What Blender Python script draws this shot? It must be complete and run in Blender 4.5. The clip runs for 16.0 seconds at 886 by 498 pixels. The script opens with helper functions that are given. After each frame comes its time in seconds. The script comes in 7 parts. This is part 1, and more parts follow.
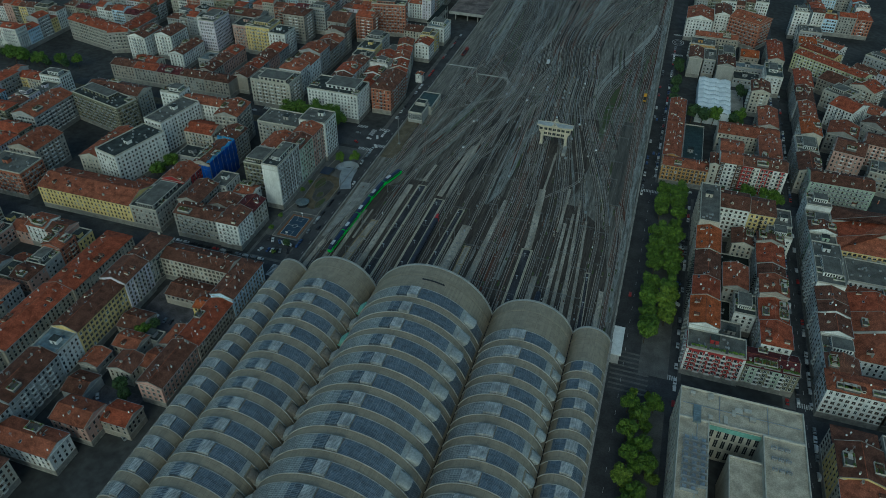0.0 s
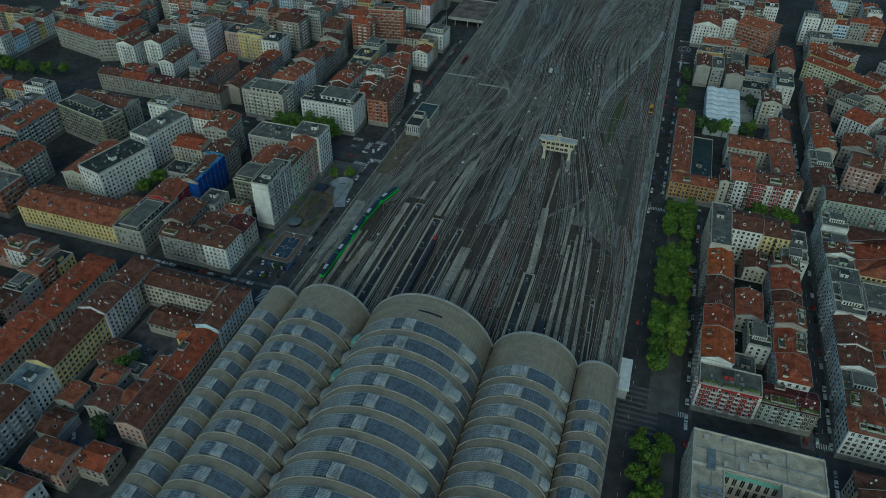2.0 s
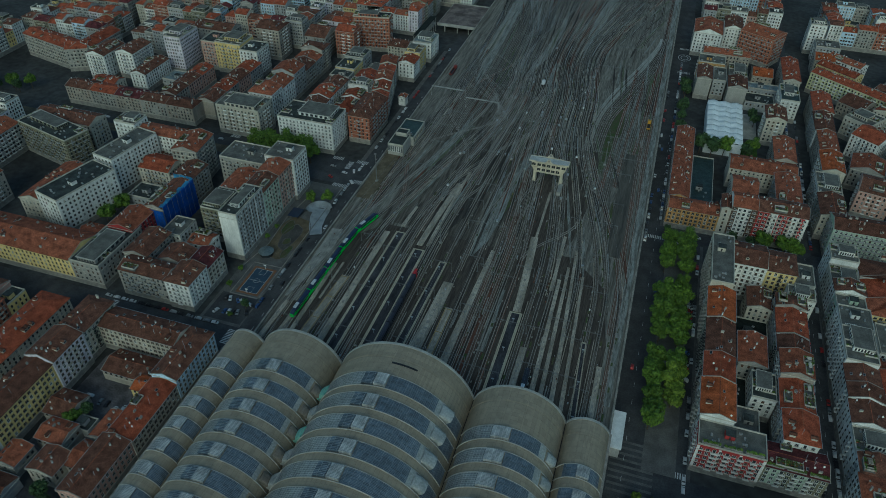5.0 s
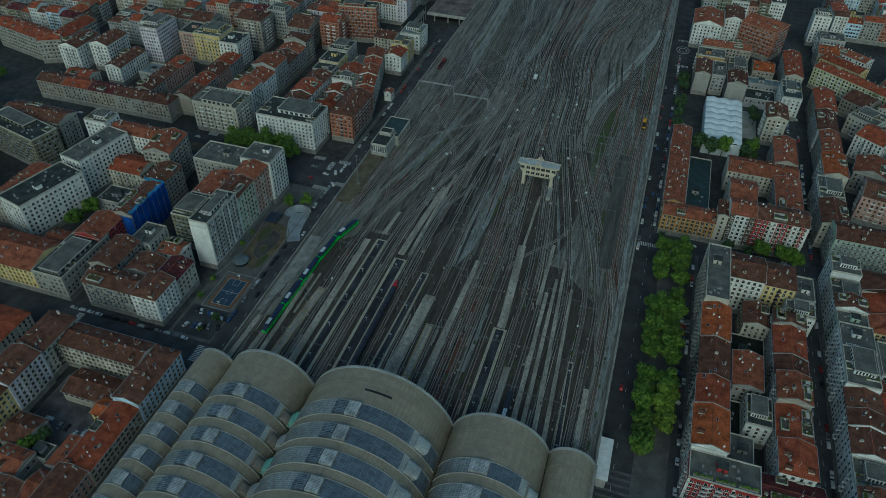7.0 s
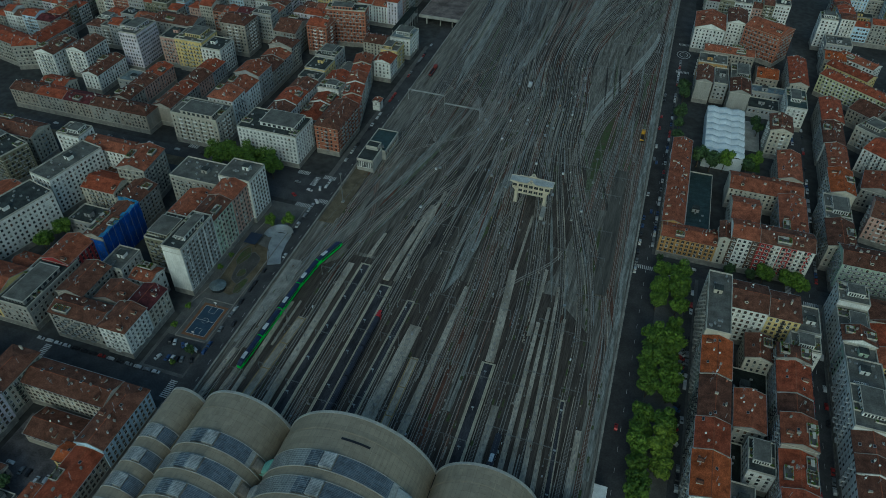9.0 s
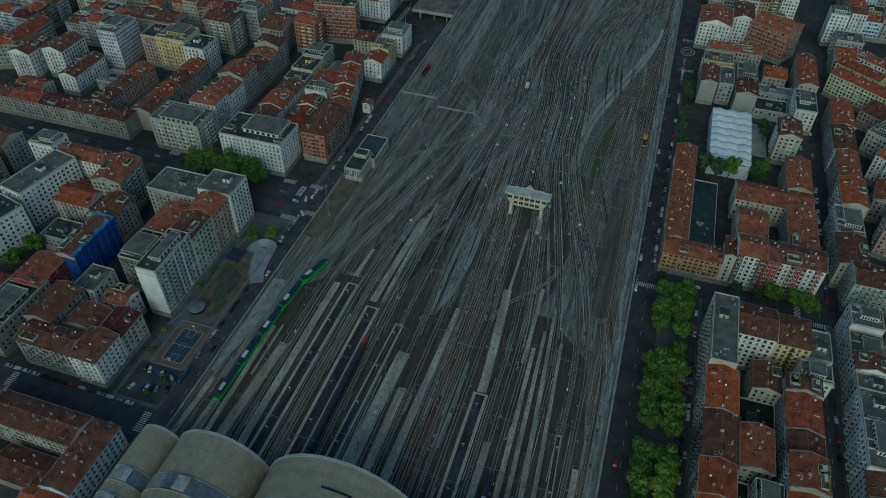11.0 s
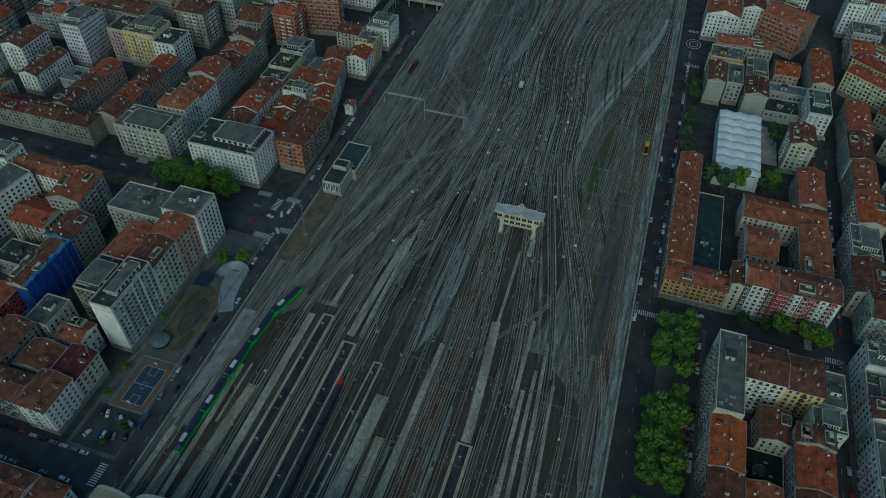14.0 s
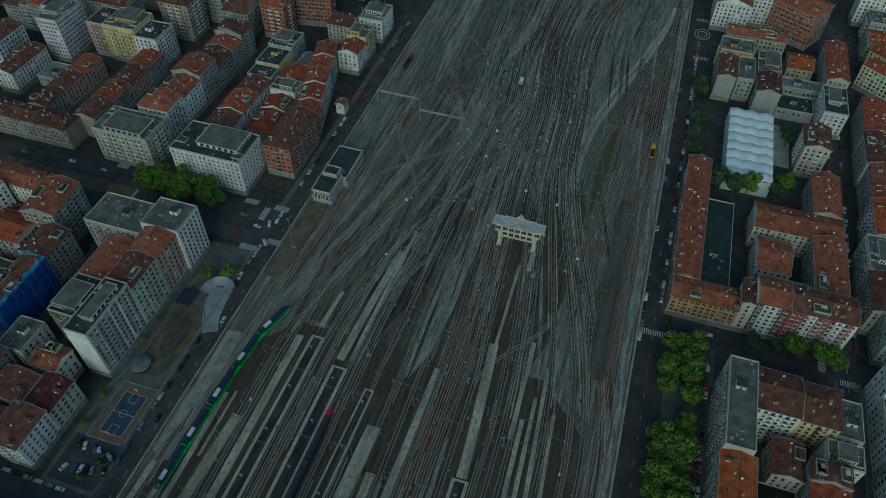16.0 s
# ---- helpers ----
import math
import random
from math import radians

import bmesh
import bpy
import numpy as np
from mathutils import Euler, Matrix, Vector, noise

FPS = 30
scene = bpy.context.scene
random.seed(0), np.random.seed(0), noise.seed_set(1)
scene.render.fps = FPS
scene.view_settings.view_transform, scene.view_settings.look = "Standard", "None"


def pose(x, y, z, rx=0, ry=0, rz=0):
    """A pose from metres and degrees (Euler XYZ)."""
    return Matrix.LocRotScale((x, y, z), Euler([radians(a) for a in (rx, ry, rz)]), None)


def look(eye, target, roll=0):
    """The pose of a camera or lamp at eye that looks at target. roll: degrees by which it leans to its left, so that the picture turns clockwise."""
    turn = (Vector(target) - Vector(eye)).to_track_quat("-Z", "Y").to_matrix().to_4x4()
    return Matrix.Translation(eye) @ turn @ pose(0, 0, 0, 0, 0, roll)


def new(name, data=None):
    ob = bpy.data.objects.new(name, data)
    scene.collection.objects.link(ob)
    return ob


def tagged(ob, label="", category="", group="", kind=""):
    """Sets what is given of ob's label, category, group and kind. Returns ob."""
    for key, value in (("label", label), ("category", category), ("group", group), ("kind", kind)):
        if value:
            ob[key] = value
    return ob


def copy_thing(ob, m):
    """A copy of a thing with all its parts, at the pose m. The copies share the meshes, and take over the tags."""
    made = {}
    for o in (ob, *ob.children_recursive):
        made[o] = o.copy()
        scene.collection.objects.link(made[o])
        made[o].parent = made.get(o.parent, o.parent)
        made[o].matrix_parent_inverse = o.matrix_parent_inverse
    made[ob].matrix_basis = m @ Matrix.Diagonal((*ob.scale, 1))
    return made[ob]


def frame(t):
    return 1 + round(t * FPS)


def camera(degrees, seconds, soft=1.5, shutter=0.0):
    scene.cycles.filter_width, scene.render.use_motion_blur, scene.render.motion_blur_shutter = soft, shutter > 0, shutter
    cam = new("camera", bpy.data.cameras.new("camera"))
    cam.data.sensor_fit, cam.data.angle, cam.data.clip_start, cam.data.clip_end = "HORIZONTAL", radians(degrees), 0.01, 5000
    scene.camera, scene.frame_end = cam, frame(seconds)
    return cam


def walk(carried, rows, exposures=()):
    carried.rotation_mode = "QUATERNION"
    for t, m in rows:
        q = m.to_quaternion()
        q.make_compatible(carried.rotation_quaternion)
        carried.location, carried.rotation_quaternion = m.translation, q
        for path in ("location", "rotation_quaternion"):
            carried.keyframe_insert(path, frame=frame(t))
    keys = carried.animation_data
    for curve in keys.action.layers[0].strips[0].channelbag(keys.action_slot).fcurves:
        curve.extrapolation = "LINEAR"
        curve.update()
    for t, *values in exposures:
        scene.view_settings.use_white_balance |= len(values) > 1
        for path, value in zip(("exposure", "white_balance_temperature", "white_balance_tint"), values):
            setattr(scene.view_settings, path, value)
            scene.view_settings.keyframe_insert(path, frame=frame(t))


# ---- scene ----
cam = camera(64.0, 16.0, soft=0.8)
# seconds, east, north, height, yaw, pitch, roll (x across the yard, y along the tracks, z over the rails)
PATH = [
    (0.0, 94.01, -290.40, 288.30, 17.00, -38.67, -1.11),
    (0.5, 92.19, -283.80, 288.31, 17.01, -38.70, -1.11),
    (1.0, 90.36, -277.19, 288.09, 17.03, -38.83, -1.09),
    (1.5, 88.63, -270.37, 287.99, 17.05, -38.89, -1.07),
    (2.0, 87.19, -263.50, 287.91, 17.07, -38.92, -1.07),
    (2.5, 86.24, -256.80, 287.63, 17.08, -39.03, -1.05),
    (3.0, 85.76, -249.96, 287.55, 17.09, -39.04, -1.05),
    (3.5, 85.58, -243.01, 287.54, 17.09, -39.06, -1.06),
    (4.0, 85.54, -235.77, 287.78, 17.07, -39.12, -1.07),
    (6.5, 86.61, -198.95, 288.41, 16.97, -40.74, -1.28),
    (7.0, 87.01, -191.57, 288.55, 16.94, -41.13, -1.34),
    (7.5, 86.92, -183.79, 289.23, 16.93, -41.32, -1.39),
    (8.0, 86.61, -176.06, 289.84, 16.92, -41.53, -1.42),
    (8.5, 85.99, -168.45, 290.45, 16.92, -41.77, -1.40),
    (9.0, 85.13, -160.75, 290.90, 16.93, -42.04, -1.37),
    (11.5, 80.20, -122.57, 291.81, 16.93, -43.83, -1.27),
    (12.0, 79.34, -114.78, 292.14, 16.91, -44.15, -1.30),
    (12.5, 78.73, -107.15, 292.29, 16.87, -44.59, -1.37),
    (13.0, 77.88, -99.62, 292.47, 16.85, -45.10, -1.39),
    (13.5, 76.85, -92.13, 292.69, 16.84, -45.64, -1.39),
    (14.0, 75.53, -84.55, 293.01, 16.84, -46.16, -1.36),
    (14.5, 74.06, -76.87, 293.34, 16.85, -46.68, -1.31),
    (15.0, 72.58, -69.27, 293.45, 16.87, -47.26, -1.27),
    (15.5, 70.95, -61.76, 293.73, 16.90, -47.83, -1.21),
    (16.0, 69.27, -54.26, 294.00, 16.93, -48.41, -1.13),
]
walk(cam, [(t, pose(x, y, z, 90 + pitch, 0, yaw) @ pose(0, 0, 0, 0, 0, -roll)) for t, x, y, z, yaw, pitch, roll in PATH],
     exposures=[(0.0, -0.67, 5470.0, -22.0), (16.0, -0.76, 5490.0, -22.0)])

# ---- world and sun ----
world = bpy.data.worlds.new("evening_sky")
scene.world = world
world.use_nodes = True
wn = world.node_tree
sky = wn.nodes.new("ShaderNodeTexSky")
sky.sky_type = "NISHITA"
sky.sun_disc = False
sky.sun_elevation, sky.sun_rotation = radians(33.5), radians(174.3)
sky.air_density, sky.dust_density, sky.ozone_density = 1.0, 2.0, 1.5
background = wn.nodes["Background"]
wn.links.new(sky.outputs[0], background.inputs[0])
background.inputs[1].default_value = 0.15
lamp = bpy.data.lights.new("sun", "SUN")
lamp.energy, lamp.angle, lamp.color = 0.60, radians(36), (1.0, 0.96, 0.90)
sun = new("sun", lamp)
sun.matrix_world = look((30, -300, 200), (0, 0, 0))

# ---- materials ----
STREET = -10.0
MATS = {}


def mat(name, base, rough=0.8, vary=0.25, grain=1.2, metal=0.0, bump=0.15, streak=(1, 1, 1), second=None, per_object=0.0, fine=9.0, edge=0.14):
    """A surface with wear at two scales: broad stains towards `second` and a fine grain with relief."""
    m = bpy.data.materials.new(name)
    m.use_nodes = True
    n, l = m.node_tree.nodes, m.node_tree.links
    bsdf = n["Principled BSDF"]
    coord = n.new("ShaderNodeTexCoord")
    geo = n.new("ShaderNodeNewGeometry")
    mapping = n.new("ShaderNodeMapping")
    mapping.inputs["Scale"].default_value = streak
    l.new(geo.outputs["Position"], mapping.inputs["Vector"])
    broad, small = n.new("ShaderNodeTexNoise"), n.new("ShaderNodeTexNoise")
    broad.inputs["Scale"].default_value, broad.inputs["Detail"].default_value = grain * 0.12, 6
    small.inputs["Scale"].default_value, small.inputs["Detail"].default_value = grain * 0.12 * fine, 4
    for t in (broad, small):
        l.new(mapping.outputs[0], t.inputs["Vector"])
    second = second or tuple(c * (1 - 1.6 * vary) for c in base)
    ramp = n.new("ShaderNodeValToRGB")
    ramp.color_ramp.elements[0].position, ramp.color_ramp.elements[1].position = 0.5 - edge, 0.5 + edge
    ramp.color_ramp.elements[0].color, ramp.color_ramp.elements[1].color = (*second, 1), (*base, 1)
    l.new(broad.outputs["Fac"], ramp.inputs["Fac"])
    span = n.new("ShaderNodeMapRange")
    span.inputs["From Min"].default_value, span.inputs["From Max"].default_value = 0.3, 0.7
    span.inputs["To Min"].default_value, span.inputs["To Max"].default_value = 1 - vary, 1 + vary
    l.new(small.outputs["Fac"], span.inputs["Value"])
    hsv = n.new("ShaderNodeHueSaturation")
    l.new(ramp.outputs["Color"], hsv.inputs["Color"])
    l.new(span.outputs["Result"], hsv.inputs["Value"])
    if per_object:
        info, far = n.new("ShaderNodeObjectInfo"), n.new("ShaderNodeMapRange")
        far.inputs["To Min"].default_value, far.inputs["To Max"].default_value = 1 - per_object, 1 + per_object
        l.new(info.outputs["Random"], far.inputs["Value"])
        times = n.new("ShaderNodeMath")
        times.operation = "MULTIPLY"
        l.new(span.outputs["Result"], times.inputs[0])
        l.new(far.outputs["Result"], times.inputs[1])
        l.new(times.outputs[0], hsv.inputs["Value"])
    l.new(hsv.outputs["Color"], bsdf.inputs["Base Color"])
    bsdf.inputs["Roughness"].default_value, bsdf.inputs["Metallic"].default_value = rough, metal
    bsdf.inputs["Specular IOR Level"].default_value = 0.15 if rough >= 0.8 else 0.4
    if bump:
        b = n.new("ShaderNodeBump")
        b.inputs["Strength"].default_value, b.inputs["Distance"].default_value = bump, 0.15
        l.new(small.outputs["Fac"], b.inputs["Height"])
        l.new(b.outputs["Normal"], bsdf.inputs["Normal"])
    MATS[name] = m
    return m


def lined(name, base, line, du, dv, rough=0.6, metal=0.0, width=0.08, vary=0.15, bump=0.4, offset=0.0, per_object=0.1, stain=(0.55, 1.3)):
    """Courses of tiles, panes or slabs laid along the surface's own uv (metres), with joints of another tone."""
    m = bpy.data.materials.new(name)
    m.use_nodes = True
    n, l = m.node_tree.nodes, m.node_tree.links
    bsdf = n["Principled BSDF"]
    uv = n.new("ShaderNodeUVMap")
    brick = n.new("ShaderNodeTexBrick")
    brick.offset = offset
    brick.inputs["Scale"].default_value = 1.0
    brick.inputs["Brick Width"].default_value, brick.inputs["Row Height"].default_value = du, dv
    brick.inputs["Mortar Size"].default_value = width
    brick.inputs["Mortar Smooth"].default_value = 0.4
    brick.inputs["Color1"].default_value = (*[c * (1 + vary) for c in base], 1)
    brick.inputs["Color2"].default_value = (*[c * (1 - vary) for c in base], 1)
    brick.inputs["Mortar"].default_value = (*line, 1)
    l.new(uv.outputs[0], brick.inputs["Vector"])
    noise_node, span, hsv = n.new("ShaderNodeTexNoise"), n.new("ShaderNodeMapRange"), n.new("ShaderNodeHueSaturation")
    geo = n.new("ShaderNodeNewGeometry")
    l.new(geo.outputs["Position"], noise_node.inputs["Vector"])
    noise_node.inputs["Scale"].default_value, noise_node.inputs["Detail"].default_value = 0.28, 7
    span.inputs["From Min"].default_value, span.inputs["From Max"].default_value = 0.3, 0.7
    span.inputs["To Min"].default_value, span.inputs["To Max"].default_value = stain
    l.new(noise_node.outputs["Fac"], span.inputs["Value"])
    info, far, times = n.new("ShaderNodeObjectInfo"), n.new("ShaderNodeMapRange"), n.new("ShaderNodeMath")
    far.inputs["To Min"].default_value, far.inputs["To Max"].default_value = 1 - per_object, 1 + per_object
    l.new(info.outputs["Random"], far.inputs["Value"])
    times.operation = "MULTIPLY"
    l.new(span.outputs["Result"], times.inputs[0])
    l.new(far.outputs["Result"], times.inputs[1])
    l.new(times.outputs[0], hsv.inputs["Value"])
    l.new(brick.outputs["Color"], hsv.inputs["Color"])
    l.new(hsv.outputs["Color"], bsdf.inputs["Base Color"])
    bsdf.inputs["Roughness"].default_value, bsdf.inputs["Metallic"].default_value = rough, metal
    bsdf.inputs["Specular IOR Level"].default_value = 0.12 if rough >= 0.8 else 0.5
    b = n.new("ShaderNodeBump")
    b.inputs["Strength"].default_value, b.inputs["Distance"].default_value, b.invert = bump, 0.08, True
    l.new(brick.outputs["Fac"], b.inputs["Height"])
    l.new(b.outputs["Normal"], bsdf.inputs["Normal"])
    MATS[name] = m
    return m


WALLS = dict(cream=(0.50, 0.46, 0.38), yellow=(0.68, 0.53, 0.22), white=(0.74, 0.73, 0.69), grey=(0.37, 0.37, 0.365), pink=(0.52, 0.33, 0.27),
             lilac=(0.66, 0.61, 0.66), blue=(0.56, 0.69, 0.80), sand=(0.36, 0.32, 0.27), brick=(0.34, 0.13, 0.08), ochre=(0.45, 0.265, 0.10),
             green=(0.46, 0.55, 0.43), lime=(0.62, 0.62, 0.36), red=(0.34, 0.045, 0.045), stone=(0.33, 0.315, 0.285), olive=(0.20, 0.19, 0.13))
for key, tone in WALLS.items():
    mat("plaster_" + key, tone, 0.9, 0.14, 1.6, bump=0.1, streak=(1, 1, 0.35), per_object=0.06)
ROOFS = dict(red=(0.33, 0.088, 0.045), brown=(0.155, 0.072, 0.048), orange=(0.46, 0.125, 0.045), maroon=(0.12, 0.036, 0.038), rust=(0.315, 0.108, 0.060))
for key, tone in ROOFS.items():
    lined("tiles_" + key, tone, tuple(c * 0.45 for c in tone), 0.42, 0.36, 0.85, width=0.05, vary=0.3, per_object=0.18, offset=0.5)
mat("roof_felt", (0.062, 0.068, 0.064), 0.9, 0.3, 1.4)
mat("roof_beige", (0.50, 0.435, 0.33), 0.95, 0.22, 1.6)
mat("roof_gravel", (0.15, 0.145, 0.128), 0.95, 0.25, 1.6)
lined("roof_sheet", (0.20, 0.24, 0.25), (0.10, 0.12, 0.13), 40, 0.7, 0.5, 0.3, 0.06)
mat("roof_dark", (0.026, 0.032, 0.028), 0.9, 0.35, 1.6)
lined("roof_green_sheet", (0.040, 0.060, 0.052), (0.022, 0.032, 0.028), 40, 0.9, 0.5, 0.3, 0.06)
mat("stone_trim", (0.50, 0.47, 0.40), 0.85, 0.15, 3)
mat("stone_base", (0.30, 0.28, 0.25), 0.85, 0.2, 3)
mat("cabin_stone", (0.56, 0.50, 0.38), 0.85, 0.15, 3)
mat("roof_pale", (0.50, 0.51, 0.50), 0.8, 0.2, 1.4)
mat("overpass_paving", (0.20, 0.165, 0.15), 0.95, 0.35, 0.8)
mat("white_paint", (0.74, 0.74, 0.71), 0.7, 0.1, 3)
mat("dark_metal", (0.05, 0.05, 0.055), 0.5, 0.2, 3, 0.6)
mat("steel", (0.36, 0.37, 0.38), 0.45, 0.2, 3, 0.8)
mat("mast_grey", (0.20, 0.20, 0.195), 0.6, 0.2, 3, 0.3)
mat("zinc", (0.42, 0.44, 0.45), 0.5, 0.2, 2, 0.5)
mat("window_glass", (0.035, 0.04, 0.045), 0.12, 0.1, 3, bump=0)
mat("shutter_brown", (0.09, 0.05, 0.03), 0.7, 0.2, 4)
mat("shutter_green", (0.05, 0.10, 0.07), 0.7, 0.2, 4)
mat("shutter_grey", (0.30, 0.30, 0.29), 0.7, 0.2, 4)
mat("awning_green", (0.03, 0.22, 0.13), 0.8, 0.15, 3)
mat("scaffold_net", (0.012, 0.075, 0.36), 0.7, 0.3, 2, bump=0.5, streak=(1, 1, 0.4))
mat("scaffold_net_pale", (0.06, 0.22, 0.42), 0.7, 0.35, 2, bump=0.5)
mat("asphalt", (0.074, 0.074, 0.076), 0.9, 0.18, 1.0, second=(0.048, 0.049, 0.052))
mat("paving", (0.14, 0.136, 0.128), 0.9, 0.2, 1.4)
mat("courtyard_ground", (0.085, 0.08, 0.075), 0.9, 0.25, 1.2)
mat("courtyard_paving", (0.135, 0.125, 0.128), 0.9, 0.3, 1.2)
mat("city_ground", (0.07, 0.07, 0.068), 0.95, 0.3, 0.2)
mat("road_paint", (0.62, 0.62, 0.60), 0.8, 0.25, 6)
mat("ballast", (0.215, 0.200, 0.172), 0.97, 0.55, 4.0, streak=(1.0, 0.045, 1), second=(0.095, 0.085, 0.071), bump=0.5, fine=5, edge=0.15)
mat("ballast_throat", (0.135, 0.120, 0.100), 0.97, 0.55, 4.0, streak=(1.0, 0.045, 1), second=(0.055, 0.047, 0.039), bump=0.5, fine=5, edge=0.10)
mat("ballast_brown", (0.088, 0.073, 0.060), 0.97, 0.5, 4.0, streak=(1.0, 0.05, 1), second=(0.046, 0.038, 0.032), bump=0.5, fine=5, edge=0.14)
mat("ballast_bed", (0.048, 0.039, 0.033), 0.97, 0.45, 4.0, streak=(1.0, 0.06, 1), second=(0.085, 0.072, 0.059), bump=0.5, fine=6, edge=0.12)
mat("ballast_rust", (0.13, 0.058, 0.038), 0.97, 0.4, 2.0, streak=(1.0, 0.08, 1), second=(0.055, 0.040, 0.032), bump=0.5, fine=12)
mat("ballast_pale", (0.25, 0.255, 0.235), 0.97, 0.45, 5.0, streak=(1.0, 0.10, 1), second=(0.12, 0.115, 0.10), bump=0.5, fine=5, edge=0.13)
mat("ballast_bright", (0.36, 0.36, 0.325), 0.95, 0.25, 2.0, streak=(1.0, 0.14, 1), bump=0.4)
mat("ballast_dark", (0.032, 0.029, 0.027), 0.9, 0.5, 4.0, streak=(1.0, 0.06, 1), second=(0.07, 0.062, 0.053), bump=0.5, fine=5, edge=0.14)
mat("ballast_green", (0.085, 0.105, 0.055), 0.97, 0.5, 4.0, streak=(1.0, 0.15, 1), second=(0.14, 0.13, 0.105), bump=0.5, fine=5, edge=0.14)
mat("gravel_light", (0.30, 0.29, 0.26), 0.97, 0.25, 1.5, bump=0.4)
mat("rail_steel", (0.38, 0.35, 0.31), 0.5, 0.2, 3, 0.2)
mat("sleeper_concrete", (0.23, 0.20, 0.165), 0.9, 0.2, 5)
mat("platform_slab", (0.41, 0.365, 0.295), 0.9, 0.32, 2.0, streak=(1, 0.22, 1), second=(0.22, 0.195, 0.155), fine=7)
mat("platform_dark", (0.062, 0.060, 0.066), 0.8, 0.35, 2.0, streak=(1, 0.25, 1))
mat("ramp_asphalt", (0.115, 0.105, 0.088), 0.9, 0.3, 2.0, streak=(1, 0.06, 1), second=(0.06, 0.055, 0.048))
mat("ochre_paint", (0.34, 0.24, 0.10), 0.85, 0.3, 3)
mat("platform_edge", (0.46, 0.41, 0.30), 0.85, 0.15, 3)
mat("concrete", (0.36, 0.35, 0.32), 0.9, 0.2, 1.4, streak=(1, 1, 0.4))
mat("retaining_wall", (0.30, 0.28, 0.24), 0.92, 0.22, 1.4, streak=(1, 1, 0.3))
lined("vault_shell", (0.29, 0.245, 0.175), (0.17, 0.14, 0.095), 3.4, 2.2, 0.62, 0.1, 0.04, 0.09, bump=0.25, stain=(0.84, 1.10))
mat("vault_lip", (0.42, 0.41, 0.375), 0.6, 0.15, 1.0, 0.2)
mat("vault_hood", (0.38, 0.39, 0.37), 0.55, 0.2, 1.0, 0.2)
mat("vault_hood_dark", (0.20, 0.175, 0.145), 0.6, 0.2, 1.0, 0.2)
mat("mint_sheet", (0.20, 0.40, 0.33), 0.55, 0.15, 1.0)
lined("glazing_grey", (0.18, 0.19, 0.19), (0.40, 0.395, 0.37), 1.0, 1.5, 0.30, 0.1, 0.10, 0.25, stain=(0.75, 1.2))
lined("glazing_blue", (0.092, 0.115, 0.145), (0.23, 0.245, 0.255), 0.62, 2.6, 0.3, 0.1, 0.07, 0.25, stain=(0.7, 1.2))
lined("glazing_slat", (0.085, 0.105, 0.13), (0.30, 0.31, 0.31), 0.8, 3.0, 0.3, 0.1, 0.10, 0.3)
lined("glazing_pale", (0.25, 0.26, 0.26), (0.46, 0.455, 0.43), 0.62, 1.6, 0.35, 0.1, 0.14, 0.15)
mat("leaf", (0.125, 0.195, 0.016), 0.7, 0.4, 6, second=(0.045, 0.085, 0.010), bump=0, per_object=0.15)
mat("leaf_yellow", (0.16, 0.215, 0.018), 0.7, 0.35, 6, second=(0.07, 0.11, 0.014), bump=0, per_object=0.15)
mat("leaf_dark", (0.065, 0.11, 0.03), 0.7, 0.35, 6, second=(0.022, 0.042, 0.015), bump=0, per_object=0.15)
mat("bark", (0.10, 0.075, 0.055), 0.95, 0.3, 10)
mat("grass", (0.06, 0.085, 0.03), 0.95, 0.35, 1.5, second=(0.085, 0.075, 0.045))
mat("lawn", (0.075, 0.125, 0.022), 0.95, 0.35, 2.5, second=(0.05, 0.08, 0.02))
mat("park_soil", (0.15, 0.122, 0.08), 0.95, 0.25, 1.5)
mat("court_blue", (0.045, 0.075, 0.115), 0.8, 0.15, 3)
mat("court_orange", (0.22, 0.115, 0.065), 0.8, 0.15, 3)
mat("train_green", (0.10, 0.74, 0.07), 0.4, 0.1, 2)
mat("train_navy", (0.02, 0.03, 0.075), 0.4, 0.2, 2)
mat("train_white", (0.62, 0.64, 0.66), 0.4, 0.15, 2)
mat("train_dark", (0.035, 0.035, 0.05), 0.5, 0.2, 2)
mat("train_red", (0.42, 0.02, 0.025), 0.4, 0.1, 2)
mat("wagon_red", (0.20, 0.035, 0.03), 0.7, 0.25, 2)
mat("machine_yellow", (0.50, 0.27, 0.03), 0.6, 0.15, 3)
mat("tyre", (0.02, 0.02, 0.02), 0.9, 0.1, 5)
mat("cloth_white", (0.66, 0.69, 0.70), 0.75, 0.12, 1.2)
mat("solar", (0.03, 0.045, 0.08), 0.25, 0.1, 3)
CARS = dict(white=(0.62, 0.62, 0.62), grey=(0.20, 0.21, 0.22), black=(0.025, 0.025, 0.03), blue=(0.04, 0.08, 0.20), red=(0.30, 0.03, 0.03), silver=(0.42, 0.43, 0.44))
for key, tone in CARS.items():
    mat("car_" + key, tone, 0.3, 0.05, 3, 0.2, bump=0)

# ---- building blocks ----


def box(bm, x0, y0, z0, x1, y1, z1, mi=0, bottom=False):
    v = [bm.verts.new(p) for p in ((x0, y0, z0), (x1, y0, z0), (x1, y1, z0), (x0, y1, z0), (x0, y0, z1), (x1, y0, z1), (x1, y1, z1), (x0, y1, z1))]
    quads = [(4, 5, 6, 7), (0, 1, 5, 4), (1, 2, 6, 5), (2, 3, 7, 6), (3, 0, 4, 7)] + ([(3, 2, 1, 0)] if bottom else [])
    for q in quads:
        bm.faces.new([v[i] for i in q]).material_index = mi


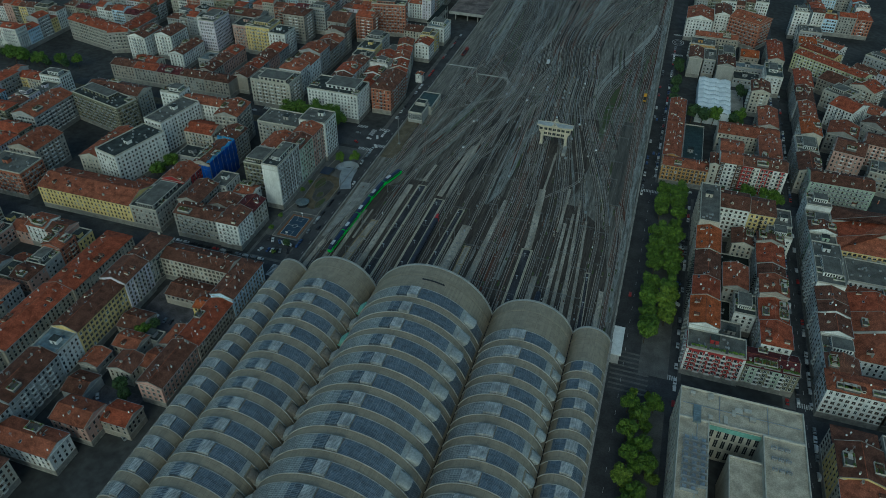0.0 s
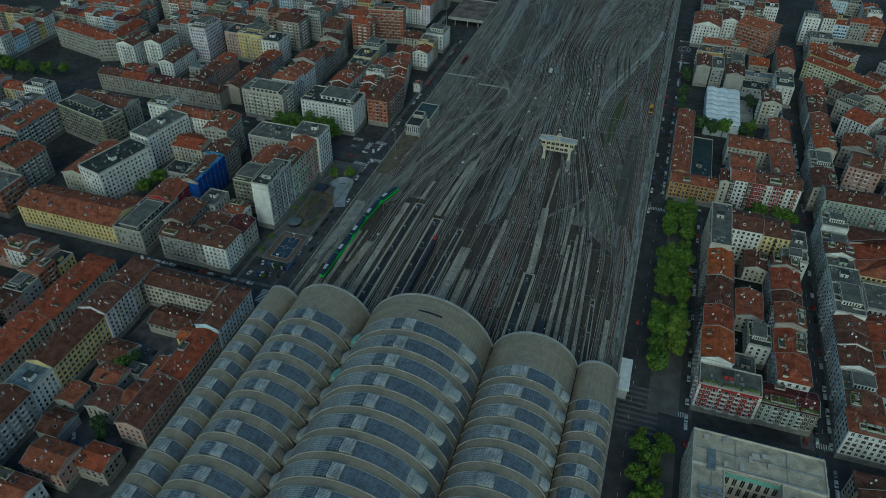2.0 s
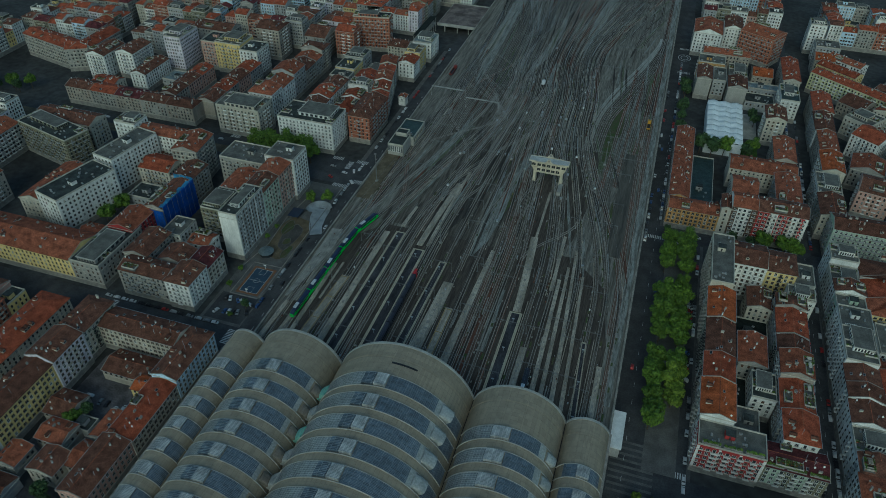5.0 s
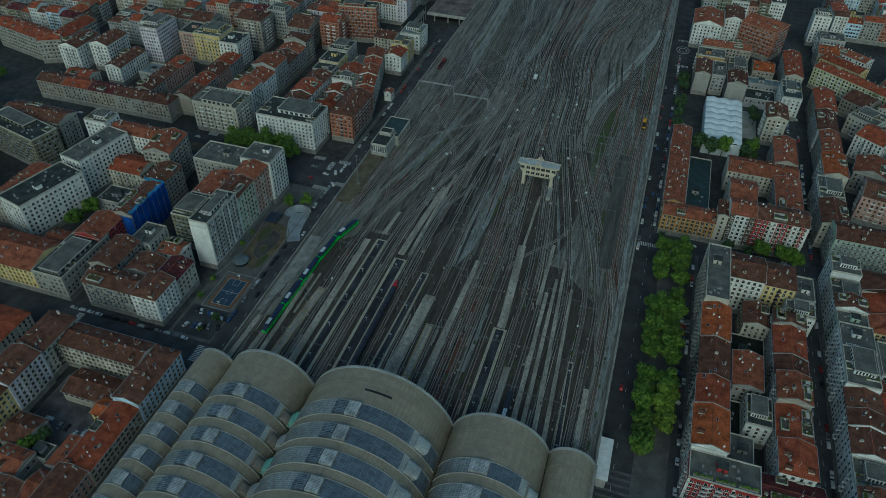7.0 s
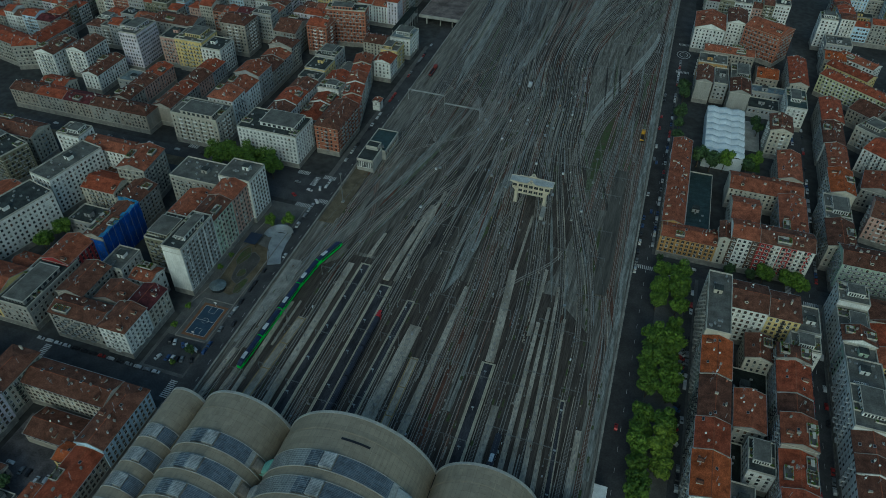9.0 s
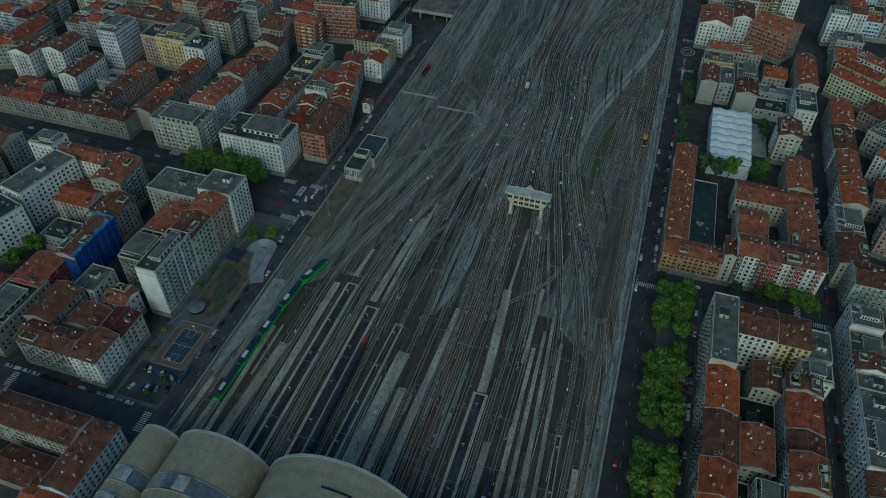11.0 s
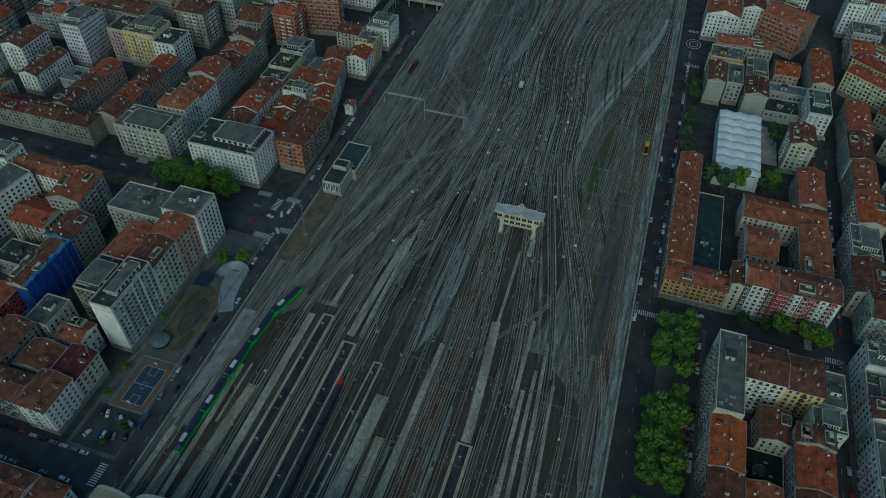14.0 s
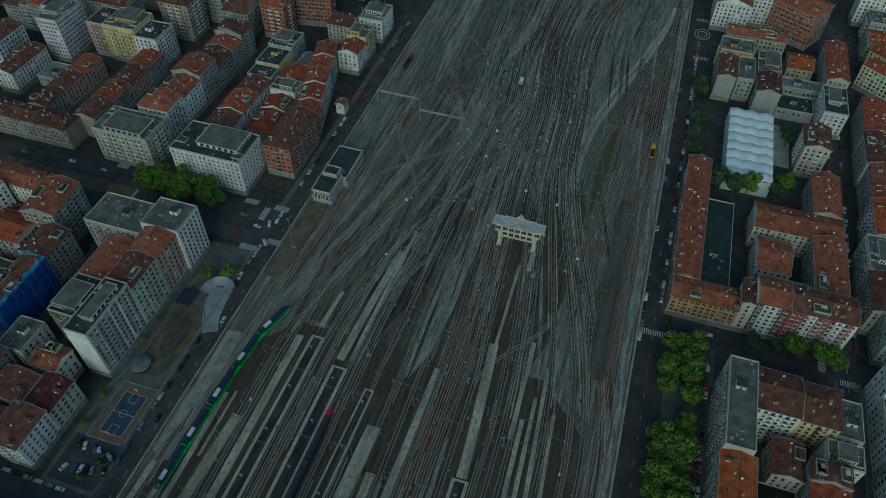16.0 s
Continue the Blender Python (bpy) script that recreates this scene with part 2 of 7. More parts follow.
def quad(bm, pts, mi=0):
    f = bm.faces.new([bm.verts.new(p) for p in pts])
    f.material_index = mi
    return f


def uv_metres(bm):
    """uv in metres: along the horizontal, and up the slope."""
    layer = bm.loops.layers.uv.verify()
    for f in bm.faces:
        n = f.normal if f.normal.length > 0 else Vector((0, 0, 1))
        flat = Vector((n.x, n.y, 0))
        along = Vector((-n.y, n.x, 0)).normalized() if flat.length > 0.05 else Vector((1, 0, 0))
        up = n.cross(along).normalized()
        for lp in f.loops:
            lp[layer].uv = (lp.vert.co.dot(along), lp.vert.co.dot(up))


def mesh(name, bm, mats):
    bmesh.ops.remove_doubles(bm, verts=bm.verts[:], dist=0.0004)
    bm.normal_update()
    uv_metres(bm)
    me = bpy.data.meshes.new(name)
    bm.to_mesh(me)
    bm.free()
    for m in mats if isinstance(mats, (list, tuple)) else [mats]:
        me.materials.append(MATS[m])
    return me


def thing(name, bm, mats, label, category, group="", kind="", at=(0, 0, 0)):
    ob = new(name, mesh(name, bm, mats))
    ob.location = at
    return tagged(ob, label, category, group, kind)


def base(name, at, label, category, group="", turn=0.0):
    ob = new(name)
    ob.empty_display_size = 0.5
    ob.location, ob.rotation_euler = at, (0, 0, radians(turn))
    return tagged(ob, label, category, group)


def fresh():
    return dict(verts=[], faces=[], uvs=[], mats=[], slots={})


def joined(name, store):
    me = bpy.data.meshes.new(name)
    me.from_pydata(store["verts"], [], store["faces"])
    me.uv_layers.new(name="UVMap").data.foreach_set("uv", [c for p in store["uvs"] for c in p])
    me.polygons.foreach_set("material_index", store["mats"])
    for key in store["slots"]:
        me.materials.append(bpy.data.materials[key])
    return me


TOWN = fresh()
SHAPES = {}


def into_far(me, m, store=None):
    """Adds a mesh to a store, such as the one of the distant town."""
    far = store or TOWN
    if me.name not in SHAPES:
        uv = me.uv_layers[0].data
        SHAPES[me.name] = (np.array([(*v.co, 1.0) for v in me.vertices]), [tuple(p.vertices) for p in me.polygons], [uv[i].uv[:] for p in me.polygons for i in p.loop_indices],
                           [me.materials[p.material_index].name for p in me.polygons])
    co, faces, uvs, names = SHAPES[me.name]
    k, slots = len(far["verts"]), far["slots"]
    far["verts"].extend(map(tuple, (co @ np.array(m).T)[:, :3].tolist()))
    far["faces"].extend([k + i for i in f] for f in faces)
    far["uvs"].extend(uvs)
    far["mats"].extend(slots.setdefault(n, len(slots)) for n in names)


def part(name, bm, mats, parent, label="", kind=""):
    if isinstance(parent, Matrix):
        me = mesh(name, bm, mats)
        into_far(me, parent)
        SHAPES.pop(me.name)
        bpy.data.meshes.remove(me)
        return None
    ob = new(name, mesh(name, bm, mats))
    ob.parent = parent
    return tagged(ob, label, kind=kind)


def again(name, me, parent, m, label=""):
    """One more part on a mesh that is already there."""
    if isinstance(parent, Matrix):
        into_far(me, parent @ m)
        return None
    ob = new(name, me)
    ob.parent = parent
    ob.matrix_basis = m
    return tagged(ob, label)

# ---- ground, streets and the raised yard ----
YARD_W, YARD_E = -93.0, 103.0


def sheet(name, rects, z, material, label, category, thick=0.0):
    bm = bmesh.new()
    for x0, y0, x1, y1 in rects:
        if thick:
            box(bm, x0, y0, z - thick, x1, y1, z)
        else:
            quad(bm, ((x0, y0, z), (x1, y0, z), (x1, y1, z), (x0, y1, z)))
    return thing(name, bm, material, label, category, kind="structure")


sheet("ground", [(-2600, -1500, 2600, 3200)], STREET, "city_ground", "grey city ground between the blocks and out to the horizon", "ground")
sheet("road", [(YARD_E + 0.5, -420, 121, 900), (137, -420, 142, -28), (137, -4, 142, 184), (121, -28, 203.5, -4), (121, 184, 203.5, 194), (203.5, -420, 212.5, 900),
               (-110, -420, YARD_W - 0.8, 900), (-420, 2, -110, 18), (-420, 172, -110, 204), (-205, -420, -190, 2), (212.5, -28, 420, -8), (212.5, 184, 420, 196)],
      STREET + 0.02, "asphalt", "dark asphalt streets beside the rail yard", "road")
sheet("pavement", [(121, -420, 137, -28), (121, -4, 137, 180), (142, -4, 144, 182), (197, -4, 203.5, 122), (201.5, 122, 203.5, 182), (212.5, -4, 214.5, 184), (114.5, 197, 116.5, 420),
                   (-137, 18, -110, 168), (-111.5, -170, -109.6, 2), (-113.5, 206, -110, 420)], STREET + 0.14, "paving", "worn grey stone pavements with kerbs", "pavement", 0.14)

sheet("tram_bed", [(-420, 182, -203, 192)], STREET + 0.05, "park_soil", "brown earth bed of a tramway in the avenue", "tram bed")
bm = bmesh.new()
box(bm, YARD_W, -420, STREET, YARD_E, 3000, 0)
thing("rail_yard", bm, "ballast", "raised rail yard of stained grey-brown ballast", "rail yard", kind="structure")
for name, x0, x1 in (("wall_east", YARD_E, YARD_E + 0.7), ("wall_west", YARD_W - 0.7, YARD_W)):
    bm = bmesh.new()
    box(bm, x0, -420, STREET, x1, 2000, 0.9)
    box(bm, x0 - 0.15, -420, 0.9, x1 + 0.15, 2000, 1.15)
    side = x1 if x0 > 0 else x0 - 0.35
    for k in range(-50, 130):
        box(bm, side, k * 8.0, STREET, side + 0.35, k * 8.0 + 1.2, 0.2)
    thing(name, bm, "retaining_wall", "tall stone retaining wall of the rail yard", "wall", kind="structure")

# ---- the train shed ----
SHED_S, BAY = -400.0, 12.8
SPANS = (("west_outer", -99.5, -81.0, 12.8), ("west_inner", -81.0, -35.8, 22.6), ("central", -35.8, 35.8, 32.0), ("east_inner", 35.8, 82.0, 22.6), ("east_outer", 82.0, 103.2, 12.8))
SPRING = 5.0


def arc(x0, x1, top, s, lift=0.0):
    """A point of a span's vault: s runs from -1 at its west foot to 1 at its east foot."""
    half, rise = (x1 - x0) / 2, top - SPRING
    r = (half * half + rise * rise) / (2 * rise)
    full = math.asin(min(1.0, half / r))
    a = s * full
    return Vector(((x0 + x1) / 2 + (r + lift) * math.sin(a), 0, top - r + (r + lift) * math.cos(a)))


def arc_length(x0, x1, top):
    half, rise = (x1 - x0) / 2, top - SPRING
    r = (half * half + rise * rise) / (2 * rise)
    return 2 * r * math.asin(min(1.0, half / r))


def vault_strip(bm, span, s0, s1, y0, y1, lift0, lift1, steps, mi=0, ends=True):
    """A slab bent over the vault from s0 to s1, between the heights lift0 and lift1 over its skin."""
    layer = bm.loops.layers.uv.verify()
    rows = []
    for i in range(steps + 1):
        s = s0 + (s1 - s0) * i / steps
        lo, hi = arc(*span, s, lift0), arc(*span, s, lift1)
        rows.append([bm.verts.new((p.x, y, p.z)) for p in (lo, hi) for y in (y0, y1)])
    for a, b in zip(rows, rows[1:]):
        for q in ((a[2], b[2], b[3], a[3]), (a[0], b[0], b[2], a[2]), (a[3], b[3], b[1], a[1]), (a[1], b[1], b[0], a[0])):
            f = bm.faces.new(q)
            f.material_index, f.smooth = mi, False
    if ends:
        bm.faces.new((rows[0][0], rows[0][2], rows[0][3], rows[0][1])).material_index = mi
        bm.faces.new((rows[-1][1], rows[-1][3], rows[-1][2], rows[-1][0])).material_index = mi


def bent(name, span, s0, s1, y0, y1, lift0, lift1, steps, material):
    bm = bmesh.new()
    vault_strip(bm, span, s0, s1, y0, y1, lift0, lift1, steps)
    me = mesh(name, bm, material)
    # lay the panes along the bend
    uv, r = me.uv_layers[0].data, arc_length(*span) / 2
    mid, half = (span[0] + span[1]) / 2, (span[1] - span[0]) / 2
    rise = span[2] - SPRING
    rad = (half * half + rise * rise) / (2 * rise)
    for lp in me.loops:
        co = me.vertices[lp.vertex_index].co
        uv[lp.index].uv = (co.y, rad * math.atan2(co.x - mid, co.z - span[2] + rad) + 100)
    return me


def hood(material):
    """A curved ventilation hood with a closed back."""
    bm = bmesh.new()
    n = 8
    rows = []
    for i in range(n + 1):
        a = math.pi * i / n
        y, z = 2.5 * math.cos(a), 1.15 * math.sin(a) ** 0.7 if 0 < i < n else 0.0
        rows.append([bm.verts.new(p) for p in ((-2.6, y, -0.4), (-2.6, y, 0.15 + z * 0.5), (-0.4, y, 0.75 + z * 0.9), (2.3, y, 1.25 + z), (2.3, y * 0.93, 1.1 + z * 0.93), (1.2, y * 0.9, 0.9 + z * 0.85))])
    for a, b in zip(rows, rows[1:]):
        for k in range(5):
            bm.faces.new((a[k], a[k + 1], b[k + 1], b[k])).material_index = 1 if k == 4 else 0
    bm.faces.new([r[5] for r in rows]).material_index = 1
    for s in (-1, 1):
        side = [(-2.6, s * 2.5, 0.15), (-0.4, s * 2.5, 0.75), (2.3, s * 2.5, 1.25), (2.3, s * 2.5, -0.4), (-2.6, s * 2.5, -0.4)]
        quad(bm, side if s < 0 else side[::-1], 0)
    return mesh("hood", bm, [material, "dark_metal"])


LAYOUT = dict(
    central=(("pane", -0.78, -0.25, "glazing_grey", 0.30), ("raised", -0.25, -0.13, "glazing_slat", 1.15), ("raised", -0.12, -0.005, "glazing_pale", 1.6),
             ("pane", 0.0, 0.53, "glazing_blue", 0.30), ("skirt", 0.53, 0.60, "vault_hood", 0.34), ("pane", 0.72, 0.93, "glazing_blue", 0.30),
             ("hood", -0.885, 0, "vault_hood", 1), ("hood", 0.655, 0, "vault_hood", 0)),
    west_inner=(("pane", -0.78, -0.30, "glazing_grey", 0.30), ("raised", -0.30, -0.12, "glazing_slat", 1.1), ("raised", -0.11, 0.06, "glazing_pale", 1.55),
                ("pane", 0.07, 0.58, "glazing_blue", 0.30), ("skirt", 0.58, 0.66, "vault_hood", 0.34), ("hood", 0.78, 0, "vault_hood_dark", 0)),
    east_inner=(("pane", -0.80, -0.24, "glazing_grey", 0.30), ("raised", -0.23, 0.02, "glazing_pale", 1.5), ("pane", 0.03, 0.50, "glazing_blue", 0.30),
                ("skirt", 0.50, 0.62, "vault_hood", 0.34), ("hood", 0.74, 0, "vault_hood", 0)),
    west_outer=(("pane", -0.55, -0.08, "glazing_grey", 0.25), ("raised", -0.07, 0.20, "glazing_pale", 1.3), ("pane", 0.21, 0.78, "glazing_blue", 0.25)),
    east_outer=(("pane", -0.55, -0.10, "glazing_blue", 0.25), ("raised", -0.09, 0.28, "glazing_pale", 1.3), ("pane", 0.29, 0.72, "glazing_blue", 0.25)))

shed = base("train_shed", (0, 0, 0), "five-span vaulted train shed with brown-grey sheet ribs and glazed strips", "train shed")
HOODS = {k: hood(k) for k in ("vault_hood", "vault_hood_dark", "mint_sheet")}
for key, x0, x1, top in SPANS:
    span = (x0, x1, top)
    steps = 40 if key == "central" else 28 if "inner" in key else 18
    bm = bmesh.new()
    y_ends = [0.0, -1.2, -15.5]
    vault_strip(bm, span, -1, 1, SHED_S, -0.2, -0.7, 0.0, steps)
    part("vault_" + key.split("_")[-1], bm, "vault_shell", shed)
    bm = bmesh.new()
    vault_strip(bm, span, -1, 1, -1.3, 0.0, -1.1, 0.28, steps)
    part("end_rim", bm, "vault_lip", shed, "pale rounded rim of the vault's open end")
    bm = bmesh.new()
    vault_strip(bm, span, -1, 1, -9.4, -8.6, 0.0, 0.16, steps)
    part("seam", bm, "vault_shell", shed)
    glass_w = 7.8 if key == "central" else 7.2 if "inner" in key else 6.8
    first = dict(central=-24.4, west_inner=-25.3, west_outer=-25.0, east_inner=-28.4, east_outer=-30.4)[key] + glass_w / 2
    shared = {}
    for i in range(13):
        yb = first - i * BAY - glass_w
        for j, (what, s0, s1, material, lift) in enumerate(LAYOUT[key]):
            if what == "hood":
                p = arc(*span, s0, 0.0)
                half, rise = (x1 - x0) / 2, top - SPRING
                slope = s0 * math.asin(min(1.0, half / ((half * half + rise * rise) / (2 * rise))))
                turn = Matrix.Rotation(slope, 4, "Y") @ Matrix.Rotation(math.pi if lift else 0.0, 4, "Z")
                tint = "mint_sheet" if key == "central" and lift and i in (0, 2) else material
                scale = 1.3 if key == "central" else 1.0
                again("hood", HOODS[tint], shed, Matrix.Translation((p.x, yb + glass_w / 2, p.z)) @ turn @ Matrix.Scale(scale, 4), "curved sheet-metal ventilation hood")
                continue
            inset = 0.0 if what != "raised" else 0.5
            if j not in shared:
                shared[j] = bent("skylight", span, s0, s1, inset, glass_w - inset, 0.0, lift, max(3, int(abs(s1 - s0) * steps * 0.5)), material)
            again("skylight" if what != "skirt" else "flashing", shared[j], shed, Matrix.Translation((0, yb, 0)))
        bm = bmesh.new()
        if i == 0:
            # low curbs along the glazed strips, one mesh shared by all bays
            for edge in (-0.35, glass_w + 0.05):
                vault_strip(bm, span, -0.94, 0.94, edge, edge + 0.3, 0.0, 0.45, steps)
            curb = mesh("curb", bm, "vault_lip")
        else:
            bm.free()
        again("curb", curb, shed, Matrix.Translation((0, yb, 0)))
bm = bmesh.new()
vault_strip(bm, (-35.8, 35.8, 32.0), -0.05, 0.22, -13.2, -12.2, 0.02, 0.2, 8)
part("vent_slot", bm, "dark_metal", shed, "dark ventilation slot")
# valley gutters and feet between the spans
for x in (-81.0, -35.8, 35.8, 82.0):
    bm = bmesh.new()
    box(bm, x - 1.6, SHED_S, 3.6, x + 1.6, -0.4, SPRING + 0.5)
    part("gutter", bm, "dark_metal", shed, "dark sunken gutter between two vaults")
    bm = bmesh.new()
    for k in range(12):
        box(bm, x - 0.6, -4 - k * BAY, 0, x + 0.6, -2.6 - k * BAY, 3.6)
    part("pillar_row", bm, "concrete", shed)
for x0, x1 in ((-100.6, -99.3), (103.0, 104.2)):
    bm = bmesh.new()
    box(bm, x0, SHED_S, STREET, x1, -0.3, SPRING + 0.6)
    part("side_wall", bm, "stone_base", shed)

# ---- platforms ----


def strip(bm, pts, half, z0, z1, mi=0):
    """A slab along a run of points in the plan."""
    rows = []
    for i, p in enumerate(pts):
        a, b = pts[max(0, i - 1)], pts[min(len(pts) - 1, i + 1)]
        d = Vector((b[0] - a[0], b[1] - a[1], 0)).normalized()
        n = Vector((d.y, -d.x, 0))
        h = half[i] if isinstance(half, (list, tuple)) else half
        rows.append([bm.verts.new((p[0] + n.x * k, p[1] + n.y * k, z)) for k, z in ((-h, z0), (-h, z1), (h, z1), (h, z0))])
    for a, b in zip(rows, rows[1:]):
        for k in range(3):
            bm.faces.new((a[k], a[k + 1], b[k + 1], b[k])).material_index = mi
    bm.faces.new(rows[0]).material_index = mi
    bm.faces.new(list(reversed(rows[-1]))).material_index = mi


def platform(x0, x1, y_end, half, kind, y_start=-40.0, taper=1.0):
    pts = [(x0 + (x1 - x0) * max(0.0, (y - y_start) / (y_end - y_start)) ** 1.3, y) for y in [y_start + (y_end - y_start) * k / 8 for k in range(9)]]
    widths = [half * (1 - (1 - taper) * k / 8) for k in range(9)]
    words = {"dark": "railway platform with dark asphalt between pale edge strips", "slab": "long pale concrete service platform between tracks", "yellow": "pale concrete platform with ochre edge lines"}[kind]
    ob = base("platform", (0, 0, 0), words, "platform", "platforms")
    bm = bmesh.new()
    strip(bm, pts, widths, 0, 0.55)
    part("deck", bm, "platform_edge" if kind == "dark" else "platform_slab", ob)
    if kind == "slab":
        bm = bmesh.new()
        for k in range(int((y_end - y_start) / 5)):
            y = y_start + 3 + 5 * k
            x = x0 + (x1 - x0) * max(0.0, (y - y_start) / (y_end - y_start)) ** 1.3
            box(bm, x - 0.28 * half, y - 0.5 - (k % 3) * 0.5, 0.55, x + 0.25 * half, y + 0.5, 0.6 + 0.35 * (k % 4 == 1))
            if k % 3 == 0:
                box(bm, x + 0.5 * half, y, 0.55, x + 0.5 * half + 0.16, y + 0.16, 3.6)
        part("hatch_run", bm, "stone_base", ob, "grey hatches and short lamp posts", kind="stuff")
    if kind == "yellow":
        bm = bmesh.new()
        for side in (-1, 1):
            strip(bm, [(p[0] + side * (w - 0.3), p[1]) for p, w in zip(pts, widths)], 0.22, 0.55, 0.575)
        for y in (y_end - 1.2, y_end - 20, y_end - 38):
            x = x0 + (x1 - x0) * max(0.0, (y - y_start) / (y_end - y_start)) ** 1.3
            box(bm, x - half * 0.9, y - 0.3, 0.55, x + half * 0.9, y + 0.3, 0.58)
        part("edge_line", bm, "ochre_paint", ob, "worn ochre edge line")
    if kind == "dark":
        bm = bmesh.new()
        strip(bm, pts[:-1] + [(pts[-1][0], pts[-1][1] - 1)], [w * 0.62 for w in widths], 0.55, 0.58)
        part("surface", bm, "platform_dark", ob, "dark asphalt surface")
        bm = bmesh.new()
        for side in (-1, 1):
            strip(bm, [(p[0] + side * w * 0.8, p[1]) for p, w in zip(pts, widths)], 0.16, 0.55, 0.575)
        part("edge_line", bm, "platform_slab", ob)
        for k in range(int((y_end - y_start) / 23)):
            y = y_end - 8 - 23 * k
            x = x0 + (x1 - x0) * max(0.0, (y - y_start) / (y_end - y_start)) ** 1.3
            bm = bmesh.new()
            box(bm, x - 0.12, y - 0.12, 0.58, x + 0.12, y + 0.12, 3.2)
            box(bm, x - 0.7, y - 0.3, 2.9, x + 0.7, y + 0.3, 3.3, bottom=True)
            part("sign_post", bm, "zinc", ob, "grey post with a short cross board")
    return ob


platform(-91, -88, 38, 1.3, "slab")
platform(-83, -79.5, 62, 1.0, "slab")
platform(-75, -75.5, 78, 1.2, "slab")
platform(-71.3, -71, 80, 0.6, "slab", y_start=46)
platform(-70, -64.7, 69, 2.5, "yellow")
platform(-57, -56.5, 118, 1.9, "slab")
platform(-49, -47.6, 120, 4.0, "dark", taper=0.85)
platform(-31, -30.5, 107, 4.0, "dark")
platform(-15.5, -12.3, 100, 3.1, "dark", taper=0.75)
platform(-7, -3.4, 83, 3.2, "slab")
platform(3.2, 3.4, 62, 2.2, "yellow")
platform(11.5, 14.5, 121, 2.6, "slab", taper=0.5)
platform(41, 41, 71, 3.7, "dark")
platform(41, 36.6, 143, 2.3, "slab", y_start=72)
platform(51, 51, 46, 1.6, "slab")
platform(56.3, 55.5, 150, 1.0, "slab", y_start=96)
platform(62.5, 59.6, 107, 1.6, "slab", taper=0.6)
platform(67.5, 63, 120, 1.3, "slab", taper=0.7)
platform(74.5, 65, 138, 1.4, "slab", taper=0.6)
platform(79.5, 72.8, 114, 1.3, "slab", taper=0.6)
platform(86, 82, 60, 1.9, "dark", taper=0.7)
platform(93.5, 92.5, 45, 1.4, "slab")
platform(-32, -27.5, 186, 1.9, "slab", y_start=111)
platform(-26.9, -24.4, 203, 0.95, "slab", y_start=112)
platform(37.5, 36.5, 197, 0.75, "slab", y_start=143)
platform(-49, -47, 150, 1.4, "slab", y_start=126, taper=0.6)

# a broad grey loading ramp in the yard
bm = bmesh.new()
strip(bm, [(88.5, 139), (87.5, 160), (86.5, 190), (86, 235), (85.2, 266)], [3.2, 4.6, 5.0, 4.4, 3.0], 0, 0.7)
thing("loading_ramp", bm, "ramp_asphalt", "broad grey-brown asphalt loading ramp between yard tracks", "ramp", kind="structure")
bm = bmesh.new()
strip(bm, [(-91, 42), (-88.8, 60), (-87.3, 92), (-88.5, 110)], [0.8, 2.2, 4.4, 3.6], 0, 0.25)
thing("gravel_bank", bm, "gravel_light", "pale gravel wedge beside the western tracks", "gravel bank", kind="structure")
bm = bmesh.new()
strip(bm, [(-86.5, 148), (-86.5, 206), (-85, 240)], [5.5, 5.5, 5.0], 0, 0.5)
thing("service_ramp", bm, "park_soil", "brown earth service ramp with low kerbs", "ramp", kind="structure")

# ---- tracks ----


def path_points(knots, step=7.0):
    """A smooth run through knots of (x, y), level with the yard."""
    out = []
    for i in range(len(knots) - 1):
        (x0, y0), (x1, y1) = knots[i], knots[i + 1]
        xa, ya = knots[i - 1] if i else (x0, y0 - 1)
        xb, yb = knots[i + 2] if i + 2 < len(knots) else (x1, y1 + 1)
        m0 = (x1 - xa) / (y1 - ya) if i else 0.0
        m1 = (xb - x0) / (yb - y0) if i + 2 < len(knots) else 0.0
        n = max(2, int((y1 - y0) / step))
        for k in range(n):
            t = k / n
            h = y1 - y0
            x = (2 * t ** 3 - 3 * t * t + 1) * x0 + (t ** 3 - 2 * t * t + t) * h * m0 + (3 * t * t - 2 * t ** 3) * x1 + (t ** 3 - t * t) * h * m1
            out.append((x, y0 + h * t))
    return out + [knots[-1]]


LEVEL = [0]


